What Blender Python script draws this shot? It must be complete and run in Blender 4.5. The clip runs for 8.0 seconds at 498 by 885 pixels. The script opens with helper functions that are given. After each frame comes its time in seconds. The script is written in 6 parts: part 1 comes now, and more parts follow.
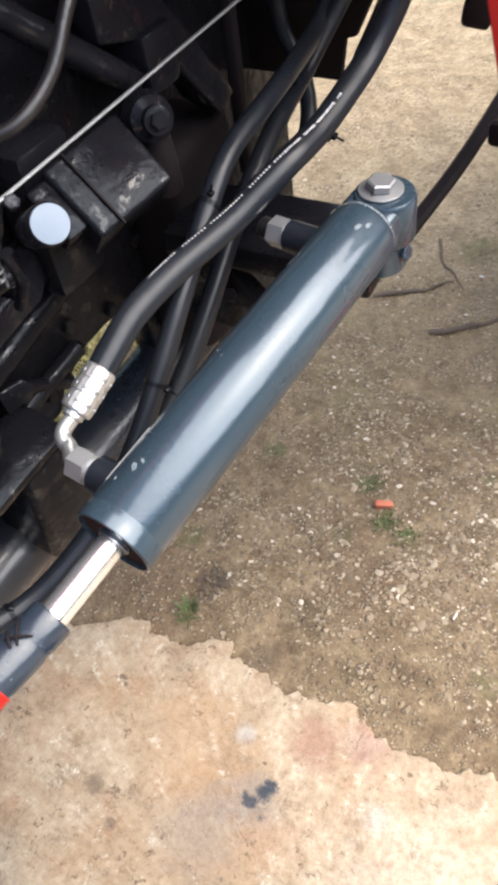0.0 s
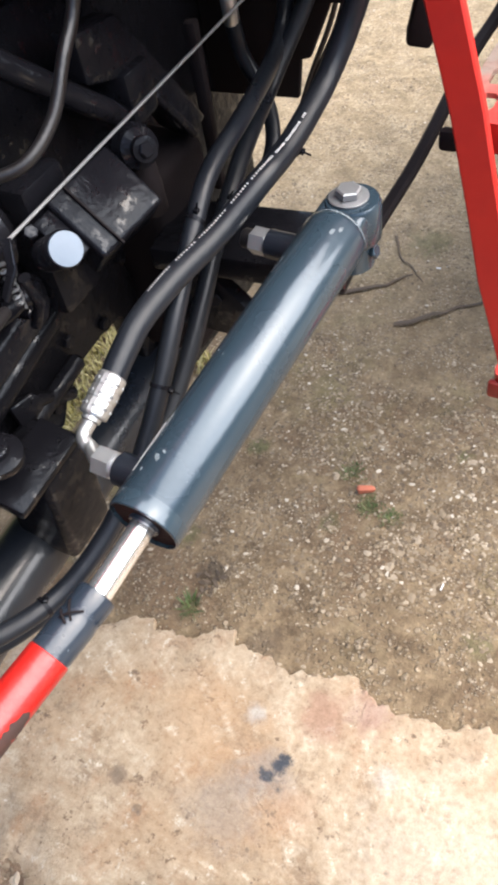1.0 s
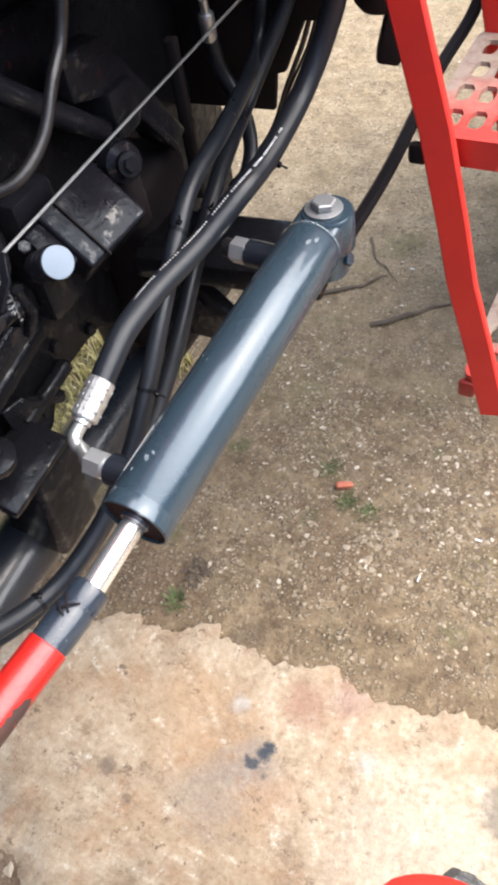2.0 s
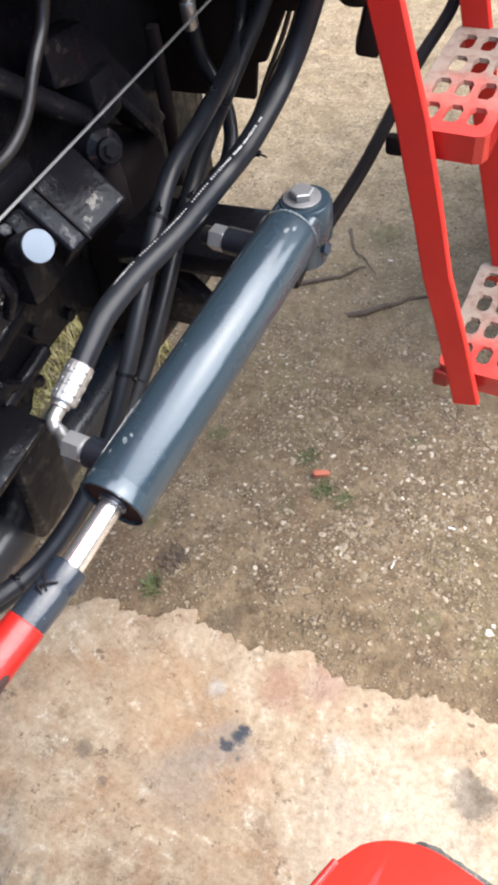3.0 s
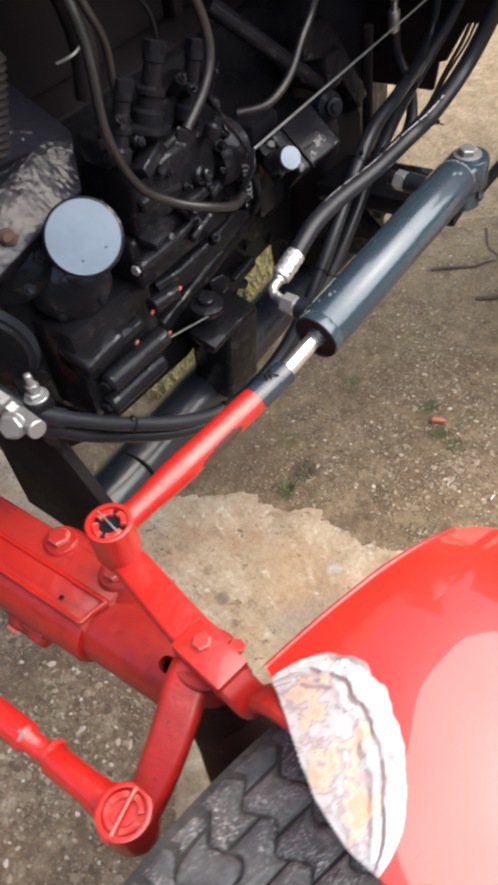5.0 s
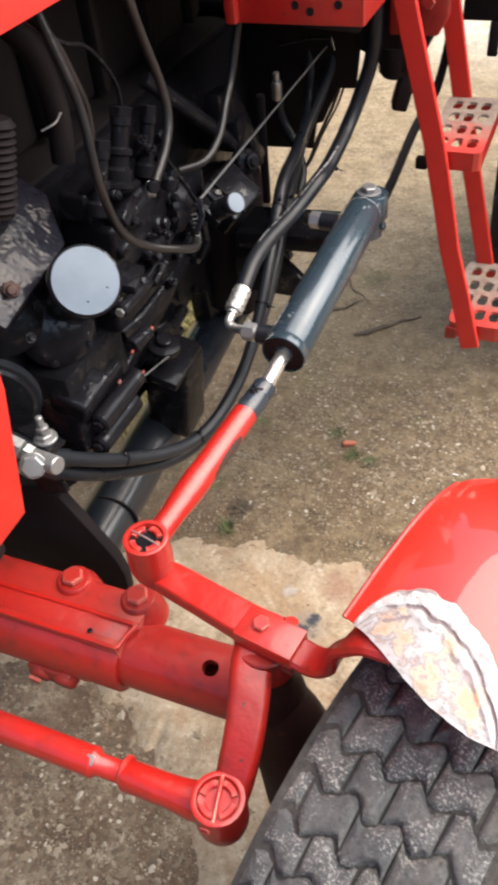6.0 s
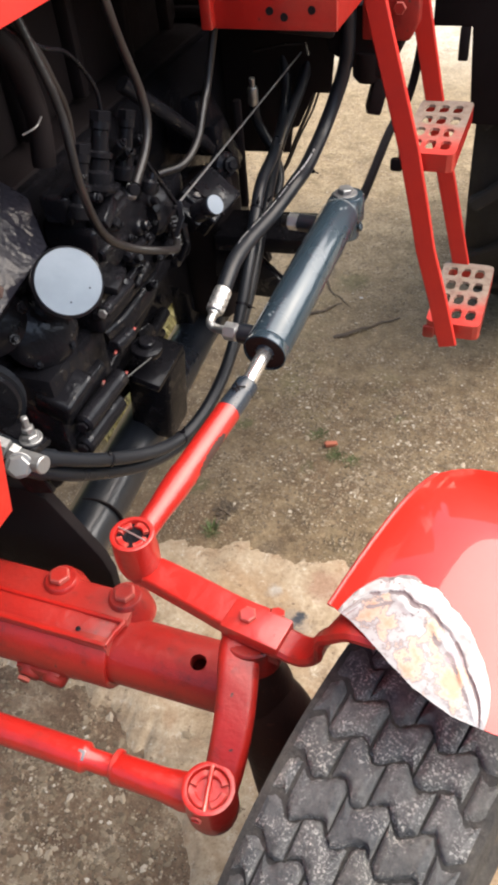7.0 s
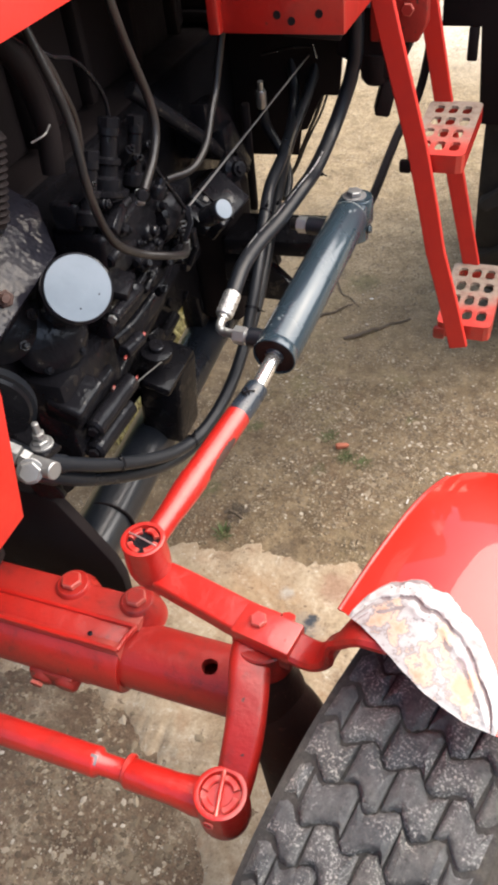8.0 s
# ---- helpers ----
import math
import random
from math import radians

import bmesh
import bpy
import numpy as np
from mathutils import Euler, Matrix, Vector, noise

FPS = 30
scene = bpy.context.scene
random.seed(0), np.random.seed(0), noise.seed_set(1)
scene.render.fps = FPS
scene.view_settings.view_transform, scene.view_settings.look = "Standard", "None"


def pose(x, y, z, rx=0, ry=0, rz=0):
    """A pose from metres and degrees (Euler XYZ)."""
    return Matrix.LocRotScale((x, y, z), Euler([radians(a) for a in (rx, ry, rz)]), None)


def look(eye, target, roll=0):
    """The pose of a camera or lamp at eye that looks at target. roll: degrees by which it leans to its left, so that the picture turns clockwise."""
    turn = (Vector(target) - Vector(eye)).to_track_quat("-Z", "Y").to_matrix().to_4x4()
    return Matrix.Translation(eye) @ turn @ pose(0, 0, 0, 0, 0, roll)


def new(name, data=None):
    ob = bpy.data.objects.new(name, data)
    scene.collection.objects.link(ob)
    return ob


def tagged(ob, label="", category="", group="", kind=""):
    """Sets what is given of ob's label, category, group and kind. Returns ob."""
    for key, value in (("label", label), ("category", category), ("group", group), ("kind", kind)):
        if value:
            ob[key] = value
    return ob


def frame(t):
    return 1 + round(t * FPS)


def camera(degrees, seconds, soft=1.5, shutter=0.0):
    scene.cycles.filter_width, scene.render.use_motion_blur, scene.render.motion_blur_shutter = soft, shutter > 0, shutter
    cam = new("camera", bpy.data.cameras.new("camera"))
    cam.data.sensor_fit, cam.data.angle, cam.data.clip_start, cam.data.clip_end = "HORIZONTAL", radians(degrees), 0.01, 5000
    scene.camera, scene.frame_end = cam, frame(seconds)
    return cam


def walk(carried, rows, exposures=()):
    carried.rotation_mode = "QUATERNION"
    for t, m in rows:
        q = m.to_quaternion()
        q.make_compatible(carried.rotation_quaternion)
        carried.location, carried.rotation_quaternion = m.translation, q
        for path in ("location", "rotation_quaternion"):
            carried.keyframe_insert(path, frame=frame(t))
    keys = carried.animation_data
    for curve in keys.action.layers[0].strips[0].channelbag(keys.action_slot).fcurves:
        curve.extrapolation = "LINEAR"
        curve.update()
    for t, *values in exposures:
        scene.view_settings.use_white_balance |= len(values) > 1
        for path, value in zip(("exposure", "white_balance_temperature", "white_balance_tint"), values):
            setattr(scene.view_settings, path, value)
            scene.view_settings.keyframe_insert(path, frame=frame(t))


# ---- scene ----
cam = camera(34.9, 8.0, soft=3.6, shutter=0.45)
PATH = [
    (0, (0.024, 0.016, 1.298), (-0.809, 1.0, -0.231), -10.2),
    (0.5, (0.033, -0.032, 1.334), (-0.754, 1.023, -0.172), -10.6),
    (1, (0.035, -0.053, 1.352), (-0.737, 0.982, -0.175), -12.2),
    (2.5, (0.054, -0.083, 1.395), (-0.637, 0.981, -0.151), -9.9),
    (3, (0.056, -0.087, 1.394), (-0.614, 0.973, -0.164), -9.0),
    (3.5, (0.046, -0.094, 1.399), (-0.676, 0.953, -0.144), -10.6),
    (4, (0.046, -0.159, 1.384), (-0.739, 0.822, -0.172), -8.8),
    (4.5, (0.142, -0.307, 1.441), (-0.734, 0.625, -0.096), -8.7),
    (4.7, (0.18, -0.367, 1.477), (-0.728, 0.556, -0.048), -9.4),
    (5.8, (0.085, -0.662, 1.541), (-0.603, 0.607, 0.158), -7.8),
    (6, (0.065, -0.676, 1.539), (-0.559, 0.623, 0.152), -6.3),
    (6.5, (0.065, -0.694, 1.54), (-0.501, 0.635, 0.157), -5.2),
    (7, (0.072, -0.698, 1.54), (-0.514, 0.629, 0.164), -6.1),
    (7.5, (0.073, -0.695, 1.541), (-0.53, 0.625, 0.164), -6.7),
    (8, (0.074, -0.694, 1.544), (-0.541, 0.624, 0.171), -7.3),
]
walk(cam, [(t, look(eye, target, roll)) for t, eye, target, roll in PATH], [(0, 1.50, 6450, 10), (1, 1.48, 6400, 10), (2.5, 1.52, 6300, 10), (3.5, 1.29, 6250, 10), (4.0, 1.27, 6300, 10), (4.5, 1.20, 6450, 10), (5.8, 1.16, 6900, 10), (8, 1.18, 6950, 10)])


# ---- world and light: bright overcast sky ----
world = bpy.data.worlds.new("sky")
scene.world = world
world.use_nodes = True
wn = world.node_tree.nodes
sky = wn.new("ShaderNodeTexSky")
sky.sky_type, sky.sun_disc = "NISHITA", False
SUN_EL, SUN_AZ = radians(53), radians(62)
sky.sun_elevation, sky.sun_rotation = SUN_EL, SUN_AZ
sky.air_density, sky.dust_density, sky.ozone_density = 1.0, 3.0, 1.0
world.node_tree.links.new(sky.outputs[0], wn["Background"].inputs[0])
wn["Background"].inputs[1].default_value = 0.15
sun = new("sun", bpy.data.lights.new("sun", "SUN"))
sun.data.energy, sun.data.angle, sun.data.color = 3.4, radians(86), (1.0, 0.955, 0.895)
SUN_AT = Vector((math.sin(SUN_AZ) * math.cos(SUN_EL), math.cos(SUN_AZ) * math.cos(SUN_EL), math.sin(SUN_EL)))
sun.matrix_world = look(SUN_AT * 20, (0, 0, 0))

# ---- materials ----
def ramp(nt, fac, stops):
    r = nt.nodes.new("ShaderNodeValToRGB")
    while len(r.color_ramp.elements) < len(stops):
        r.color_ramp.elements.new(0.5)
    for e, (p, c) in zip(r.color_ramp.elements, stops):
        e.position, e.color = p, (*c, 1)
    nt.links.new(fac, r.inputs[0])
    return r.outputs[0]


def noise_tex(nt, scale, detail=6.0, rough=0.6, vec=None):
    n = nt.nodes.new("ShaderNodeTexNoise")
    n.inputs["Scale"].default_value, n.inputs["Detail"].default_value, n.inputs["Roughness"].default_value = scale, detail, rough
    if vec is not None:
        nt.links.new(vec, n.inputs["Vector"])
    return n.outputs[0]


def mixed(nt, fac, a, b, mode="MIX"):
    m = nt.nodes.new("ShaderNodeMix")
    m.data_type, m.blend_type = "RGBA", mode
    for sock, v in ((m.inputs[0], fac), (m.inputs[6], a), (m.inputs[7], b)):
        if isinstance(v, (int, float)):
            sock.default_value = v
        elif isinstance(v, tuple):
            sock.default_value = (*v, 1)
        else:
            nt.links.new(v, sock)
    return m.outputs[2]


def stepped(nt, value, low, high):
    m = nt.nodes.new("ShaderNodeMapRange")
    m.interpolation_type = "SMOOTHSTEP"
    m.inputs[1].default_value, m.inputs[2].default_value = low, high
    nt.links.new(value, m.inputs[0])
    return m.outputs[0]


def material(name, rough=0.5, metal=0.0, coat=0.0):
    m = bpy.data.materials.new(name)
    m.use_nodes = True
    b = m.node_tree.nodes["Principled BSDF"]
    b.inputs["Roughness"].default_value, b.inputs["Metallic"].default_value = rough, metal
    b.inputs["Coat Weight"].default_value, b.inputs["Coat Roughness"].default_value = coat, 0.08
    return m, m.node_tree, b


def object_vec(nt):
    return nt.nodes.new("ShaderNodeTexCoord").outputs["Object"]


def bump(nt, b, height, strength, distance):
    n = nt.nodes.new("ShaderNodeBump")
    n.inputs["Strength"].default_value, n.inputs["Distance"].default_value = strength, distance
    nt.links.new(height, n.inputs["Height"])
    nt.links.new(n.outputs[0], b.inputs["Normal"])


def painted(name, base, worn, rough, coat=0.0, grain=0.35, chips=0.72, chip=(0.05, 0.035, 0.03), metal=0.0, grime=0.0):
    """Brushed or sprayed paint: two tones, uneven gloss, small chips, oily grime and a slight orange peel."""
    m, nt, b = material(name, rough, metal, coat)
    v = object_vec(nt)
    big, fine = noise_tex(nt, 9, 5, 0.6, v), noise_tex(nt, 85, 4, 0.6, v)
    col = mixed(nt, stepped(nt, big, 0.35, 0.75), base, worn)
    if chips < 1:
        col = mixed(nt, stepped(nt, fine, chips, chips + 0.03), col, chip)
    if grime:
        w = nt.nodes.new("ShaderNodeMath")
        w.operation = "MULTIPLY"
        nt.links.new(stepped(nt, noise_tex(nt, 24, 8, 0.72, v), 0.50, 0.72), w.inputs[0])
        w.inputs[1].default_value = grime
        col = mixed(nt, w.outputs[0], col, (0.035, 0.012, 0.010))
        near = nt.nodes.new("ShaderNodeNewGeometry").outputs["Pointiness"]
        col = mixed(nt, stepped(nt, near, 0.56, 0.66), col, (0.55, 0.14, 0.11))
    nt.links.new(col, b.inputs["Base Color"])
    r = nt.nodes.new("ShaderNodeMapRange")
    r.inputs[1].default_value, r.inputs[2].default_value = 0.3, 0.75
    r.inputs[3].default_value, r.inputs[4].default_value = rough * 0.75, min(1.0, rough * 1.45)
    nt.links.new(big, r.inputs[0])
    nt.links.new(r.outputs[0], b.inputs["Roughness"])
    bump(nt, b, noise_tex(nt, 140, 3, 0.5, v), grain, 0.0008)
    return m


RED = painted("red_paint", (0.43, 0.013, 0.009), (0.34, 0.010, 0.007), 0.36, 0.55, 0.4, 0.72, (0.2, 0.02, 0.015), grime=0.25)
RED_WORN = painted("worn_red_paint", (0.36, 0.013, 0.009), (0.25, 0.010, 0.007), 0.42, 0.22, 0.8, 0.69, (0.07, 0.02, 0.015), grime=0.6)
RED_DIRTY = painted("grimy_red_paint", (0.28, 0.013, 0.009), (0.15, 0.010, 0.008), 0.46, 0.04, 0.8, 0.64, (0.04, 0.02, 0.015), grime=0.85)
FENDER_RED = painted("glossy_red_paint", (0.63, 0.024, 0.014), (0.60, 0.022, 0.013), 0.34, 0.8, 0.05, 1.0)
FENDER_RED.node_tree.nodes["Principled BSDF"].inputs["Coat IOR"].default_value = 1.62
FENDER_RED.node_tree.nodes["Principled BSDF"].inputs["Coat Roughness"].default_value = 0.035
for _m in (RED, RED_WORN):
    _nt = _m.node_tree
    _nt.nodes["Principled BSDF"].inputs["Coat Roughness"].default_value = 0.13
    _n = [n for n in _nt.nodes if n.type == "BUMP"][0]
    _n.inputs["Strength"].default_value, _n.inputs["Distance"].default_value = 0.6, 0.0028
    _nt.links.new(noise_tex(_nt, 55, 7, 0.62, object_vec(_nt)), _n.inputs["Height"])
SLATE = painted("slate_blue_paint", (0.025, 0.041, 0.055), (0.020, 0.033, 0.045), 0.24, 0.12, 0.28, 0.725, (0.20, 0.25, 0.28))
_b = SLATE.node_tree.nodes["Principled BSDF"]
_b.inputs["Coat Roughness"].default_value, _b.inputs["Coat Weight"].default_value, _b.inputs["Coat IOR"].default_value = 0.045, 0.50, 1.5
_b.inputs["Specular IOR Level"].default_value, _b.inputs["Specular Tint"].default_value = 0.50, (0.74, 0.87, 1.0, 1)
_nt = SLATE.node_tree
_map = _nt.nodes.new("ShaderNodeMapping")
_map.inputs["Scale"].default_value = (1.0, 0.05, 1.0)
_nt.links.new(object_vec(_nt), _map.inputs[0])
_n = _nt.nodes.new("ShaderNodeBump")
_n.inputs["Strength"].default_value, _n.inputs["Distance"].default_value = 0.35, 0.0006
_nt.links.new(noise_tex(_nt, 230, 4, 0.65, _map.outputs[0]), _n.inputs["Height"])
_nt.links.new(_n.outputs[0], _b.inputs["Coat Normal"])
SCRAPE = painted("scraped_slate", (0.17, 0.20, 0.22), (0.11, 0.135, 0.15), 0.5, 0.0, 0.8, 0.60, (0.05, 0.07, 0.08))
COLLAR = painted("dark_slate_paint", (0.016, 0.023, 0.034), (0.026, 0.036, 0.050), 0.26, 0.2, 0.5, 0.68, (0.14, 0.17, 0.19))
BLUE_BLACK = painted("blue_black_paint", (0.008, 0.011, 0.017), (0.012, 0.015, 0.021), 0.30, 0.25, 0.5, 0.70, (0.05, 0.05, 0.05))
FOIL = painted("creased_black_gloss", (0.014, 0.0145, 0.021), (0.020, 0.020, 0.028), 0.18, 0.10, 0.3, 0.70, (0.04, 0.04, 0.04))
_nt = FOIL.node_tree
_n = [n for n in _nt.nodes if n.type == "BUMP"][0]
_n.inputs["Strength"].default_value, _n.inputs["Distance"].default_value = 1.0, 0.020
_nt.links.new(noise_tex(_nt, 10, 4, 0.55, object_vec(_nt)), _n.inputs["Height"])
BLACK = painted("gloss_black_paint", (0.0080, 0.0080, 0.0102), (0.0110, 0.0108, 0.0132), 0.18, 0.08, 0.30, 0.74, (0.018, 0.012, 0.010))
_nt = BLACK.node_tree
_n = [n for n in _nt.nodes if n.type == "BUMP"][0]
_n.inputs["Strength"].default_value, _n.inputs["Distance"].default_value = 0.8, 0.0035
_nt.links.new(noise_tex(_nt, 34, 6, 0.55, object_vec(_nt)), _n.inputs["Height"])
# oil film: sharp gloss in patches
_b, _w = _nt.nodes["Principled BSDF"], _nt.nodes.new("ShaderNodeMath")
_w.operation = "MULTIPLY"
_nt.links.new(stepped(_nt, noise_tex(_nt, 46, 5, 0.65, object_vec(_nt)), 0.52, 0.62), _w.inputs[0])
_w.inputs[1].default_value = 0.5
_nt.links.new(_w.outputs[0], _b.inputs["Coat Weight"])
_b.inputs["Coat Roughness"].default_value, _b.inputs["Specular Tint"].default_value = 0.06, (0.78, 0.88, 1.0, 1)
GREASE = painted("greasy_brown_black", (0.020, 0.010, 0.009), (0.035, 0.014, 0.011), 0.60, 0.0, 0.8, 0.62, (0.05, 0.02, 0.015))
BLACK_DULL = painted("dull_black_grime", (0.0135, 0.0112, 0.0122), (0.0185, 0.0152, 0.0160), 0.50, 0.0, 0.5, 0.68, (0.022, 0.018, 0.016))
RUBBER = painted("hose_rubber", (0.0100, 0.0122, 0.0168), (0.0145, 0.0168, 0.0215), 0.34, 0.0, 0.35, 0.76, (0.05, 0.055, 0.06))
HOOD_RED = painted("bonnet_red_paint", (0.56, 0.020, 0.012), (0.50, 0.018, 0.012), 0.5, 0.0, 0.3, 0.76, (0.3, 0.02, 0.015))
FUEL_HOSE = painted("dark_fuel_hose", (0.0105, 0.0095, 0.0105), (0.016, 0.0145, 0.015), 0.34, 0.0, 0.5, 0.70, (0.04, 0.04, 0.04))
CAP_GREY = painted("pale_grey_cap", (0.125, 0.165, 0.215), (0.085, 0.120, 0.165), 0.38, 0.1, 0.15, 0.76, (0.08, 0.09, 0.10))
ZINC = painted("zinc_plate", (0.70, 0.71, 0.71), (0.50, 0.51, 0.51), 0.30, 0.0, 0.5, 0.68, (0.22, 0.22, 0.21), 0.85)
PLATED = painted("plated_steel", (0.74, 0.76, 0.77), (0.50, 0.53, 0.55), 0.30, 0.0, 0.35, 0.70, (0.10, 0.11, 0.12), 0.85)
STEEL = painted("dull_steel", (0.30, 0.305, 0.31), (0.20, 0.205, 0.21), 0.36, 0.0, 0.5, 0.66, (0.08, 0.06, 0.05), 0.6)
for _m, _level in ((BLACK, 0.12), (BLACK_DULL, 0.04), (RUBBER, 0.32), (FOIL, 0.22), (GREASE, 0.15)):
    _m.node_tree.nodes['Principled BSDF'].inputs['Specular IOR Level'].default_value = _level
CHROME, _nt, _b = material("chrome_rod", 0.20, 0.92)
_b.inputs["Base Color"].default_value = (0.92, 0.93, 0.94, 1)
bump(_nt, _b, noise_tex(_nt, 300, 2, 0.5, object_vec(_nt)), 0.10, 0.0003)


def bare_material():
    """Stripped sheet: bright scraped metal and white filler, pinkish-tan primer islands with grey rims, mauve-grey smears."""
    m, nt, b = material("bare_metal_primer", 0.42, 0.15)
    v = object_vec(nt)
    n = noise_tex(nt, 21, 6, 0.62, v)
    col = ramp(nt, n, [(0.38, (0.45, 0.29, 0.20)), (0.445, (0.50, 0.38, 0.30)), (0.462, (0.24, 0.21, 0.21)), (0.49, (0.37, 0.365, 0.36)), (0.60, (0.43, 0.43, 0.435)), (0.64, (0.30, 0.27, 0.29)), (0.70, (0.48, 0.40, 0.36))])
    col = mixed(nt, stepped(nt, noise_tex(nt, 9, 6, 0.7, v), 0.53, 0.62), col, (0.30, 0.24, 0.265))
    col = mixed(nt, stepped(nt, noise_tex(nt, 60, 6, 0.7, v), 0.62, 0.70), col, (0.22, 0.19, 0.19))
    nt.links.new(col, b.inputs["Base Color"])
    bump(nt, b, noise_tex(nt, 70, 6, 0.65, v), 0.5, 0.002)
    return m


BARE = bare_material()
FILLER = painted("white_filler", (0.47, 0.46, 0.455), (0.34, 0.32, 0.31), 0.5, 0.0, 1.0, 0.62, (0.20, 0.17, 0.16), 0.10)
PRINT, _nt, _b = material("white_print", 0.6)
_b.inputs["Base Color"].default_value = (0.66, 0.66, 0.66, 1)
WORN_BROWN = painted("scuffed_primer", (0.075, 0.035, 0.027), (0.04, 0.025, 0.022), 0.5, 0.0, 0.8, 0.66, (0.25, 0.04, 0.03))


def tyre_material(name, dark, dust, amount, speck=(0.34, 0.33, 0.31)):
    """Rubber with dust, frayed pale specks in patches and worn lighter edges."""
    m, nt, b = material(name, 0.75)
    v = object_vec(nt)
    n1, n2, n3 = noise_tex(nt, 14, 7, 0.65, v), noise_tex(nt, 330, 5, 0.7, v), noise_tex(nt, 30, 5, 0.6, v)
    col = mixed(nt, stepped(nt, n1, 0.38, 0.70), dark, dust)
    col = mixed(nt, stepped(nt, noise_tex(nt, 7, 6, 0.6, v), 0.60, 0.72), col, (dust[0] * 1.25, dust[1] * 1.05, dust[2] * 0.8))
    w = nt.nodes.new("ShaderNodeMath")
    w.operation = "MULTIPLY"
    nt.links.new(stepped(nt, n2, amount, amount + 0.07), w.inputs[0])
    nt.links.new(stepped(nt, n3, 0.40, 0.62), w.inputs[1])
    col = mixed(nt, w.outputs[0], col, speck)
    geo = nt.nodes.new("ShaderNodeNewGeometry").outputs
    tone = ramp(nt, geo["Random Per Island"], [(0.0, (0.86, 0.86, 0.88)), (0.6, (1, 1, 1)), (1.0, (1.08, 1.04, 0.98))])
    col = mixed(nt, 1.0, col, tone, "MULTIPLY")
    col = mixed(nt, 0.85, col, ramp(nt, noise_tex(nt, 110, 9, 0.85, v), [(0.34, (0.30, 0.30, 0.31)), (0.47, (0.85, 0.85, 0.85)), (0.56, (1.05, 1.05, 1.04)), (0.68, (1.7, 1.68, 1.62))]), "MULTIPLY")
    near = geo["Pointiness"]
    col = mixed(nt, stepped(nt, near, 0.54, 0.66), col, (dust[0] * 1.5, dust[1] * 1.5, dust[2] * 1.5))
    nt.links.new(col, b.inputs["Base Color"])
    bump(nt, b, noise_tex(nt, 95, 9, 0.82, v), 1.0, 0.011)
    return m


TYRE = tyre_material("dusty_tread_rubber", (0.140, 0.148, 0.158), (0.245, 0.245, 0.242), 0.52, (0.72, 0.71, 0.68))
# carcass and groove floors: same mix as the tread, in darker tones
TYRE_GROOVE = tyre_material("darker_groove_rubber", (0.060, 0.060, 0.062), (0.13, 0.122, 0.112), 0.60, (0.22, 0.21, 0.19))
TYRE_SIDE = tyre_material("tyre_sidewall", (0.010, 0.010, 0.012), (0.018, 0.018, 0.019), 0.72, (0.08, 0.08, 0.08))


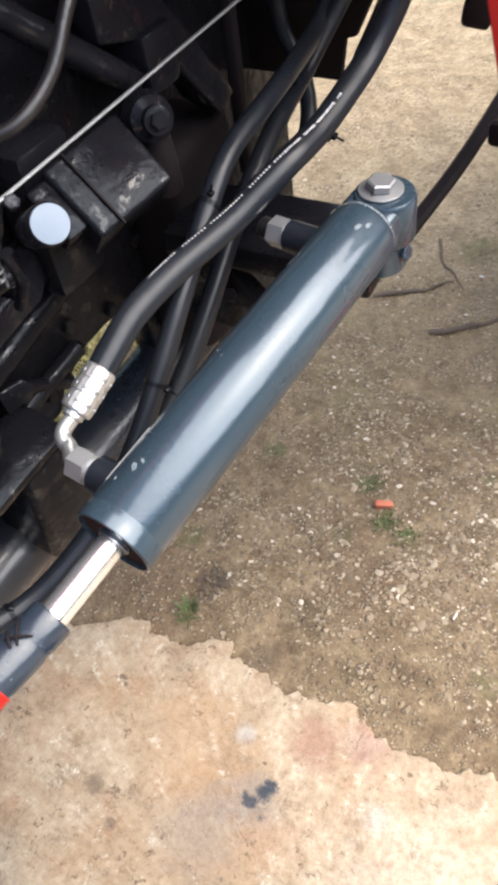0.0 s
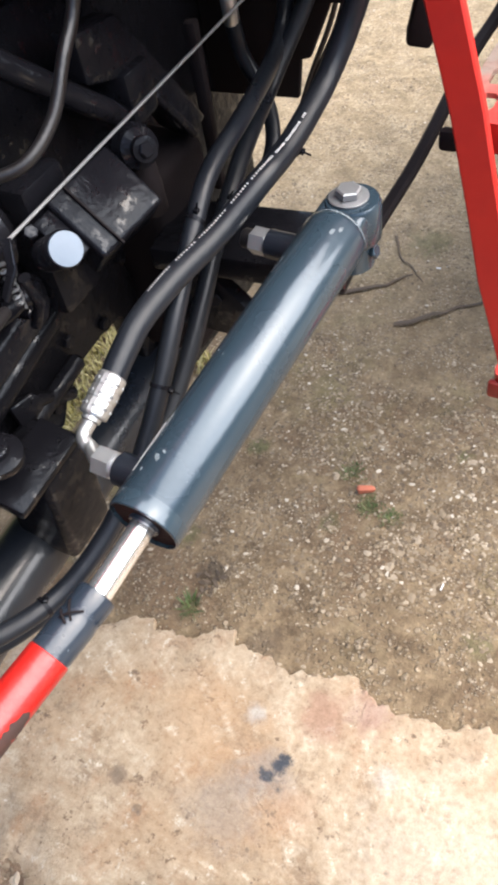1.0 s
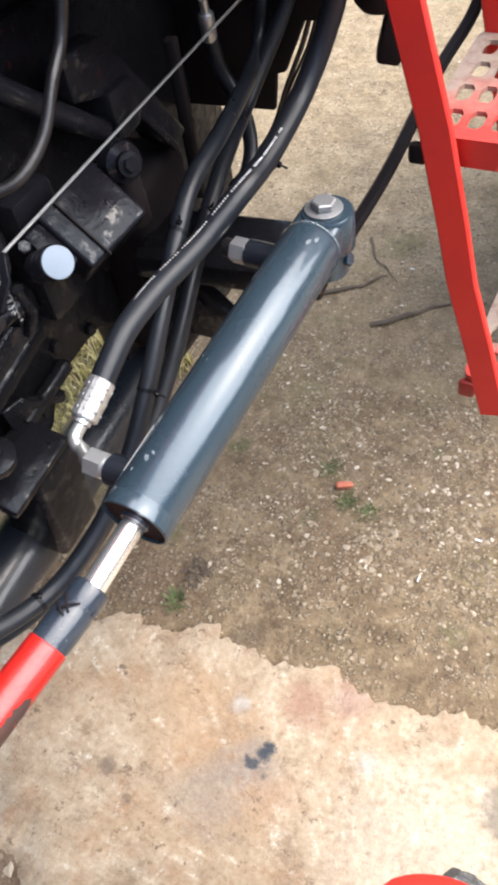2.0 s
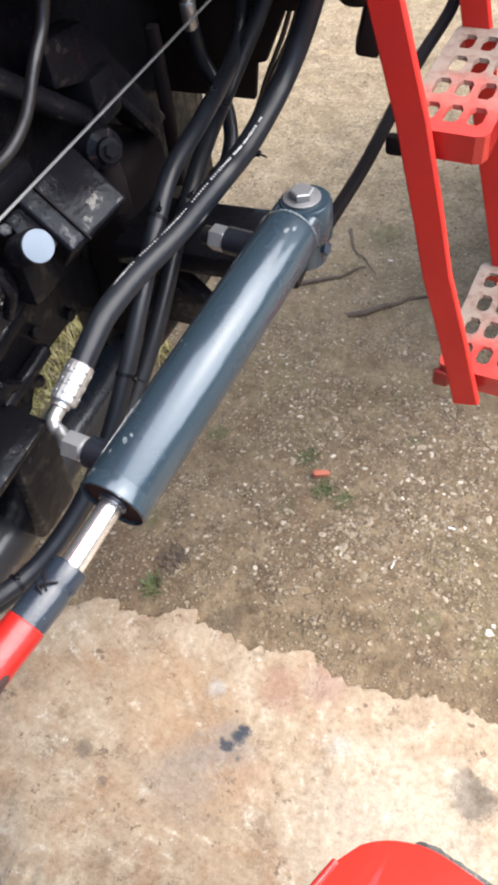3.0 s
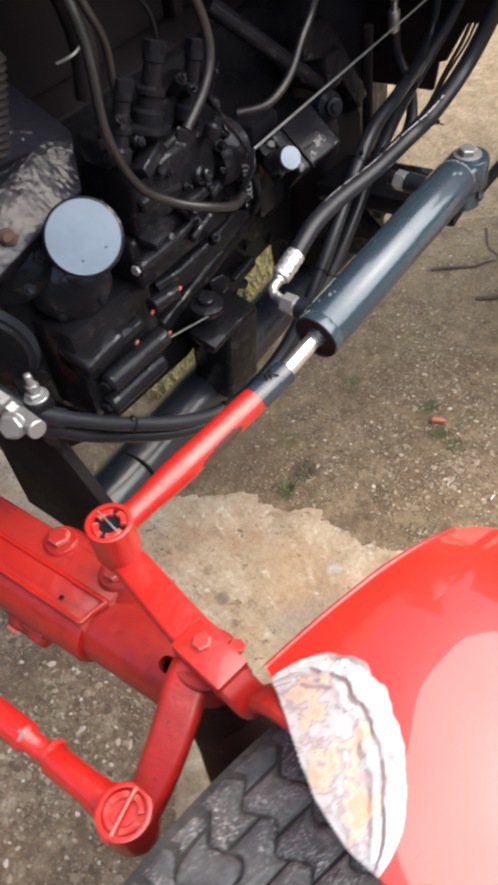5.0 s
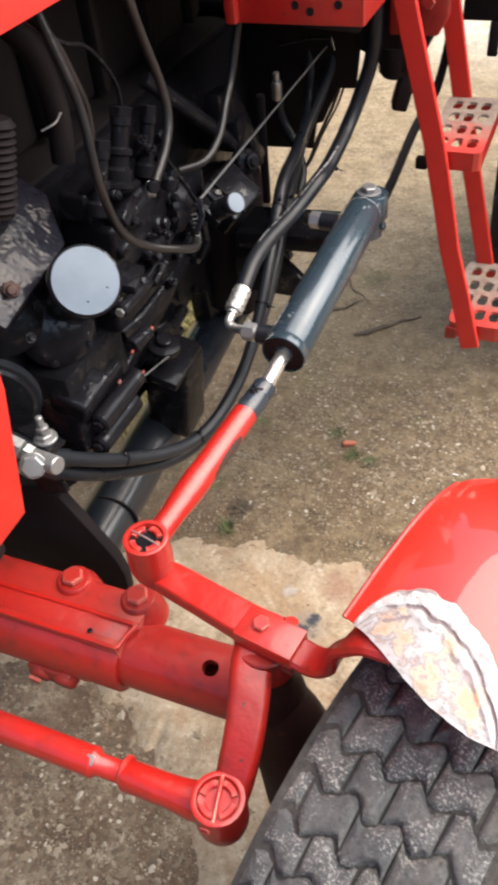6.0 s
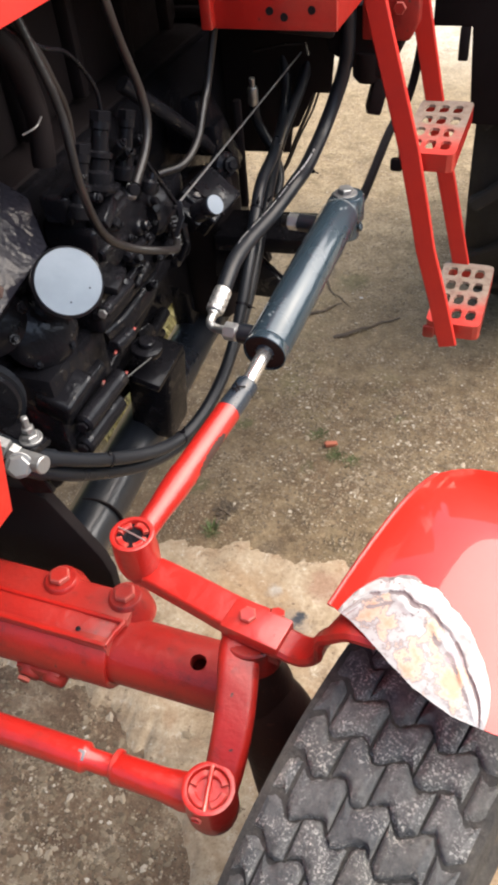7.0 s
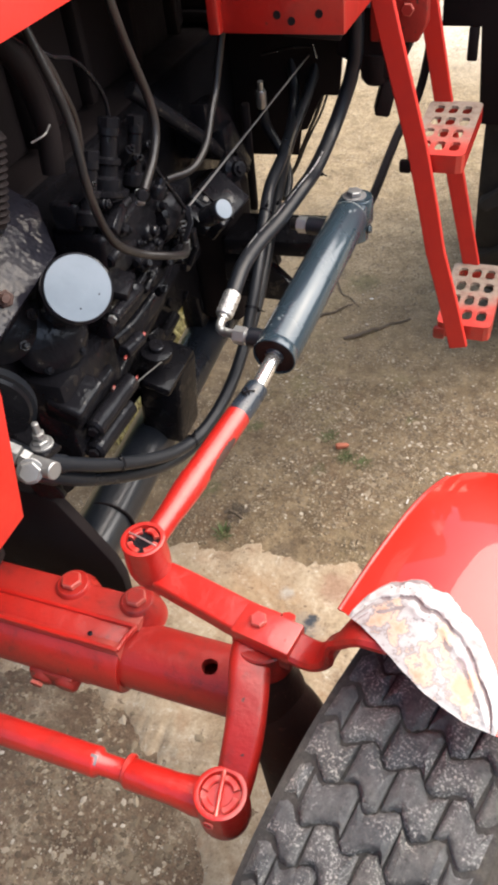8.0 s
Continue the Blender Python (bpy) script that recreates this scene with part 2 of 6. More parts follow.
def ground_material():
    """Trodden dirt bound with gravel: brown fines in blotches, pale grit in clusters, moss in patches, a smooth silty strip along the concrete."""
    m, nt, b = material("gravelly_dirt", 0.9)
    v = object_vec(nt)
    apart = nt.nodes.new("ShaderNodeSeparateXYZ")
    nt.links.new(v, apart.inputs[0])
    big, mid, fine = noise_tex(nt, 2.4, 7, 0.62, v), noise_tex(nt, 15, 10, 0.76, v), noise_tex(nt, 120, 5, 0.75, v)
    col = ramp(nt, mid, [(0.30, (0.064, 0.041, 0.022)), (0.44, (0.138, 0.096, 0.054)), (0.56, (0.205, 0.149, 0.088)), (0.72, (0.30, 0.230, 0.145))])
    # reddish loam and mossy tint in wide blotches, two paler tones further north
    col = mixed(nt, stepped(nt, big, 0.50, 0.64), col, mixed(nt, 0.5, col, (0.135, 0.122, 0.052)))
    col = mixed(nt, stepped(nt, noise_tex(nt, 3.6, 6, 0.65, v), 0.50, 0.62), col, mixed(nt, 0.55, col, (0.125, 0.075, 0.042)))
    pale = ramp(nt, noise_tex(nt, 11, 9, 0.7, v), [(0.30, (0.155, 0.115, 0.066)), (0.48, (0.255, 0.195, 0.118)), (0.70, (0.38, 0.305, 0.200))])
    col = mixed(nt, stepped(nt, apart.outputs[1], 1.0, 1.9), col, pale)
    far_pale = ramp(nt, noise_tex(nt, 5, 8, 0.7, v), [(0.30, (0.36, 0.31, 0.235)), (0.52, (0.52, 0.47, 0.385)), (0.70, (0.60, 0.56, 0.48))])
    col = mixed(nt, stepped(nt, apart.outputs[1], 3.3, 4.4), col, far_pale)

    def blot(x, y, r, weight, colour, under):
        far = nt.nodes.new("ShaderNodeVectorMath")
        far.operation = "DISTANCE"
        far.inputs[1].default_value = (x, y, 0)
        nt.links.new(v, far.inputs[0])
        add = nt.nodes.new("ShaderNodeMath")
        add.operation = "MULTIPLY_ADD"
        nt.links.new(noise_tex(nt, 48, 6, 0.75, v), add.inputs[0])
        add.inputs[1].default_value = r * 2.6
        nt.links.new(far.outputs["Value"], add.inputs[2])
        w = nt.nodes.new("ShaderNodeMath")
        w.operation = "MULTIPLY"
        nt.links.new(stepped(nt, add.outputs[0], r * 2.3, r * 1.5), w.inputs[0])
        w.inputs[1].default_value = weight
        return mixed(nt, w.outputs[0], under, colour)

    def grit_layer(scale, share, clump, low, high):
        vor = nt.nodes.new("ShaderNodeTexVoronoi")
        vor.inputs["Scale"].default_value = scale
        nt.links.new(v, vor.inputs["Vector"])
        some = nt.nodes.new("ShaderNodeSeparateColor")
        nt.links.new(vor.outputs["Color"], some.inputs[0])
        a, c = nt.nodes.new("ShaderNodeMath"), nt.nodes.new("ShaderNodeMath")
        a.operation = c.operation = "MULTIPLY"
        nt.links.new(stepped(nt, vor.outputs["Distance"], 0.46, 0.30), a.inputs[0])
        nt.links.new(stepped(nt, some.outputs[0], share, share + 0.05), a.inputs[1])
        nt.links.new(a.outputs[0], c.inputs[0])
        nt.links.new(stepped(nt, noise_tex(nt, clump, 5, 0.65, v), 0.44, 0.58), c.inputs[1])
        tone = ramp(nt, some.outputs[1], [(0.0, low), (1.0, high)])
        return c.outputs[0], tone

    # south of the apron: broken crust of old concrete in dark soil
    crust = ramp(nt, noise_tex(nt, 11, 10, 0.72, v), [(0.36, (0.105, 0.064, 0.040)), (0.49, (0.162, 0.110, 0.070)), (0.56, (0.212, 0.152, 0.101)), (0.62, (0.32, 0.260, 0.185)), (0.70, (0.42, 0.345, 0.245))])
    col = mixed(nt, stepped(nt, apart.outputs[1], 0.10, 0.02), col, crust)
    height = None
    for args in ((70, 0.55, 5, (0.17, 0.125, 0.077), (0.36, 0.29, 0.20)), (120, 0.45, 7, (0.11, 0.080, 0.050), (0.41, 0.335, 0.24)), (190, 0.45, 9, (0.09, 0.066, 0.042), (0.45, 0.37, 0.27))):
        w, tone = grit_layer(*args)
        col = mixed(nt, w, col, tone)
        if height is None:
            height = w
        else:
            add = nt.nodes.new("ShaderNodeMath")
            nt.links.new(height, add.inputs[0])
            nt.links.new(w, add.inputs[1])
            height = add.outputs[0]
    for x, y, r, weight in ((-0.412, 0.867, 0.030, 0.75), (-0.344, 0.808, 0.034, 0.75), (-0.286, 0.800, 0.030, 0.75), (-0.199, 0.999, 0.026, 0.6), (-0.626, 0.867, 0.035, 0.6), (-0.572, 0.458, 0.028, 0.6),
                            (-0.40, 0.74, 0.03, 0.45), (-0.66, 0.60, 0.04, 0.5), (-0.05, 0.60, 0.04, 0.4), (-0.50, 1.66, 0.08, 0.4)):
        col = blot(x, y, r, weight, (0.060, 0.080, 0.026), col)
    col = blot(-0.563, 0.552, 0.040, 0.75, (0.055, 0.042, 0.030), col)
    col = blot(-0.40, 0.445, 0.050, 0.55, (0.10, 0.075, 0.052), col)
    col = mixed(nt, stepped(nt, fine, 0.60, 0.74), col, (0.075, 0.053, 0.034))
    col = mixed(nt, 0.9, col, ramp(nt, noise_tex(nt, 75, 9, 0.85, v), [(0.32, (0.38, 0.34, 0.30)), (0.46, (0.86, 0.85, 0.84)), (0.55, (1.06, 1.06, 1.06)), (0.70, (1.75, 1.72, 1.65))]), "MULTIPLY")
    nt.links.new(col, b.inputs["Base Color"])
    both = nt.nodes.new("ShaderNodeMath")
    nt.links.new(fine, both.inputs[0])
    nt.links.new(height, both.inputs[1])
    bump(nt, b, both.outputs[0], 0.9, 0.005)
    return m


def slab_material():
    """Old concrete: warm beige with rusty stains, grey oil marks, a wide paler area to the right and pitted grain."""
    m, nt, b = material("old_concrete", 0.85)
    v = object_vec(nt)
    big, mid, fine = noise_tex(nt, 2.6, 6, 0.6, v), noise_tex(nt, 20, 9, 0.78, v), noise_tex(nt, 150, 4, 0.7, v)
    col = ramp(nt, mid, [(0.30, (0.27, 0.190, 0.118)), (0.44, (0.37, 0.285, 0.195)), (0.58, (0.44, 0.355, 0.255)), (0.72, (0.50, 0.42, 0.32))])
    col = mixed(nt, stepped(nt, big, 0.50, 0.68), col, (0.37, 0.25, 0.15))
    col = mixed(nt, stepped(nt, fine, 0.60, 0.72), col, (0.27, 0.20, 0.13))

    def stain_or_tone(x, y, r, colour, weight, soft=0.8):
        far = nt.nodes.new("ShaderNodeVectorMath")
        far.operation = "DISTANCE"
        far.inputs[1].default_value = (x, y, 0)
        nt.links.new(v, far.inputs[0])
        add = nt.nodes.new("ShaderNodeMath")
        add.operation = "MULTIPLY_ADD"
        nt.links.new(noise_tex(nt, 22 if r > 0.05 else 55, 5, 0.7, v), add.inputs[0])
        add.inputs[1].default_value = r * 1.6
        nt.links.new(far.outputs["Value"], add.inputs[2])
        w = nt.nodes.new("ShaderNodeMath")
        w.operation = "MULTIPLY"
        nt.links.new(stepped(nt, add.outputs[0], r * 1.9, r * (1.9 - soft)), w.inputs[0])
        w.inputs[1].default_value = weight
        return lambda under: mixed(nt, w.outputs[0], under, colour)

    # crumbled darker and paler skin, rusty islands
    col = mixed(nt, stepped(nt, noise_tex(nt, 7.5, 8, 0.7, v), 0.50, 0.64), col, mixed(nt, 0.55, col, (0.31, 0.175, 0.095)))
    col = mixed(nt, stepped(nt, noise_tex(nt, 12, 9, 0.75, v), 0.52, 0.62), col, mixed(nt, 0.6, col, (0.215, 0.160, 0.110)))
    col = mixed(nt, stepped(nt, noise_tex(nt, 21, 10, 0.8, v), 0.53, 0.60), col, mixed(nt, 0.5, col, (0.50, 0.43, 0.33)))
    col = mixed(nt, stepped(nt, noise_tex(nt, 27, 10, 0.8, v), 0.55, 0.62), col, mixed(nt, 0.5, col, (0.20, 0.14, 0.09)))
    col = mixed(nt, stepped(nt, noise_tex(nt, 33, 7, 0.75, v), 0.59, 0.65), col, (0.165, 0.115, 0.076))
    col = mixed(nt, stepped(nt, noise_tex(nt, 41, 7, 0.75, v), 0.58, 0.66), col, (0.55, 0.49, 0.40))
    for args in ((-0.42, 0.27, 0.13, (0.40, 0.265, 0.155), 0.38), (-0.246, 0.364, 0.060, (0.29, 0.165, 0.115), 0.7), (-0.171, 0.405, 0.050, (0.31, 0.195, 0.160), 0.65), (-0.336, 0.162, 0.085, (0.25, 0.225, 0.20), 0.5),
                 (-0.29, 0.235, 0.060, (0.25, 0.225, 0.20), 0.6), (-0.112, 0.312, 0.026, (0.45, 0.44, 0.42), 0.6), (-0.352, 0.323, 0.024, (0.42, 0.42, 0.41), 0.6), (-0.23, 0.21, 0.05, (0.36, 0.24, 0.16), 0.5),
                 (-0.272, 0.274, 0.017, (0.035, 0.045, 0.062), 0.95, 0.5), (-0.281, 0.256, 0.018, (0.035, 0.045, 0.062), 0.95, 0.5), (-0.294, 0.238, 0.018, (0.045, 0.052, 0.066), 0.95, 0.5), (-0.262, 0.226, 0.012, (0.07, 0.075, 0.085), 0.85, 0.5),
                 (0.113, 0.319, 0.040, (0.12, 0.095, 0.07), 0.9, 0.4), (0.095, 0.345, 0.022, (0.14, 0.11, 0.08), 0.8, 0.4), (-0.46, 0.10, 0.014, (0.12, 0.09, 0.07), 0.8, 0.5), (-0.52, 0.13, 0.020, (0.16, 0.12, 0.09), 0.7, 0.5),
                 # wide paler area towards the right
                 (0.02, 0.20, 0.20, (0.50, 0.445, 0.365), 0.5)):
        col = stain_or_tone(*args)(col)
    # hair cracks
    warp = nt.nodes.new("ShaderNodeMix")
    warp.data_type = "VECTOR"
    warp.inputs[0].default_value = 0.06
    jit = nt.nodes.new("ShaderNodeTexNoise")
    jit.inputs["Scale"].default_value, jit.inputs["Detail"].default_value = 14, 6
    nt.links.new(v, jit.inputs["Vector"])
    nt.links.new(v, warp.inputs[4])
    nt.links.new(jit.outputs["Color"], warp.inputs[5])
    net = nt.nodes.new("ShaderNodeTexVoronoi")
    net.feature = "DISTANCE_TO_EDGE"
    net.inputs["Scale"].default_value = 17
    nt.links.new(warp.outputs[1], net.inputs["Vector"])
    hair = nt.nodes.new("ShaderNodeMath")
    hair.operation = "MULTIPLY"
    nt.links.new(stepped(nt, net.outputs["Distance"], 0.016, 0.004), hair.inputs[0])
    nt.links.new(stepped(nt, noise_tex(nt, 9, 4, 0.6, v), 0.55, 0.68), hair.inputs[1])
    soft_hair = nt.nodes.new("ShaderNodeMath")
    soft_hair.operation = "MULTIPLY"
    nt.links.new(hair.outputs[0], soft_hair.inputs[0])
    soft_hair.inputs[1].default_value = 0.35
    col = mixed(nt, soft_hair.outputs[0], col, (0.17, 0.125, 0.085))
    sp = noise_tex(nt, 85, 9, 0.85, v)
    nt.links.new(mixed(nt, 0.75, col, ramp(nt, sp, [(0.30, (0.40, 0.34, 0.28)), (0.46, (0.9, 0.88, 0.85)), (0.56, (1.05, 1.05, 1.05)), (0.68, (1.3, 1.3, 1.28))]), 'MULTIPLY'), b.inputs['Base Color'])
    pits = nt.nodes.new("ShaderNodeMath")
    pits.operation = "SUBTRACT"
    nt.links.new(sp, pits.inputs[0])
    nt.links.new(soft_hair.outputs[0], pits.inputs[1])
    bump(nt, b, pits.outputs[0], 0.8, 0.005)
    return m


GROUND, SLAB = ground_material(), slab_material()


def stone_material():
    m, nt, b = material("pale_pebbles", 0.8)
    info = nt.nodes.new("ShaderNodeNewGeometry").outputs["Random Per Island"]
    col = ramp(nt, info, [(0.0, (0.105, 0.074, 0.046)), (0.40, (0.185, 0.138, 0.088)), (0.75, (0.275, 0.215, 0.145)), (0.94, (0.41, 0.34, 0.25)), (1.0, (0.58, 0.52, 0.43))])
    nt.links.new(mixed(nt, 0.35, col, noise_tex(nt, 90, 4, 0.6, object_vec(nt)), "MULTIPLY"), b.inputs["Base Color"])
    return m


PEBBLE = stone_material()
TWIG = painted("dry_twig", (0.07, 0.05, 0.035), (0.11, 0.08, 0.055), 0.9, 0.0, 0.8, 1.0)
LEAF = painted("weed_leaf", (0.060, 0.095, 0.025), (0.10, 0.12, 0.04), 0.6, 0.0, 0.2, 1.0)
BRICK = painted("red_brick_chip", (0.42, 0.13, 0.075), (0.34, 0.10, 0.06), 0.9, 0.0, 1.0, 0.7, (0.3, 0.2, 0.14))

# ---- building helpers ----
def thing(name, at, label, category, group="", m=None):
    ob = new(name)
    ob.empty_display_size = 0.05
    ob.matrix_world = Matrix.Translation(at) if m is None else m
    return tagged(ob, label, category, group)


def place_of(ob):
    m = ob.matrix_basis.copy()
    while ob.parent:
        ob = ob.parent
        m = ob.matrix_basis @ m
    return m


def part(name, bm, mat, parent, label="", smooth=40):
    """Links a bmesh, given in world places, as one mesh under a thing or a part."""
    if parent is not None:
        bm.transform(place_of(parent).inverted())
    bm.normal_update()
    me = bpy.data.meshes.new(name)
    if smooth:
        for f in bm.faces:
            f.smooth = True
        for e in bm.edges:
            if len(e.link_faces) == 2 and e.calc_face_angle(0) > radians(smooth):
                e.smooth = False
    bm.to_mesh(me)
    bm.free()
    me.materials.append(mat)
    ob = new(name, me)
    ob.parent = parent
    if label:
        ob["label"] = label
    return ob


def bevel(bm, width, segments=2, angle=30):
    if width:
        edges = [e for e in bm.edges if len(e.link_faces) == 2 and e.calc_face_angle(0) > radians(angle)]
        bmesh.ops.bevel(bm, geom=edges, offset=width, segments=segments, affect="EDGES", profile=0.5, clamp_overlap=True)
    return bm


def box(size, m, b=0.003, seg=2, bm=None):
    """A box of that size, middle at m (a matrix or a place)."""
    one = bmesh.new()
    bmesh.ops.create_cube(one, size=1)
    one.transform(Matrix.Diagonal((*size, 1)))
    bevel(one, b, seg)
    one.transform(m if isinstance(m, Matrix) else Matrix.Translation(m))
    return merge(bm, one)


def merge(into, one):
    if into is None:
        return one
    me = bpy.data.meshes.new("tmp")
    one.to_mesh(me)
    one.free()
    into.from_mesh(me)
    bpy.data.meshes.remove(me)
    return into


def aligned(a, b):
    """A pose at a whose z axis points to b."""
    d = Vector(b) - Vector(a)
    return Matrix.Translation(a) @ d.to_track_quat("Z", "Y").to_matrix().to_4x4()


def lathe(profile, m, sides=32, bm=None, closed=True):
    """Turns (radius, height) pairs round the z axis of m; radius 0 closes an end."""
    one = bmesh.new()
    rings = []
    for r, h in profile:
        if r <= 1e-6:
            rings.append([one.verts.new((0, 0, h))])
        else:
            rings.append([one.verts.new((r * math.cos(2 * math.pi * k / sides), r * math.sin(2 * math.pi * k / sides), h)) for k in range(sides)])
    for a, b in zip(rings, rings[1:]):
        for k in range(sides):
            n = (k + 1) % sides
            if len(a) == 1 and len(b) > 1:
                one.faces.new((a[0], b[n], b[k]))
            elif len(b) == 1 and len(a) > 1:
                one.faces.new((a[k], a[n], b[0]))
            elif len(a) > 1:
                one.faces.new((a[k], a[n], b[n], b[k]))
    bmesh.ops.recalc_face_normals(one, faces=one.faces[:])
    one.transform(m)
    return merge(bm, one)


def rod(a, b, r, r2=None, sides=24, edge=0.0015, bm=None):
    """A round bar from a to b with rounded rims."""
    r2 = r if r2 is None else r2
    h = (Vector(b) - Vector(a)).length
    e = min(edge, r * 0.5, h * 0.3)
    return lathe([(0, 0), (r - e, 0), (r, e), (r2, h - e), (r2 - e, h), (0, h)], aligned(a, b), sides, bm)


def hexagon(a, b, r, bm=None):
    h = (Vector(b) - Vector(a)).length
    e = r * 0.14
    return lathe([(0, 0), (r - e, 0), (r, e * 0.7), (r, h - e * 0.7), (r - e, h), (0, h)], aligned(a, b), 6, bm)


def spline(points, steps=10):
    """A smooth line through the points."""
    p = [Vector(v) for v in points]
    p = [2 * p[0] - p[1]] + p + [2 * p[-1] - p[-2]]
    out = []
    for i in range(1, len(p) - 2):
        for k in range(steps):
            t = k / steps
            a, b, c, d = p[i - 1], p[i], p[i + 1], p[i + 2]
            out.append(0.5 * (2 * b + (c - a) * t + (2 * a - 5 * b + 4 * c - d) * t * t + (3 * b - a - 3 * c + d) * t ** 3))
    return out + [p[-2]]


def sweep(line, shape, bm=None, up=(0, 0, 1), caps=True, scale=None):
    """Carries a closed outline of (side, up) pairs along a line of places."""
    one = bmesh.new()
    line = [Vector(v) for v in line]
    rings, ref = [], Vector(up)
    for i, c in enumerate(line):
        d = (line[min(i + 1, len(line) - 1)] - line[max(i - 1, 0)]).normalized()
        side = d.cross(ref)
        side = side.normalized() if side.length > 1e-4 else d.orthogonal().normalized()
        above = side.cross(d)
        if up == "turn" or up is None:
            ref = above
        k = 1 if scale is None else scale(i / (len(line) - 1))
        rings.append([one.verts.new(c + side * (u * k) + above * (w * k)) for u, w in shape])
    n = len(shape)
    for a, b in zip(rings, rings[1:]):
        for k in range(n):
            one.faces.new((a[k], a[(k + 1) % n], b[(k + 1) % n], b[k]))
    if caps:
        one.faces.new(rings[0][::-1])
        one.faces.new(rings[-1])
    bmesh.ops.recalc_face_normals(one, faces=one.faces[:])
    return merge(bm, one)


def circle(r, sides=14):
    return [(r * math.cos(2 * math.pi * k / sides), r * math.sin(2 * math.pi * k / sides)) for k in range(sides)]


def bar(w, h, c=0.003):
    a, b = w / 2, h / 2
    return [(-a + c, -b), (a - c, -b), (a, -b + c), (a, b - c), (a - c, b), (-a + c, b), (-a, b - c), (-a, -b + c)]


def rounded(w, h, c, n=4):
    """An oblong outline with round corners."""
    out = []
    for cx, cy, a0 in ((w / 2 - c, h / 2 - c, 0), (-w / 2 + c, h / 2 - c, 90), (-w / 2 + c, -h / 2 + c, 180), (w / 2 - c, -h / 2 + c, 270)):
        out += [(cx + c * math.cos(radians(a0 + 90 * k / n)), cy + c * math.sin(radians(a0 + 90 * k / n))) for k in range(n + 1)]
    return out


def tube(points, r, bm=None, sides=14, steps=10):
    return sweep(spline(points, steps), circle(r, sides), bm, up=(0.13, 0.21, 0.97))


def bolt(name, at, way, r, parent, mat, label="", washer=0.0, shank=0.0):
    """A hexagon head that stands at a place, pointing along way."""
    at, way = Vector(at), Vector(way).normalized()
    bm = hexagon(at, at + way * r * 0.66, r)
    if washer:
        rod(at - way * 0.003, at + way * 0.001, washer, sides=24, edge=0.0008, bm=bm)
    if shank:
        rod(at + way * r * 0.66, at + way * (r * 0.66 + shank), r * 0.55, sides=12, bm=bm)
    return part(name, bm, mat, parent, label, 18)


def extruded(outline, thick, m, b=0.002, bm=None):
    """A flat plate: an outline of (x, y) pairs in the plane of m, that thick along its z."""
    one = bmesh.new()
    f = one.faces.new([one.verts.new((x, y, -thick / 2)) for x, y in outline])
    new_faces = bmesh.ops.extrude_face_region(one, geom=[f])["geom"]
    bmesh.ops.translate(one, verts=[v for v in new_faces if isinstance(v, bmesh.types.BMVert)], vec=(0, 0, thick))
    bmesh.ops.recalc_face_normals(one, faces=one.faces[:])
    bevel(one, b, 2)
    one.transform(m)
    return merge(bm, one)

# ---- ground ----
def spaced(low, high, fine_low, fine_high, step, growth=1.35):
    """Places along one axis: even in the middle, ever wider apart towards the ends."""
    mid = list(np.arange(fine_low, fine_high + step / 2, step))
    out, d, v = [], step, fine_high
    while v < high:
        d *= growth
        v = min(high, v + d)
        out.append(v)
    before, d, v = [], step, fine_low
    while v > low:
        d *= growth
        v = max(low, v - d)
        before.append(v)
    return before[::-1] + mid + out


def rough_height(x, y):
    p = Vector((x, y, 0))
    return 0.007 * noise.noise(p * 3.1) + 0.004 * noise.noise(p * 11) + 0.0018 * noise.noise(p * 37)


def sheet(name, xs, ys, height, mat, label):
    verts = [(x, y, height(x, y)) for y in ys for x in xs]
    n = len(xs)
    faces = [(j * n + i, j * n + i + 1, (j + 1) * n + i + 1, (j + 1) * n + i) for j in range(len(ys) - 1) for i in range(n - 1)]
    me = bpy.data.meshes.new(name)
    me.from_pydata(verts, [], faces)
    me.materials.append(mat)
    for f in me.polygons:
        f.use_smooth = True
    return tagged(new(name, me), label, "ground", kind="structure")


def near_flat(x, y):
    far = max(abs(x), abs(y - 1))
    return rough_height(x, y) * (1 if far < 6 else 0.3) - 0.006


sheet("ground", spaced(-400, 400, -1.8, 0.8, 0.02), spaced(-400, 400, -0.9, 2.9, 0.02), near_flat, GROUND,
               "brown dirt yard with embedded pale gravel and moss")

NORTH = [(-4, 0.03), (-1.3, 0.17), (-1.08, 0.208), (-0.874, 0.24), (-0.783, 0.305), (-0.681, 0.363), (-0.645, 0.40), (-0.612, 0.403), (-0.60, 0.385),
         (-0.539, 0.39), (-0.50, 0.425), (-0.462, 0.446), (-0.45, 0.42), (-0.401, 0.425), (-0.34, 0.418), (-0.233, 0.448), (-0.17, 0.43), (-0.119, 0.425),
         (-0.05, 0.437), (0.025, 0.455), (0.3, 0.47), (1.2, 0.60), (2.5, 0.40), (4, 0.5)]
SOUTH = [(-4, -0.02), (-0.9, -0.055), (-0.7, -0.055), (-0.614, -0.05), (-0.565, -0.092), (-0.513, -0.137), (-0.44, -0.205), (-0.363, -0.275), (-0.314, -0.325), (-0.27, -0.39), (-0.2, -0.56), (-0.05, -1.1), (0.1, -1.6), (0.6, -1.9), (1.5, -1.7), (2.6, -1.2), (3.4, -0.5), (4, 0.45)]


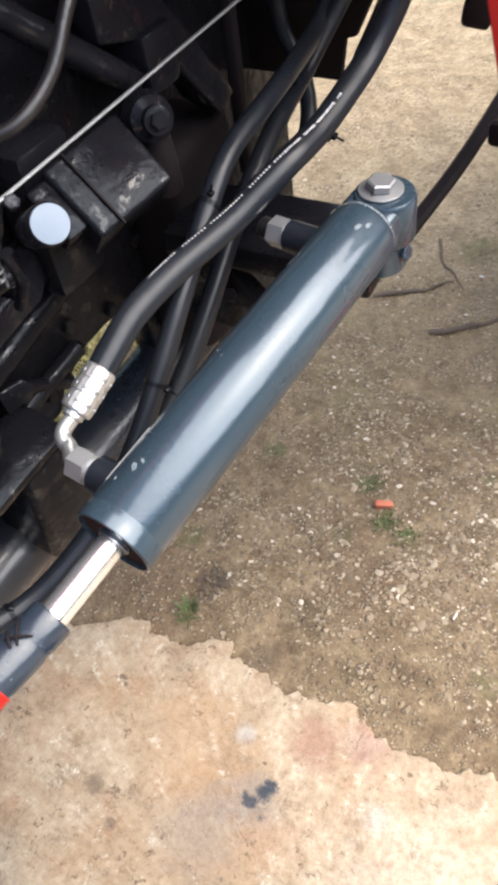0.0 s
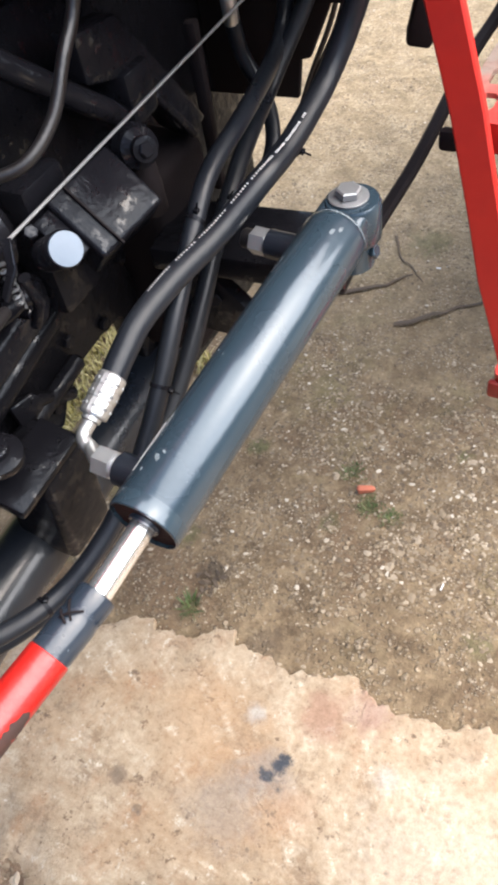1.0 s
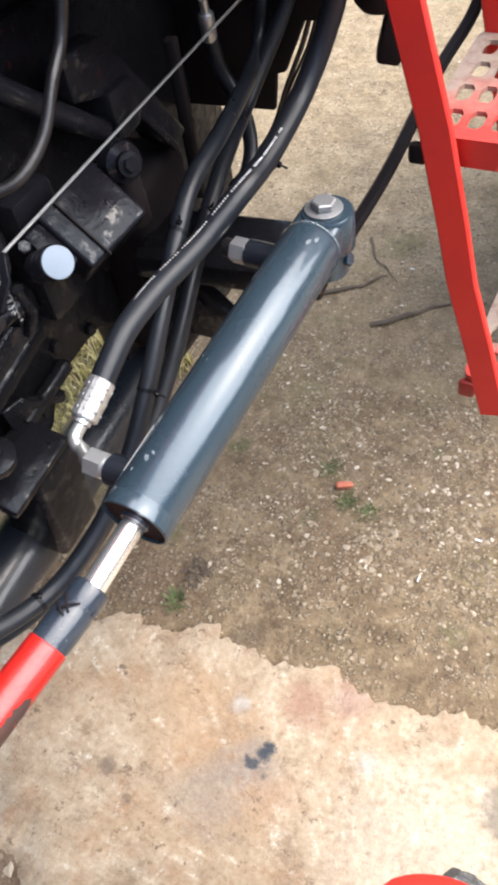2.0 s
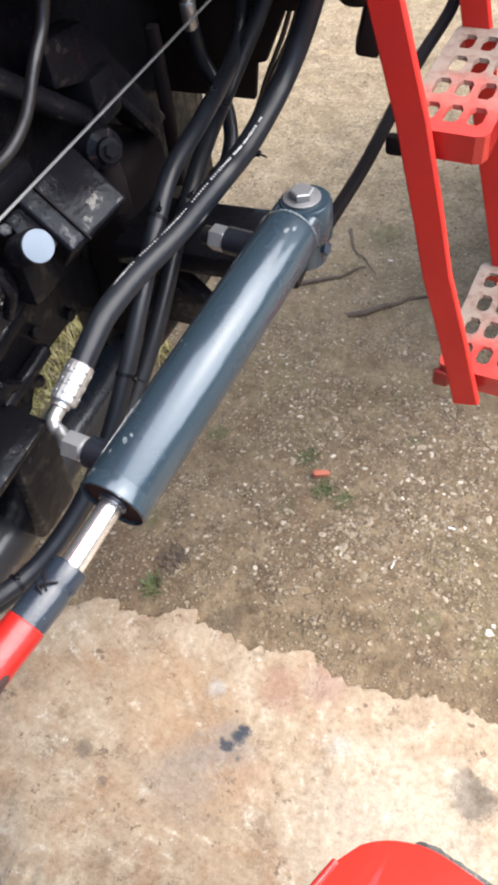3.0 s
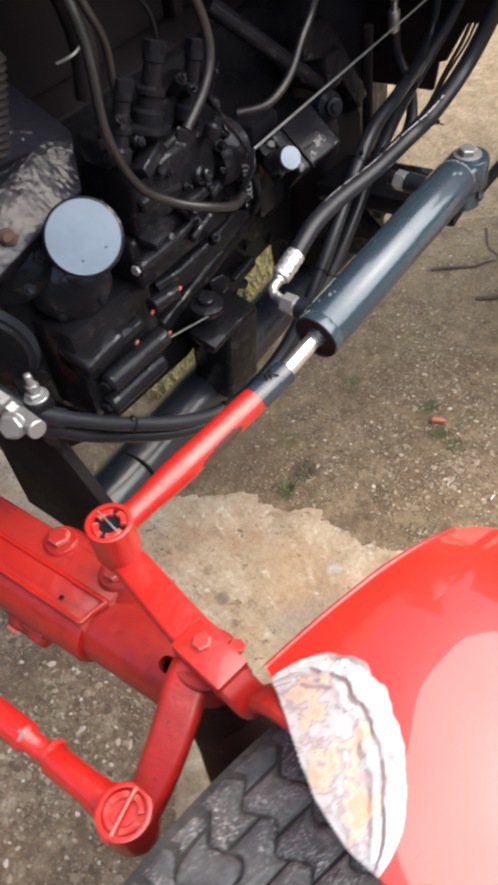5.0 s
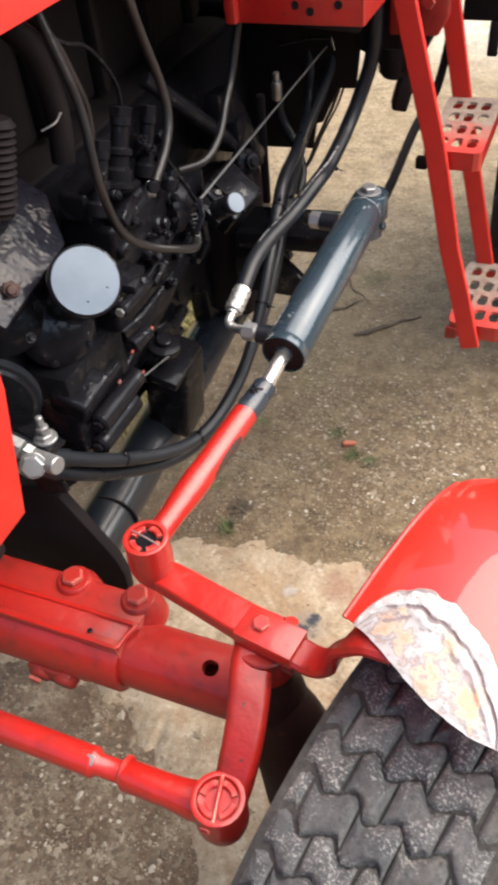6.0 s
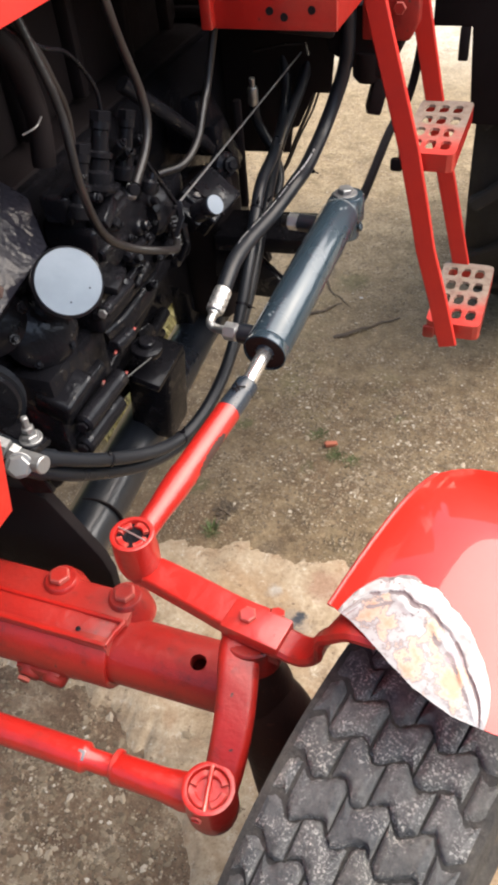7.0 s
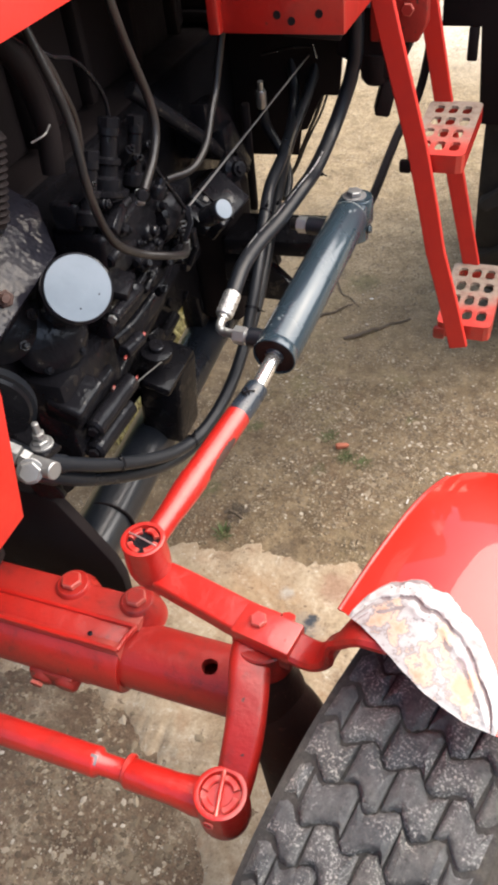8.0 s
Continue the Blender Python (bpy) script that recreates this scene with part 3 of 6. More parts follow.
def pavement():
    """The concrete apron: a thin slab with a broken rim."""
    xs = spaced(-4, 4, -1.2, 0.5, 0.0042, 1.25)
    rows = 44
    verts, faces = [], []
    for x in xs:
        wob = 0.013 * noise.noise(Vector((x * 21, 1.7, 0))) + 0.011 * noise.noise(Vector((x * 62, 5.1, 0))) + 0.005 * noise.noise(Vector((x * 150, 2.3, 0)))
        top = float(np.interp(x, *zip(*NORTH))) + wob
        low = float(np.interp(x, *zip(*SOUTH))) + 0.05 * noise.noise(Vector((x * 15, 9.3, 0))) + 0.018 * noise.noise(Vector((x * 60, 3.1, 0)))
        for k in range(rows + 3):
            s = min(1.0, max(0.0, (k - 1) / rows))
            y = low + (top - low) * (1 - (1 - s) ** 1.6)
            p = Vector((x, y, 0))
            z = 0.009 + 0.0035 * noise.noise(p * 6) + 0.0015 * noise.noise(p * 30)
            z -= 0.020 * max(0.0, 1 - (y - low) / 0.10) ** 1.2 * (1 if x < -0.24 else 0)
            if k in (0, rows + 2):
                z = -0.03
                y += 0.004 if k else -0.012
            elif k in (1, rows + 1):
                z -= 0.004
            verts.append((x, y, z))
    m = rows + 3
    for i in range(len(xs) - 1):
        for k in range(m - 1):
            faces.append((i * m + k, (i + 1) * m + k, (i + 1) * m + k + 1, i * m + k + 1))
    me = bpy.data.meshes.new("pavement")
    me.from_pydata(verts, [], faces)
    me.materials.append(SLAB)
    for f in me.polygons:
        f.use_smooth = True
    return tagged(new("pavement", me), "old beige concrete apron with a ragged broken edge", "pavement", kind="structure")


pavement()


def on_slab(x, y):
    return float(np.interp(x, *zip(*SOUTH))) < y < float(np.interp(x, *zip(*NORTH)))


def gravel(name, count, spots, sizes, skew, seed, mat, label):
    """Loose stones half sunk in the dirt, as one mesh."""
    base = bmesh.new()
    bmesh.ops.create_icosphere(base, subdivisions=1, radius=1)
    bv = np.array([v.co[:] for v in base.verts])
    bf = np.array([[v.index for v in f.verts] for f in base.faces])
    base.free()
    rng = np.random.default_rng(seed)
    vs, fs, made = [], [], 0
    while made < count:
        x0, x1, y0, y1 = spots[rng.integers(len(spots))]
        x, y = rng.uniform(x0, x1), rng.uniform(y0, y1)
        clump = noise.noise(Vector((x * 4.5, y * 4.5, 2.0))) + 0.6 * noise.noise(Vector((x * 14, y * 14, 5.0)))
        edge = y - float(np.interp(x, *zip(*NORTH)))
        if 0 < edge < 0.22:
            clump -= 0.55 * (1 - edge / 0.22)
        if clump < rng.uniform(-0.75, 0.35):
            continue
        if on_slab(x, y) and rng.random() < 0.99:
            continue
        r = sizes[0] + (sizes[1] - sizes[0]) * rng.random() ** skew
        a = rng.uniform(0, 2 * np.pi)
        turn = np.array([[np.cos(a), -np.sin(a), 0], [np.sin(a), np.cos(a), 0], [0, 0, 1]])
        shape = bv * (1 + rng.uniform(-0.32, 0.32, (len(bv), 1))) * (r * np.array([1.25, 0.88, 0.28])) @ turn.T
        z = 0.010 if on_slab(x, y) else near_flat(x, y)
        vs.append(shape + (x, y, z - r * 0.08))
        fs.append(bf + made * len(bv))
        made += 1
    me = bpy.data.meshes.new(name)
    me.from_pydata(np.concatenate(vs).tolist(), [], np.concatenate(fs).tolist())
    me.materials.append(mat)
    return tagged(new(name, me), label, "gravel", kind="stuff")


gravel("gravel", 24000, [(-0.75, 0.35, 0.42, 1.3), (-1.3, 0.2, 1.2, 3.0), (-1.1, -0.1, -0.75, -0.03), (-0.55, 0.30, 0.55, 1.15)], (0.0010, 0.0058), 3.0, 7, PEBBLE,
       "pale loose gravel half sunk in brown dirt")
gravel("stone_chips", 1150, [(-1.15, -0.15, -0.80, -0.04), (-1.0, -0.3, -0.60, -0.04), (-0.9, -0.3, -0.45, -0.04), (-0.45, 0.30, 0.60, 1.1)], (0.0030, 0.0105), 1.9, 11, PEBBLE, "flat pale chips of broken concrete trodden into dark soil")


def weed(at, size, blades, spread, label):
    rng = random.Random(int(at[0] * 977 + at[1] * 331))
    w = thing("weed", (at[0], at[1], 0), label, "weed")
    for _ in range(blades):
        a, lean, h = rng.uniform(0, 6.28), rng.uniform(0.35, 1.1), size * rng.uniform(0.5, 1)
        d = Vector((math.cos(a), math.sin(a), 0))
        root = Vector((at[0], at[1], -0.005)) + d * spread * rng.random() ** 0.7
        line = [root + d * (lean * h * t * t) + Vector((0, 0, h * (t - 0.35 * lean * t * t))) for t in (0, 0.3, 0.6, 0.85, 1)]
        part("leaf", sweep(line, [(-0.0017, 0), (0, 0.0006), (0.0017, 0), (0, -0.0006)], scale=lambda s: 1.15 - s), LEAF, w)
    return w


for at, size, n, spread in (((-0.568, 0.458), 0.024, 34, 0.020), ((-0.40, 0.872), 0.006, 60, 0.030), ((-0.335, 0.800), 0.006, 60, 0.030), ((-0.288, 0.790), 0.006, 50, 0.026)):
    weed(at, size, n, spread, "small patch of mossy green weed growing in the gravel")

chip = thing("brick_chip", (-0.359, 0.837, 0), "small broken chip of red brick on the dirt", "brick chip")
bm = box((0.034, 0.016, 0.014), pose(-0.359, 0.837, 0.004, 4, 6, 32), 0.004)
for v in bm.verts:
    v.co += Vector([0.003 * noise.noise(v.co * 90 + Vector((k * 7, 0, 0))) for k in range(3)])
part("chip", bm, BRICK, chip)


def twig(line, r):
    t = thing("twig", line[0], "thin dark dry twig lying on the dirt", "twig", "twigs on the dirt")
    part("stem", sweep(rooty(line, line[0][0] * 50), [(u * 1.6, w * 0.8) for u, w in circle(r, 6)], scale=lambda s: 1.1 - 0.7 * s), TWIG, t)


scraps = random.Random(4)
for at, size in (((-0.063, 0.806), (0.014, 0.0035)), ((-0.144, 0.681), (0.003, 0.014)), ((-0.45, 1.56), (0.012, 0.004))):
    sc = thing("paper_scrap", (*at, 0), "small white scrap of litter on the dirt", "litter", "litter scraps")
    bm = box((*size, 0.0015), pose(*at, 0.003, 6, 8, scraps.uniform(-10, 60)), 0.0005)
    part("scrap", bm, PRINT, sc)


def rooty(line, seed):
    """The same way, but crooked, half sunk in the dirt."""
    return [Vector(p) + Vector((0.010 * noise.noise(p * 23 + Vector((seed, 0, 0))), 0.010 * noise.noise(p * 23 + Vector((0, seed, 0))), -0.007 + 0.004 * noise.noise(p * 30))) for p in spline(line, 6)]


twig([(-0.66, 1.39, 0.004), (-0.60, 1.43, 0.008), (-0.55, 1.465, 0.006), (-0.51, 1.52, 0.006)], 0.0045)
twig([(-0.48, 1.33, 0.004), (-0.42, 1.371, 0.008), (-0.36, 1.43, 0.006), (-0.30, 1.48, 0.004)], 0.0050)
twig([(-0.60, 1.66, 0.004), (-0.556, 1.577, 0.007), (-0.47, 1.50, 0.004)], 0.0022)

litter = thing("dead_leaves", (-0.55, 0.525, 0), "small heap of dark dead leaves on the dirt", "dead leaves")
lr = random.Random(9)
for _ in range(16):
    a, d = lr.uniform(0, 6.28), 0.045 * lr.random() ** 0.6
    m = pose(-0.55 + d * math.cos(a) * 0.8, 0.525 + d * math.sin(a), 0.002 + 0.004 * lr.random(), lr.uniform(-25, 25), lr.uniform(-25, 25), math.degrees(lr.uniform(0, 6.28)))
    one = extruded([(-0.010, 0), (-0.004, 0.0035), (0.004, 0.003), (0.010, 0), (0.004, -0.0035), (-0.004, -0.003)], 0.0008, m, 0)
    part("dead_leaf", one, TWIG, litter)

# ---- steering cylinder ----
PIN = Vector((-0.264, 0.609, 0.845))
FACE = Vector((-0.285, 0.203, 0.804))
BALL = Vector((-0.336, -0.165, 0.765))
CHROME_OUT = 0.067
AX = (PIN - FACE).normalized()
COLLAR_AT = FACE - AX * CHROME_OUT
RAX = (BALL - COLLAR_AT).normalized()
SIDE = AX.cross(Vector((0, 0, 1))).normalized()
UP = SIDE.cross(AX)


def steering_cylinder():
    c = thing("steering_cylinder", PIN, "slate-blue painted hydraulic steering cylinder with chrome rod and red tube end", "hydraulic cylinder")
    r, length = 0.0348, (PIN - FACE).length - 0.034
    prof = [(0.012, 0.005), (r - 0.0024, 0.005), (r - 0.0022, 0.0), (r - 0.0007, 0), (r, 0.0008), (r, 0.0155), (r - 0.0004, 0.0162), (r - 0.0004, 0.0168), (r, 0.0175),
            (r, length - 0.006), (r - 0.0008, length - 0.003), (r - 0.0015, length), (r - 0.006, length + 0.006), (0, length + 0.006)]
    part("barrel", lathe(prof, aligned(FACE, PIN), 56), SLATE, c, "slate-blue tube with a pale streaked gloss")
    # weld bead where the tube meets the eye
    bead = bmesh.new()
    for k in range(84):
        a = 2 * math.pi * k / 84
        p = FACE + AX * (length + 0.002) + (SIDE * math.cos(a) + UP * math.sin(a)) * (r - 0.0055)
        one = bmesh.new()
        bmesh.ops.create_icosphere(one, subdivisions=1, radius=0.0040 + 0.0003 * math.sin(k * 2.3))
        one.transform(Matrix.Translation(p))
        merge(bead, one)
    part("weld_bead", bead, SLATE, c)
    # eye with its lug, a vertical pin through it
    eye = lathe([(0.013, -0.027), (0.028, -0.027), (0.0305, -0.024), (0.0305, 0.018), (0.028, 0.0215), (0.013, 0.0215), (0.013, -0.027)], Matrix.Translation(PIN + SIDE * 0.004), 40)
    box((0.058, 0.050, 0.044), Matrix.Translation(PIN - AX * 0.020 - Vector((0, 0, 0.001))) @ AX.to_track_quat("Y", "Z").to_matrix().to_4x4(), 0.008, 3, eye)
    part("eye", eye, SLATE, c)
    w = part("washer", lathe([(0.006, 0), (0.0205, 0), (0.0215, 0.001), (0.0215, 0.0025), (0.0205, 0.003), (0.006, 0.003)], Matrix.Translation(PIN + Vector((0, 0, 0.0215))), 36),
             STEEL, c, "dull washer ring")
    bolt("bolt", PIN + Vector((0, 0, 0.0245)), (0.05, 0.0, 1), 0.0140, c, STEEL, "grey hexagon bolt head")
    lug = rod(PIN - Vector((0, 0, 0.027)), PIN - Vector((0, 0, 0.062)), 0.026, sides=28)
    part("lower_boss", lug, SLATE, c)
    bolt("lock_bolt", PIN + SIDE * 0.026 - Vector((0, 0, 0.040)), SIDE + Vector((0, 0, 0.25)), 0.0085, c, SLATE)
    # gland lip, rod, black collar, red tube
    part("end_plug", lathe([(0, 0.0035), (r - 0.0026, 0.0035), (r - 0.0026, 0.006)], aligned(FACE, PIN), 40), GREASE, c, "dark brown recessed end plug")
    part("gland", lathe([(0.0117, 0.006), (0.0150, 0.006), (0.0150, 0.0015), (0.0140, 0.0), (0.0117, 0.0), (0.0117, 0.006)], aligned(FACE, PIN), 32), COLLAR, c, "dark gland ring")
    part("weld_scar", tube([FACE + AX * d + (SIDE * math.cos(2.35) + UP * math.sin(2.35)) * (r + 0.0001) for d in (0.034, 0.05, 0.07, 0.088)], 0.0008, sides=6, steps=4), STEEL, c, "thin scratched weld line")
    for d, q, k in ((0.036, 2.0, 0.0022), (0.050, 1.75, 0.0045), (0.057, 1.66, 0.0026), (0.348, 1.20, 0.0045), (0.356, 1.02, 0.004), (0.170, 1.9, 0.0013), (0.176, 2.2, 0.0012)):
        out = SIDE * math.cos(q) + UP * math.sin(q)
        part("paint_scrape", extruded([(-k, -k * 0.3), (-k * 0.2, -k * 0.5), (k, -k * 0.1), (k * 0.5, k * 0.5), (-k * 0.6, k * 0.4)], 0.0004, Matrix.Translation(FACE + AX * d + out * (r + 0.0001)) @ out.to_track_quat("Z", "Y").to_matrix().to_4x4(), 0), SCRAPE, c, "pale bare scrape")
    L = (BALL - COLLAR_AT).length
    part("piston_rod", rod(FACE + AX * 0.010, COLLAR_AT - AX * 0.010, 0.0115, sides=32), CHROME, c, "bright chrome rod")
    collar = lathe([(0, 0), (0.0150, 0.0), (0.0170, 0.0012), (0.0176, 0.004), (0.0178, 0.018), (0.0171, 0.022), (0.0171, 0.024), (0.0181, 0.028), (0.0180, 0.062), (0, 0.062)],
                   aligned(COLLAR_AT, BALL), 32)
    part("rod_collar", collar, COLLAR, c, "dark slate collar with scratched paint")
    # a twist of thread stuck to the collar
    at = COLLAR_AT + RAX * 0.024
    for j, (u0, u1, v0, v1) in enumerate(((-0.007, 0.006, -0.006, 0.008), (-0.004, 0.009, 0.010, -0.003), (-0.008, 0.004, 0.004, 0.012))):
        bend = [at + RAX * (v0 + (v1 - v0) * q) + SIDE * (u0 + (u1 - u0) * q) + UP * (math.sqrt(0.0179 ** 2 - (u0 + (u1 - u0) * q) ** 2) + 0.0006 + 0.002 * math.sin(math.pi * q)) for q in (0, 0.25, 0.5, 0.75, 1)]
        part("thread_scrap", tube(bend, 0.0011, sides=6, steps=4), BLACK_DULL, c, "curled black thread")
    t = lathe([(0, 0), (0.0175, 0), (0.0188, 0.0015), (0.0190, 0.120), (0.0196, 0.124), (0.0202, 0.128), (0.0196, 0.132), (0.0195, 0.150), (0.0180, 0.172), (0.0165, 0.19), (0.0160, L - 0.075), (0, L - 0.075)],
              aligned(COLLAR_AT + RAX * 0.0595, BALL), 40)
    part("red_tube", t, RED, c, "red tube with worn paint")
    scuff = bmesh.new()
    arc = []
    for i in range(21):
        d = 0.103 + 0.074 * i / 20
        w = 0.46 * math.sin(math.pi * min(1, max(0, i / 20))) ** 0.35 * (1 + 0.55 * noise.noise(Vector((i * 0.9, 0, 0))))
        mid = 0.15 - 0.012 * i
        arc.append([scuff.verts.new(COLLAR_AT + RAX * d + (SIDE * math.cos(q) + UP * math.sin(q)) * 0.01945) for q in np.linspace(mid - w, mid + w, 7)])
    for a, b in zip(arc, arc[1:]):
        for j in range(6):
            scuff.faces.new((a[j], a[j + 1], b[j + 1], b[j]))
    bmesh.ops.recalc_face_normals(scuff, faces=scuff.faces[:])
    part("scuff", scuff, WORN_BROWN, c, "brown scuffed patch")
    return c


CYL = steering_cylinder()


def ball_joint(parent, at, top, depth, r, wire):
    """A tie-rod ball housing with a slotted screw cap; its axis is upright."""
    x, y = at
    body = lathe([(0, top - depth), (r * 0.62, top - depth), (r * 0.86, top - depth * 0.93), (r, top - depth * 0.72), (r * 1.02, top - depth * 0.45), (r * 0.98, top - depth * 0.2),
                  (r, top - 0.006), (r * 0.99, top - 0.001), (r * 0.93, top), (r * 0.80, top - 0.0005), (r * 0.76, top - 0.004), (r * 0.76, top - 0.009), (0, top - 0.009)],
                 Matrix.Translation((x, y, 0)), 44)
    b = part("ball_joint", body, RED, parent, "red ball joint housing")
    for k in range(4):
        a0 = k * math.pi / 2 + 0.5
        line = [(x + r * 0.60 * math.cos(a0 + s * 1.1), y + r * 0.60 * math.sin(a0 + s * 1.1), top - 0.007) for s in (0, 0.25, 0.5, 0.75, 1)]
        part("cap_rib", sweep(line, bar(r * 0.27, 0.010, 0.0015)), RED, b)
    part("cap_floor", lathe([(0, top - 0.0088), (r * 0.74, top - 0.0088), (r * 0.74, top - 0.0065), (r * 0.45, top - 0.0072), (0, top - 0.0065)], Matrix.Translation((x, y, 0)), 32),
         BLACK if wire else RED, b)
    a = -0.25 if wire else 1.75
    line = [(x + r * 0.84 * s * math.cos(a), y + r * 0.84 * s * math.sin(a), top - 0.002 + 0.0016 * (1 - s * s)) for s in (-1.0, -0.5, 0, 0.5, 1.0)]
    part("lock_wire" if wire else "lock_bar", sweep(line, circle(0.0011 if wire else 0.0028, 8)), ZINC if wire else RED, b)
    if not wire:
        ring = [(x + 0.4 * r * 0 + 0.006 * math.cos(q) - 0.004, y - r * 1.03, top - 0.017 + 0.006 * math.sin(q)) for q in np.linspace(0.3, 5.6, 10)]
        part("split_pin", sweep(ring, circle(0.0013, 6), up=(0, 1, 0)), RED, b)
    return b


ball_joint(CYL, (BALL.x, BALL.y), 0.787, 0.075, 0.0285, True)

# ---- hoses ----
ELBOW = Vector((-0.364, 0.254, 0.797))


def hose(name, points, r, label, mat=RUBBER):
    h = thing(name, points[0], label, "hose", "hydraulic hoses")
    part("hose", tube(points, r, sides=18, steps=9), mat, h)
    return h


MAIN = [(-0.402, 0.331, 0.813), (-0.402, 0.358, 0.825), (-0.401, 0.395, 0.838), (-0.394, 0.450, 0.847), (-0.376, 0.525, 0.859), (-0.355, 0.590, 0.884), (-0.349, 0.640, 0.891), (-0.345, 0.690, 0.905),
        (-0.341, 0.738, 0.924), (-0.330, 0.772, 0.962), (-0.314, 0.790, 1.02), (-0.307, 0.79, 1.08), (-0.31, 0.80, 1.22)]
main = hose("pressure_hose", MAIN, 0.0136, "thick black hydraulic hose with pale printed line and crimped silver end")
fa, fb = Vector(MAIN[0]) + Vector((0, 0.004, 0.002)), Vector((-0.405, 0.286, 0.795))
fd = (fb - fa).normalized()
fer = lathe([(0.009, -0.003), (0.0138, -0.003), (0.0150, -0.001), (0.0152, 0.010), (0.0147, 0.011), (0.0147, 0.013), (0.0152, 0.014), (0.0152, 0.024), (0.0147, 0.025), (0.0147, 0.027), (0.0150, 0.028), (0.0148, 0.040), (0.0138, 0.042),
             (0.0100, 0.043), (0.0100, 0.047), (0.007, 0.049), (0, 0.049)], aligned(fa, fb), 16)
f = part("ferrule", fer, ZINC, main, "crimped zinc ferrule", 20)
m = aligned(fa, fb)
for j in range(3):
    for k in range(8):
        a = 2 * math.pi * (k + 0.5) / 8
        part("crimp_mark", box((0.0045, 0.0014, 0.0030), m @ pose(0.0148 * math.cos(a), 0.0148 * math.sin(a), 0.006 + 0.0135 * j, 0, 0, math.degrees(a) + 90), 0.0004), STEEL, f)
el = fa + fd * 0.047
elbow_line = [el - fd * 0.004, el + fd * 0.004, el + fd * 0.014, el + fd * 0.021 + SIDE * 0.005, el + fd * 0.025 + SIDE * 0.016, ELBOW - SIDE * 0.008, ELBOW + SIDE * 0.004]
part("elbow", tube(elbow_line, 0.0074), ZINC, main, "bent zinc elbow pipe")
part("union_nut", hexagon(ELBOW - SIDE * 0.006, ELBOW + SIDE * 0.016, 0.0150), PLATED, main, "hexagon union nut")
part("nut_collar", rod(ELBOW + SIDE * 0.016, ELBOW + SIDE * 0.020, 0.0125, sides=24), ZINC, main)
part("port", rod(ELBOW + SIDE * 0.020, ELBOW + SIDE * 0.052, 0.0165, 0.0165, sides=28), BLUE_BLACK, CYL, "dark slate lower port boss")
PORT2 = Vector((-0.315, 0.556, 0.830))
part("port", rod(PORT2 - SIDE * 0.022, PORT2 + SIDE * 0.020, 0.0160, 0.0160, sides=28), BLUE_BLACK, CYL, "dark slate upper port boss")
part("union_nut", hexagon(PORT2 - SIDE * 0.042, PORT2 - SIDE * 0.022, 0.0152), PLATED, CYL, "plated hexagon union nut")
part("nipple", rod(PORT2 - SIDE * 0.054, PORT2 - SIDE * 0.040, 0.0110, sides=20), FUEL_HOSE, CYL, "dark pipe nipple")
# printed line along the thick hose: short bars of unreadable type
line = spline(MAIN[2:8], 40)
bars = bmesh.new()
for i in range(6, len(line) - 8, 2):
    if i % 46 in (0, 2, 20):
        continue
    p, d = line[i], (line[i + 1] - line[i]).normalized()
    s = d.cross(Vector((0, 0, 1))).normalized()
    k = i / len(line)
    out = (s * (-0.45 + 0.85 * k) + s.cross(d) * 0.9).normalized()
    m = Matrix.Translation(p + out * 0.01365) @ Matrix((d, out.cross(d), out)).transposed().to_4x4()
    h = 0.0020 + 0.0012 * ((i * 7) % 5) / 5
    box((0.0012 + 0.0009 * ((i * 3) % 4) / 4, h, 0.0004), m, 0, bm=bars)
part("print", bars, PRINT, main, "pale unreadable printing", 0)

HB = [(-0.46, 0.89, 1.16), (-0.47, 0.91, 1.03), (-0.458, 0.875, 0.935), (-0.446, 0.81, 0.903), (-0.420, 0.675, 0.901), (-0.413, 0.581, 0.890), (-0.406, 0.52, 0.858), (-0.396, 0.45, 0.812),
      (-0.391, 0.39, 0.762), (-0.391, 0.33, 0.712), (-0.396, 0.27, 0.674), (-0.409, 0.21, 0.647), (-0.426, 0.157, 0.637), (-0.446, 0.090, 0.660), (-0.477, 0.014, 0.708), (-0.498, -0.043, 0.757), (-0.520, -0.095, 0.810),
      (-0.552, -0.125, 0.862), (-0.60, -0.15, 0.90)]
HC = [(-0.40, 0.93, 1.12), (-0.42, 0.90, 0.98), (-0.445, 0.80, 0.88), (-0.432, 0.70, 0.858), (-0.420, 0.625, 0.836), (-0.414, 0.564, 0.803), (-0.408, 0.491, 0.748), (-0.408, 0.43, 0.705),
      (-0.410, 0.36, 0.668), (-0.416, 0.28, 0.634), (-0.428, 0.20, 0.616), (-0.440, 0.14, 0.618), (-0.462, 0.075, 0.640), (-0.492, 0.0, 0.688), (-0.512, -0.055, 0.736), (-0.535, -0.10, 0.79), (-0.565, -0.125, 0.84), (-0.62, -0.14, 0.87)]
for pts in (HB, HC):
    h = hose("return_hose", pts, 0.0108, "black rubber hydraulic hose looping below the engine")
    ends = spline(pts, 9)
    part("sleeve", sweep(ends[-24:], circle(0.0135, 16), up=(0.13, 0.21, 0.97)), RUBBER, h, "thicker rubber sleeve over the hose end")
    part("end_fitting", rod(ends[-1], ends[-1] + (ends[-1] - ends[-3]).normalized() * 0.03, 0.011, sides=14), ZINC, h, "zinc hose end")


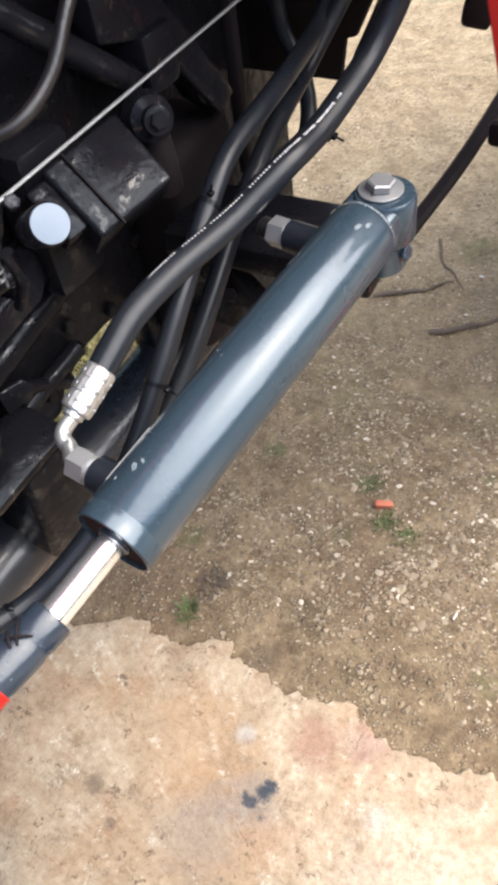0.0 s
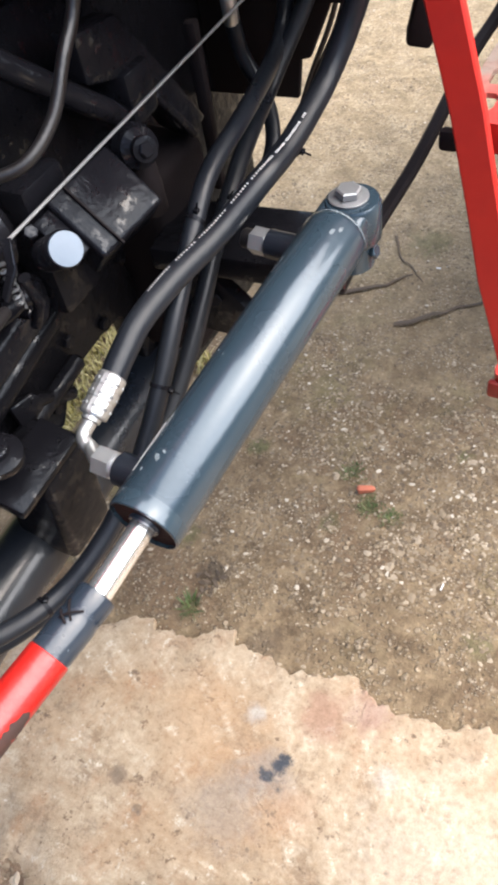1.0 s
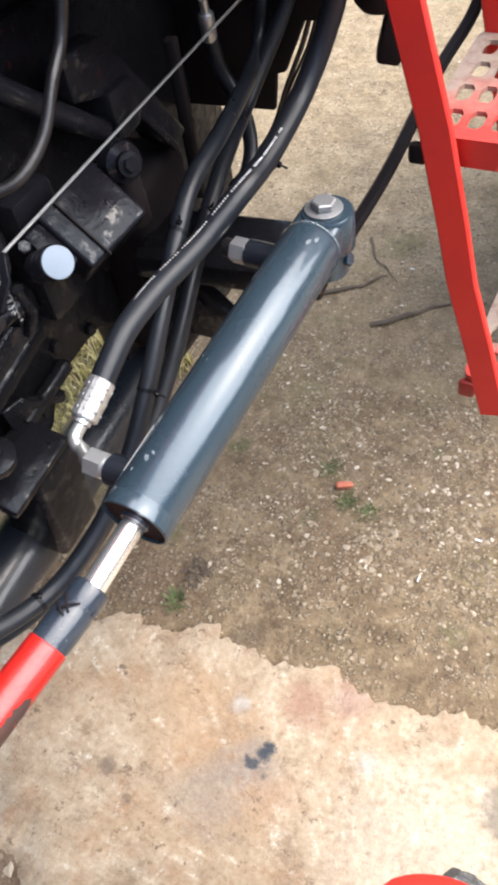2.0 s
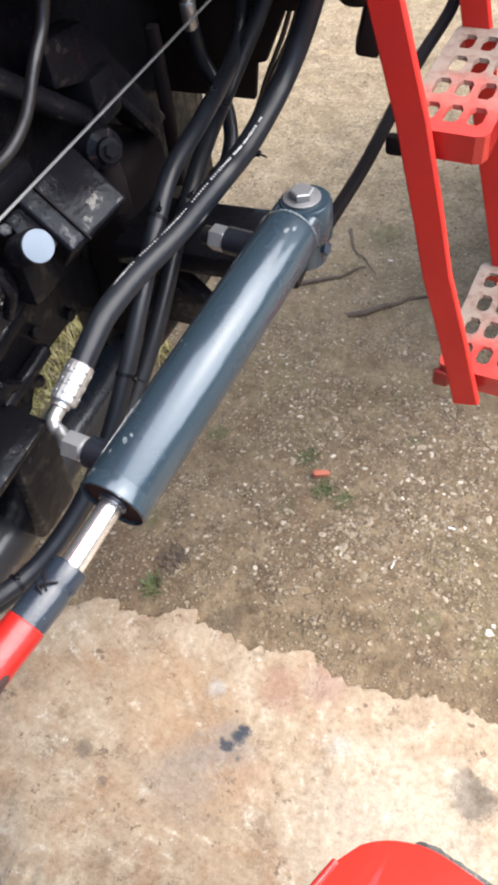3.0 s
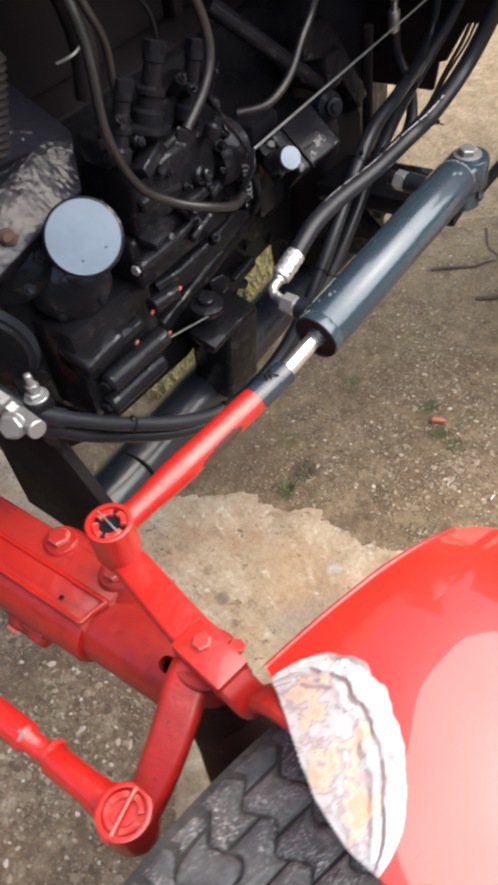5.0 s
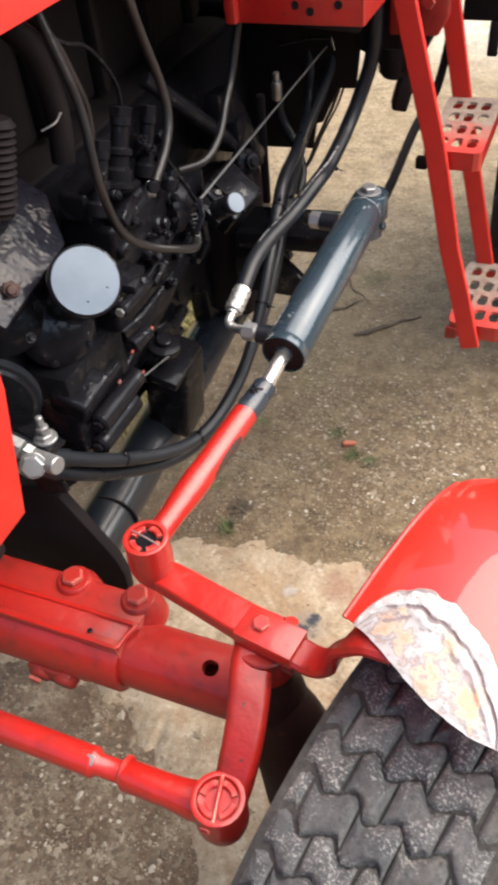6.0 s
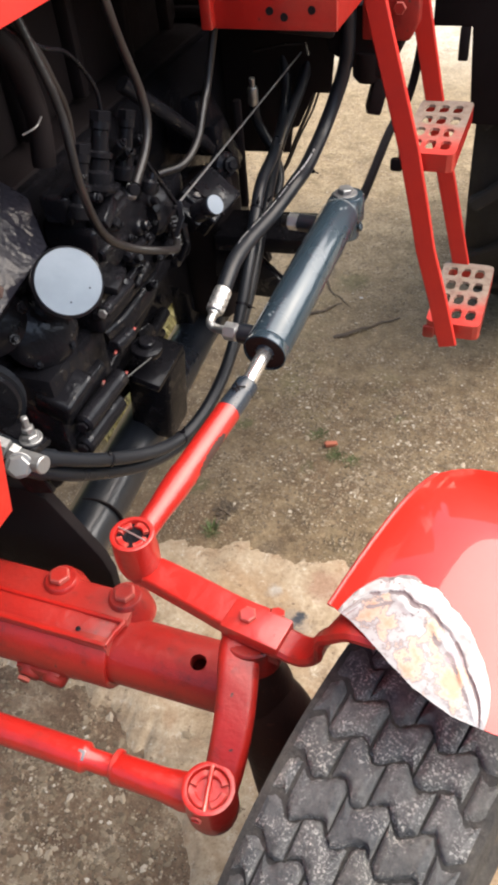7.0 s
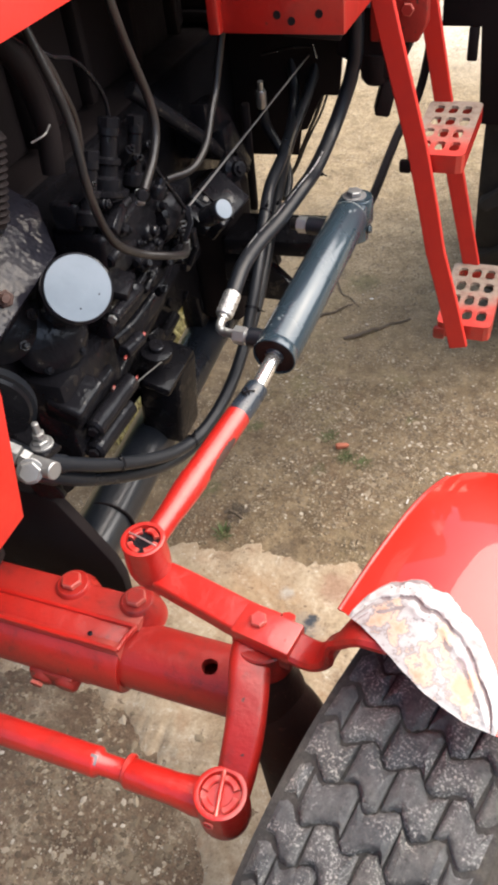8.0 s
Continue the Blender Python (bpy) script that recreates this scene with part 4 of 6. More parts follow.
def cable_tie(at, way, r, tail):
    at, way = Vector(at), Vector(way).normalized()
    s = way.orthogonal().normalized()
    u = way.cross(s)
    c = thing("cable_tie", at, "thin black cable tie strapped round the hose", "cable tie", "cable ties")
    loop = [at + (s * math.cos(a) + u * math.sin(a)) * r for a in np.linspace(0, 2 * math.pi, 19)]
    part("strap", sweep(loop, bar(0.0011, 0.0045, 0.0003), up=tuple(way)), BLACK, c)
    t = Vector(tail).normalized()
    part("head", box((0.006, 0.006, 0.005), aligned(at + t * (r + 0.002), at + t * (r + 0.01)), 0.001), BLACK, c)
    part("tail", rod(at + t * r, at + t * (r + 0.013), 0.0012, sides=6), BLACK, c)


for at, way, r, tail in (((-0.352, 0.655, 0.886), (-0.1, 1, 0.1), 0.0132, (1, 0, -0.3)), ((-0.407, 0.53, 0.864), (0.1, 1, 0.6), 0.0114, (0.3, 0, 1)),
                         ((-0.419, 0.61, 0.828), (0, 1, 0.5), 0.0114, (0.6, 0, 1)), ((-0.391, 0.385, 0.758), (0, 0.7, 0.7), 0.0114, (1, 0, -0.2)),
                         ((-0.427, 0.155, 0.637), (-0.3, -1, 0.1), 0.0118, (0.3, 0.2, 1)), ((-0.477, 0.014, 0.708), (-0.4, -1, 0.7), 0.0118, (0.3, 0, 1)), ((-0.515, -0.083, 0.798), (-0.4, -1, 1), 0.0122, (0.4, 0, 1))):
    cable_tie(at, way, r, tail)

# ---- front axle ----
AY, AZ = -0.205, 0.563


def axle_tube(x0, x1, r, hole):
    """The telescopic beam with a pin hole through its upper wall."""
    nx, na = 120, 72
    verts, faces = [], []
    for i in range(nx + 1):
        for k in range(na):
            a = 2 * math.pi * k / na
            verts.append(Vector((x0 + (x1 - x0) * i / nx, AY + r * math.cos(a), AZ + r * math.sin(a))))
    hv, hr = Vector(hole), 0.0115
    gone = set()
    for n, v in enumerate(verts):
        d = v - hv
        if d.length < hr * 0.999:
            gone.add(n)
    bm = bmesh.new()
    bv = [bm.verts.new(v) for v in verts]
    for i in range(nx):
        for k in range(na):
            q = (i * na + k, i * na + (k + 1) % na, (i + 1) * na + (k + 1) % na, (i + 1) * na + k)
            if not any(n in gone for n in q):
                bm.faces.new([bv[n] for n in q])
    bmesh.ops.delete(bm, geom=[v for v in bm.verts if not v.link_faces], context="VERTS")
    rim = [e for e in bm.edges if len(e.link_faces) == 1 and (e.verts[0].co - hv).length < hr * 3]
    for v in {v for e in rim for v in e.verts}:
        v.co = hv + (v.co - hv).normalized() * hr
    inner = bmesh.ops.extrude_edge_only(bm, edges=rim)["geom"]
    inward = Vector((0, AY - hv.y, AZ - hv.z)).normalized() * 0.02
    bmesh.ops.translate(bm, verts=[g for g in inner if isinstance(g, bmesh.types.BMVert)], vec=inward)
    bmesh.ops.recalc_face_normals(bm, faces=bm.faces[:])
    return bm


axle = thing("front_axle", (-0.75, AY, 0.45), "red painted tubular front axle beam with bolted clamp sleeve", "axle")
HOLE_A = radians(104)
beam = axle_tube(-1.30, -0.195, 0.0475, (-0.248, AY + 0.0475 * math.cos(HOLE_A), AZ + 0.0475 * math.sin(HOLE_A)))
part("beam", beam, RED_WORN, axle)
part("beam_end", lathe([(0, 0), (0.040, 0), (0.0475, 0.004), (0.0475, 0.01)], aligned((-0.192, AY, AZ), (-0.25, AY, AZ)), 40), RED_WORN, axle)
sl = lathe([(0.0476, 0), (0.055, 0), (0.057, 0.003), (0.057, 0.05), (0.0585, 0.056), (0.0585, 0.75), (0.048, 0.75)], aligned((-0.375, AY, AZ), (-1.4, AY, AZ)), 48)
part("sleeve", sl, RED_WORN, axle, "thicker red clamp sleeve")
part("clamp_pad", sweep([(-0.374, -0.218, 0.604), (-0.42, -0.218, 0.604), (-0.7, -0.218, 0.604), (-1.1, -0.218, 0.604)], bar(0.042, 0.026, 0.003)), RED_WORN, axle, "flat pitted red clamp face")
part("clamp_shelf", sweep([(-0.364, -0.170, 0.607), (-0.42, -0.170, 0.607), (-0.7, -0.170, 0.607), (-1.1, -0.170, 0.607)], bar(0.050, 0.026, 0.004)), RED_WORN, axle)
for y, x0 in ((-0.2365, -0.375), (-0.1955, -0.366)):
    line = [(x0 - 0.735 * k / 60, y + 0.0006 * noise.noise(Vector((k * 0.7, y * 90, 0))), 0.6195 + 0.0008 * noise.noise(Vector((k * 0.5, y * 50, 4)))) for k in range(61)]
    part("clamp_ridge", sweep(line, rounded(0.006, 0.009, 0.002, 2)), RED, axle, "raised ridge with chipped paint")
part("clamp_ridge", sweep([(-0.375, -0.2365, 0.6195), (-0.372, -0.216, 0.620), (-0.366, -0.1955, 0.6195)], rounded(0.006, 0.009, 0.002, 2)), RED, axle)
for bx in (-0.382, -0.487, -0.71):
    boss = lathe([(0, 0.585), (0.038, 0.585), (0.034, 0.606), (0.027, 0.616), (0.025, 0.624), (0.022, 0.627), (0, 0.627)], Matrix.Translation((bx, -0.157, 0)), 32)
    part("boss", boss, RED_WORN, axle)
    bolt("clamp_bolt", (bx, -0.157, 0.627), (0, 0, 1), 0.0155, axle, RED_WORN)
for bx in (-0.465, -0.505):
    lug = rod((bx, -0.24, 0.535), (bx, -0.270, 0.528), 0.021, 0.018, sides=24, edge=0.004)
    part("lower_lug", lug, RED_DIRTY, axle)
    if bx < -0.49:
        bolt("lug_bolt", (bx - 0.006, -0.270, 0.526), (0, -1, -0.2), 0.010, axle, RED_DIRTY)
part("lug_web", box((0.075, 0.03, 0.034), (-0.487, -0.252, 0.532), 0.006), RED_DIRTY, axle)
bolt("set_screw", (-0.425, -0.222, 0.6168), (0, 0, 1), 0.004, axle, BLACK)

# ---- steering knuckle ----
KING = Vector((-0.167, -0.217, 0.0))
STEER = Matrix.Translation(KING) @ Matrix.Rotation(radians(-4), 4, "Z") @ Matrix.Translation(-KING)
knuckle = thing("steering_knuckle", KING, "red steering knuckle with clamp plate, lever arms and black hub", "steering knuckle")
KM = pose(-0.154, -0.2190, 0.737, 0, 0, -6)
part("king_pin", lathe([(0, 0.50), (0.040, 0.50), (0.046, 0.51), (0.046, 0.60), (0.040, 0.625), (0.034, 0.646), (0.030, 0.69), (0.034, 0.702), (0.034, 0.722), (0, 0.722)],
                       Matrix.Translation((KING.x + 0.004, KING.y, 0)), 40), GREASE, knuckle, "grimy dark king-pin housing")
part("king_collar", lathe([(0.030, 0.672), (0.036, 0.672), (0.037, 0.676), (0.037, 0.7205), (0.035, 0.7228), (0, 0.7230)], Matrix.Translation((KING.x + 0.004, KING.y, 0)), 40), RED_DIRTY, knuckle)
part("clamp_plate", box((0.076, 0.044, 0.022), KM, 0.0025), RED, knuckle, "flat red clamp plate")
part("under_plate", box((0.066, 0.044, 0.020), KM @ pose(0.004, 0.004, -0.024), 0.004), RED_DIRTY, knuckle)
bolt("king_bolt", KM @ Vector((-0.013, 0.003, 0.011)), (0, 0, 1), 0.0105, knuckle, RED)
bolt("back_bolt", KM @ Vector((0.012, 0.028, -0.004)), (0.1, 0.4, 1), 0.0095, knuckle, RED)
bolt("side_bolt", KM @ Vector((0.042, 0.006, -0.040)), (1, 0.1, 0.2), 0.010, knuckle, BLACK)
arm = [(-0.150, -0.212, 0.728), (-0.190, -0.208, 0.728), (-0.235, -0.199, 0.727), (-0.290, -0.187, 0.723), (-0.318, -0.181, 0.720)]
part("rear_arm", sweep(spline(arm, 4), rounded(0.042, 0.022, 0.004, 3), scale=lambda s: 1.12 - 0.12 * s), RED, knuckle, "flat red lever arm")
part("arm_neck", rod((-0.318, -0.180, 0.715), (-0.339, -0.177, 0.715), 0.020, 0.022, sides=24), RED, knuckle)
low = [(-0.172, -0.222, 0.712), (-0.168, -0.246, 0.706), (-0.158, -0.278, 0.690), (-0.150, -0.312, 0.668), (-0.147, -0.345, 0.640), (-0.149, -0.372, 0.610)]
part("front_arm", sweep(spline(low, 6), rounded(0.048, 0.028, 0.011, 5), up=(0, 0.4, 1), scale=lambda s: 1.08 - 0.16 * s), RED_WORN, knuckle, "curved red drop arm")
stay = [(-0.130, -0.222, 0.733), (-0.100, -0.227, 0.733), (-0.080, -0.230, 0.745), (-0.064, -0.230, 0.776), (-0.050, -0.236, 0.815), (-0.03, -0.238, 0.836), (0.0, -0.240, 0.842)]
part("fender_stay", sweep(spline(stay, 6), bar(0.040, 0.013, 0.004)), RED_WORN, knuckle, "bent red fender stay")

SET_WHEEL = Matrix.Translation((0.059, -0.236, 0.382)) @ pose(0, 0, 0, 0, 0, -12.4)
WHEEL = STEER @ SET_WHEEL
hubm = SET_WHEEL @ pose(0, 0, 0, 0, -90, 0)
part("hub_carrier", lathe([(0, 0.235), (0.05, 0.235), (0.062, 0.20), (0.095, 0.165), (0.105, 0.15), (0.105, 0.13), (0.06, 0.12), (0, 0.12)], hubm, 40), GREASE, knuckle, "black greasy hub carrier")
part("spindle_casting", sweep(spline([(-0.155, -0.220, 0.60), (-0.140, -0.222, 0.54), (-0.122, -0.224, 0.45), (-0.112, -0.226, 0.36)], 5), circle(0.046, 32), up=(0, 1, 0), scale=lambda s: 0.8 + 0.55 * math.sin(math.pi * min(1, s * 1.2) * 0.5)), GREASE, knuckle, "greasy brown-black spindle casting")
bolt("hub_bolt", (-0.106, -0.300, 0.50), (-0.6, -0.6, 0.4), 0.013, knuckle, RED_DIRTY, shank=0.0)

knuckle.matrix_basis = STEER @ knuckle.matrix_basis

# ---- tie rod ----
tie = thing("tie_rod", (-0.1625, -0.382, 0.58), "red painted steering tie rod with threaded adjuster", "tie rod")
ball_joint(tie, (-0.1625, -0.382), 0.651, 0.075, 0.0312, False)
TY, TZ = -0.377, 0.613
prof = [(0, 0), (0.021, 0), (0.0225, 0.02), (0.0195, 0.045), (0.0190, 0.052), (0.0190, 0.108), (0.0180, 0.110), (0.0135, 0.114), (0.0135, 0.146), (0.0185, 0.152), (0.0188, 0.154), (0.0188, 0.158),
        (0.0185, 0.162), (0.0185, 1.1), (0, 1.1)]
part("rod", lathe(prof, aligned((-0.1765, -0.381, TZ), (-1.2, TY, TZ)), 36), RED, tie)
part("jam_nut", rod((-0.2835, TY, TZ), (-0.2915, TY, TZ), 0.0194, sides=20), RED, tie)
part("wear_spot", box((0.010, 0.012, 0.0016), pose(-0.3295, TY - 0.0078, TZ + 0.0168, 25, 0, 0), 0.0006), STEEL, tie, "bare grey worn spot")
part("weld_dot", box((0.013, 0.008, 0.003), pose(-0.4815, TY - 0.004, TZ + 0.0180, 15, 0, 10), 0.0012), STEEL, tie)

# ---- front wheel ----
front = new("front_wheel")
front.parent, front.empty_display_size = axle, 0.05
front.matrix_basis = axle.matrix_basis.inverted() @ WHEEL
front["label"] = "front tractor wheel with dusty zigzag block tread"
SPIN = WHEEL @ pose(0, 0, 0, 0, 90, 0)


def tyre_profile(r, w, rim):
    return [(rim, -w * 0.62), (rim + 0.015, -w * 0.86), (rim + (r - rim) * 0.4, -w * 1.06), (r - 0.055, -w * 1.07), (r - 0.026, -w * 1.05), (r - 0.014, -w * 1.02), (r - 0.0115, -w * 0.97), (r - 0.013, -w * 0.90), (r - 0.012, -w * 0.8),
            (r - 0.011, -w * 0.4), (r - 0.010, 0), (r - 0.011, w * 0.4), (r - 0.012, w * 0.8), (r - 0.013, w * 0.90), (r - 0.0115, w * 0.97), (r - 0.014, w * 1.02), (r - 0.026, w * 1.05), (r - 0.055, w * 1.07), (rim + (r - rim) * 0.4, w * 1.06),
            (rim + 0.015, w * 0.86), (rim, w * 0.62)]


R, W = 0.384, 0.104
part("tyre", lathe(tyre_profile(R, W, 0.21), SPIN, 96), TYRE_GROOVE, front, "rubber tyre carcass, darker than the tread blocks")


def crown(u):
    return R - 0.010 * abs(u / W) ** 2.4


def tread(rows, seed):
    """Worn blocks between parallel zigzag grooves: every other row is cut at the steep part of the zigzag, the rows between in the middle of its flat part."""
    rng = random.Random(seed)
    bm = bmesh.new()
    pitch, wide, edge = 2 * math.pi / rows, 0.0500, W - 0.004

    def zig(row, u):
        s = (u / wide + 0.32) % 1.0
        k = s / 0.60 if s < 0.60 else 1 - (s - 0.60) / 0.40
        k = k * k * (3 - 2 * k) * 0.45 + k * 0.55
        return ((0.5 - k) * 0.0190 + 0.0030 * noise.noise(Vector((u * 55, row * 3.7, seed)))) / R

    for row in range(rows):
        shift = 0.48 if row % 2 else -0.02
        cuts = sorted({-edge, edge} | {(k + shift) * wide + 0.0022 * math.sin(row * 5.1 + k * 2.7) for k in range(-4, 5) if abs((k + shift) * wide) < edge - 0.016})
        for a, b in zip(cuts, cuts[1:]):
            slit = rng.uniform(0.0009, 0.0022)
            u0, u1 = a + slit * (a > -edge), b - slit * (b < edge)
            us = np.linspace(u0, u1, max(7, int((u1 - u0) / 0.0032)))
            low, lean, gap = rng.uniform(-0.0026, 0.0), rng.uniform(-0.03, 0.03), 0.0030 + 0.0012 * rng.random()
            jag = [rng.uniform(-0.0015, 0.0015) for _ in range(2 * len(us))]
            slant = rng.uniform(-0.06, 0.04)
            loops = []
            for lift, inset in ((-0.013, -0.0042), (-0.0092, -0.0024), (-0.0058, -0.0006), (-0.0030, 0.0016), (-0.0011, 0.0044), (0.0003, 0.0092)):
                ring = []
                for end, seq in ((0, us), (1, us[::-1])):
                    for n, u in enumerate(seq):
                        uu = min(max(u, u0 + inset), u1 - inset)
                        ang = (row + end) * pitch + zig(row + end, uu) + ((1 if end == 0 else -1) * (gap + inset) + jag[n + end * len(us)]) / R
                        cut = uu + (slant * (0.5 - end) * 0.04 if abs(uu) < edge - 0.01 else 0)
                        rad = crown(cut) + lift + low + lean * (uu - (u0 + u1) / 2) + 0.0024 * noise.noise(Vector((uu * 130, ang * 48, 3))) + 0.0018 * noise.noise(Vector((uu * 40, ang * 15, 9)))
                        ring.append(bm.verts.new((rad * math.cos(ang), rad * math.sin(ang), cut)))
                loops.append(ring)
            n = len(loops[0])
            for lo, hi in zip(loops, loops[1:]):
                for k in range(n):
                    bm.faces.new((lo[k], lo[(k + 1) % n], hi[(k + 1) % n], hi[k]))
            top = loops[-1]
            for k in range(n // 2 - 1):
                bm.faces.new((top[k], top[k + 1], top[n - 2 - k], top[n - 1 - k]))
    bmesh.ops.recalc_face_normals(bm, faces=bm.faces[:])
    bm.transform(SPIN)
    return bm


part("tread", tread(52, 3), TYRE, front, "dusty grey zigzag tread blocks", 50)
part("rim", lathe([(0.0, -0.03), (0.10, -0.03), (0.17, -0.05), (0.195, -0.085), (0.222, -0.09), (0.222, -0.075), (0.19, -0.06), (0.19, 0.06), (0.222, 0.075), (0.222, 0.09), (0.195, 0.085), (0.17, 0.03), (0.0, 0.02)],
                  SPIN, 64), RED_DIRTY, front, "dull red steel rim")

# ---- front fender ----
fender = thing("front_fender", (0, 0, 0), "glossy red front fender with a stripped bare-metal front corner", "fender", m=WHEEL)
RIM = spline([(0, -0.10, 0.434), (0, -0.06, 0.447), (0, -0.022, 0.456), (0, 0.036, 0.465), (0, 0.085, 0.468), (0, 0.137, 0.466), (0, 0.19, 0.453), (0, 0.25, 0.424), (0, 0.31, 0.388), (0, 0.365, 0.34),
              (0, 0.405, 0.28), (0, 0.435, 0.20), (0, 0.455, 0.11), (0, 0.46, 0.02)], 8)
RIM_L = np.concatenate([[0], np.cumsum([(b - a).length for a, b in zip(RIM, RIM[1:])])])
HALF = 0.120


def fender_point(l, s, lift=0.0):
    """l: metres along the side profile from its front; s: -1 (inner edge) to 1 (outer edge)."""
    v, z = (float(np.interp(l, RIM_L, [p[k] for p in RIM])) for k in (1, 2))
    v2, z2 = (float(np.interp(l + 0.004, RIM_L, [p[k] for p in RIM])) for k in (1, 2))
    d = math.hypot(v2 - v, z2 - z) or 1.0
    up = 0.020 * (1 - abs(s) ** 2.2) + lift
    return WHEEL @ Vector((s * HALF * 1.0 + (0.02 if s > 0 else 0.0) * s, v - (z2 - z) / d * up, z + (v2 - v) / d * up))


def fender_front(s):
    """The uneven front rim: metres along the profile at which the sheet begins."""
    u = s * HALF
    return 0.100 + float(np.interp(u, (-0.125, -0.115, -0.085, -0.032, 0.0, 0.034, 0.069, 0.10, 0.13), (-0.012, -0.012, -0.020, -0.040, -0.050, -0.055, -0.050, -0.034, -0.02))) + 0.0002 * math.sin(s * 31)


def fender_end(s):
    """The rear rim, with rounded corners."""
    k = min(1.0, max(0.0, (abs(s) - 0.55) / 0.45))
    return float(np.interp(0.282, [p[1] for p in RIM], RIM_L)) - 0.050 * (1 - math.sqrt(1 - k * k))


def shell(lift, flip=False):
    ns, nt_ = 44, 90
    return [[(fender_front(-1 + 2 * i / ns) + (fender_end(-1 + 2 * i / ns) - fender_front(-1 + 2 * i / ns)) * k / nt_, -1 + 2 * i / ns, lift) for k in range(nt_ + 1)] for i in range(ns + 1)]


bm = bmesh.new()
top = [[bm.verts.new(fender_point(*q)) for q in row] for row in shell(0.0)]
under = [[bm.verts.new(fender_point(*q)) for q in row] for row in shell(-0.0028)]
ni, nk = len(top), len(top[0])
for i in range(ni - 1):
    for k in range(nk - 1):
        bm.faces.new((top[i][k], top[i + 1][k], top[i + 1][k + 1], top[i][k + 1]))
        bm.faces.new((under[i][k + 1], under[i + 1][k + 1], under[i + 1][k], under[i][k]))
for i in range(ni - 1):
    for k in (0, nk - 1):
        bm.faces.new((top[i][k], top[i + 1][k], under[i + 1][k], under[i][k]))
for k in range(nk - 1):
    for i in (0, ni - 1):
        bm.faces.new((top[i][k], top[i][k + 1], under[i][k + 1], under[i][k]))
bmesh.ops.recalc_face_normals(bm, faces=bm.faces[:])
part("shell", bm, FENDER_RED, fender, "", 50)
for s in (-1, 1):
    part("rolled_edge", sweep([fender_point(fender_front(s) + (fender_end(s) - fender_front(s)) * k / 60, s) for k in range(61)], circle(0.0026, 10), up=(0.3, 0.1, 1)), RED, fender)


# grey for feathered primer, and for shade and dirt painted along the creases
PATCH_DARK = painted("primer_and_crease_shade", (0.20, 0.165, 0.165), (0.32, 0.27, 0.26), 0.55, 0.0, 1.0, 0.64, (0.42, 0.36, 0.32))


def stripped_patch():
    """The bare area at the front rim: a lumpy white band of old filler, a dark seam of painted crease shade and dirt
    inside it, scraped metal below.
    """
    filler, seam, metal = bmesh.new(), bmesh.new(), bmesh.new()
    ns, nl = 150, 64
    u0, u1 = -0.107, 0.060
    rows = []
    for i in range(ns + 1):
        u = u0 + (u1 - u0) * i / ns
        sv = u / HALF
        q = (u - (u0 + u1) / 2) / ((u1 - u0) / 2)
        rag = 0.0035 * noise.noise(Vector((u * 60, 3.1, 0))) + 0.0022 * noise.noise(Vector((u * 170, 1.3, 0)))
        front, tall = fender_front(sv) - 0.0008, 0.090 * max(0.0, 1 - abs(q) ** 2.3) ** 0.62
        tall = max(0.0015, tall + rag * min(1.0, tall / 0.02))
        row = []
        for k in range(nl + 1):
            l = front + tall * k / nl
            t = tall - (l - front) + 0.0030 * noise.noise(Vector((u * 48, l * 48, 5)))
            crinkle = noise.noise(Vector((u * 150, l * 150, 1)))
            band = min(1.0, max(0.0, t / 0.004)) * min(1.0, max(0.0, (0.024 - t) / 0.0025))
            ridge = math.exp(-((t - 0.034) / 0.004) ** 2)
            lift = 0.0007 + 0.0026 * band * (1 + 0.45 * crinkle) + 0.0013 * ridge * (1 + 0.6 * crinkle) + 0.0005 * noise.noise(Vector((u * 45, l * 45, 7)))
            lift *= min(1.0, 0.1 + (l - front) / 0.008) if k < nl else 0.0
            row.append((fender_point(l, sv, max(0.0003, lift) if k < nl else -0.0006), t, u))
        rows.append(row)
    made = {}

    def vert(bm, i, k):
        key = (id(bm), i, k)
        if key not in made:
            made[key] = bm.verts.new(rows[i][k][0])
        return made[key]

    for i in range(ns):
        for k in range(nl):
            t, u = rows[i][k][1], rows[i][k][2]
            dirt = noise.noise(Vector((u * 90, t * 60, 11)))
            # dark grey paints shade and dirt into both creases; top-left rim is feathered primer
            if 0.0230 < t < 0.0275 + 0.003 * dirt and dirt > -0.32 or t < 0.006 + 0.006 * dirt and u < -0.045 or 0.037 < t < 0.040 + 0.004 * dirt and dirt > 0.05:
                bm = seam
            else:
                bm = filler if t < 0.025 else metal
            bm.faces.new((vert(bm, i, k), vert(bm, i + 1, k), vert(bm, i + 1, k + 1), vert(bm, i, k + 1)))
    return metal, filler, seam


metal, filler, seam = stripped_patch()
patch = part("bare_patch", metal, BARE, fender, "scraped bare metal with tan primer islands", 60)
part("filler_band", filler, FILLER, patch, "lumpy white band of old filler", 60)
part("crease_shade_seam", seam, PATCH_DARK, patch, "dark grey crease shade with old dirt and feathered primer", 60)


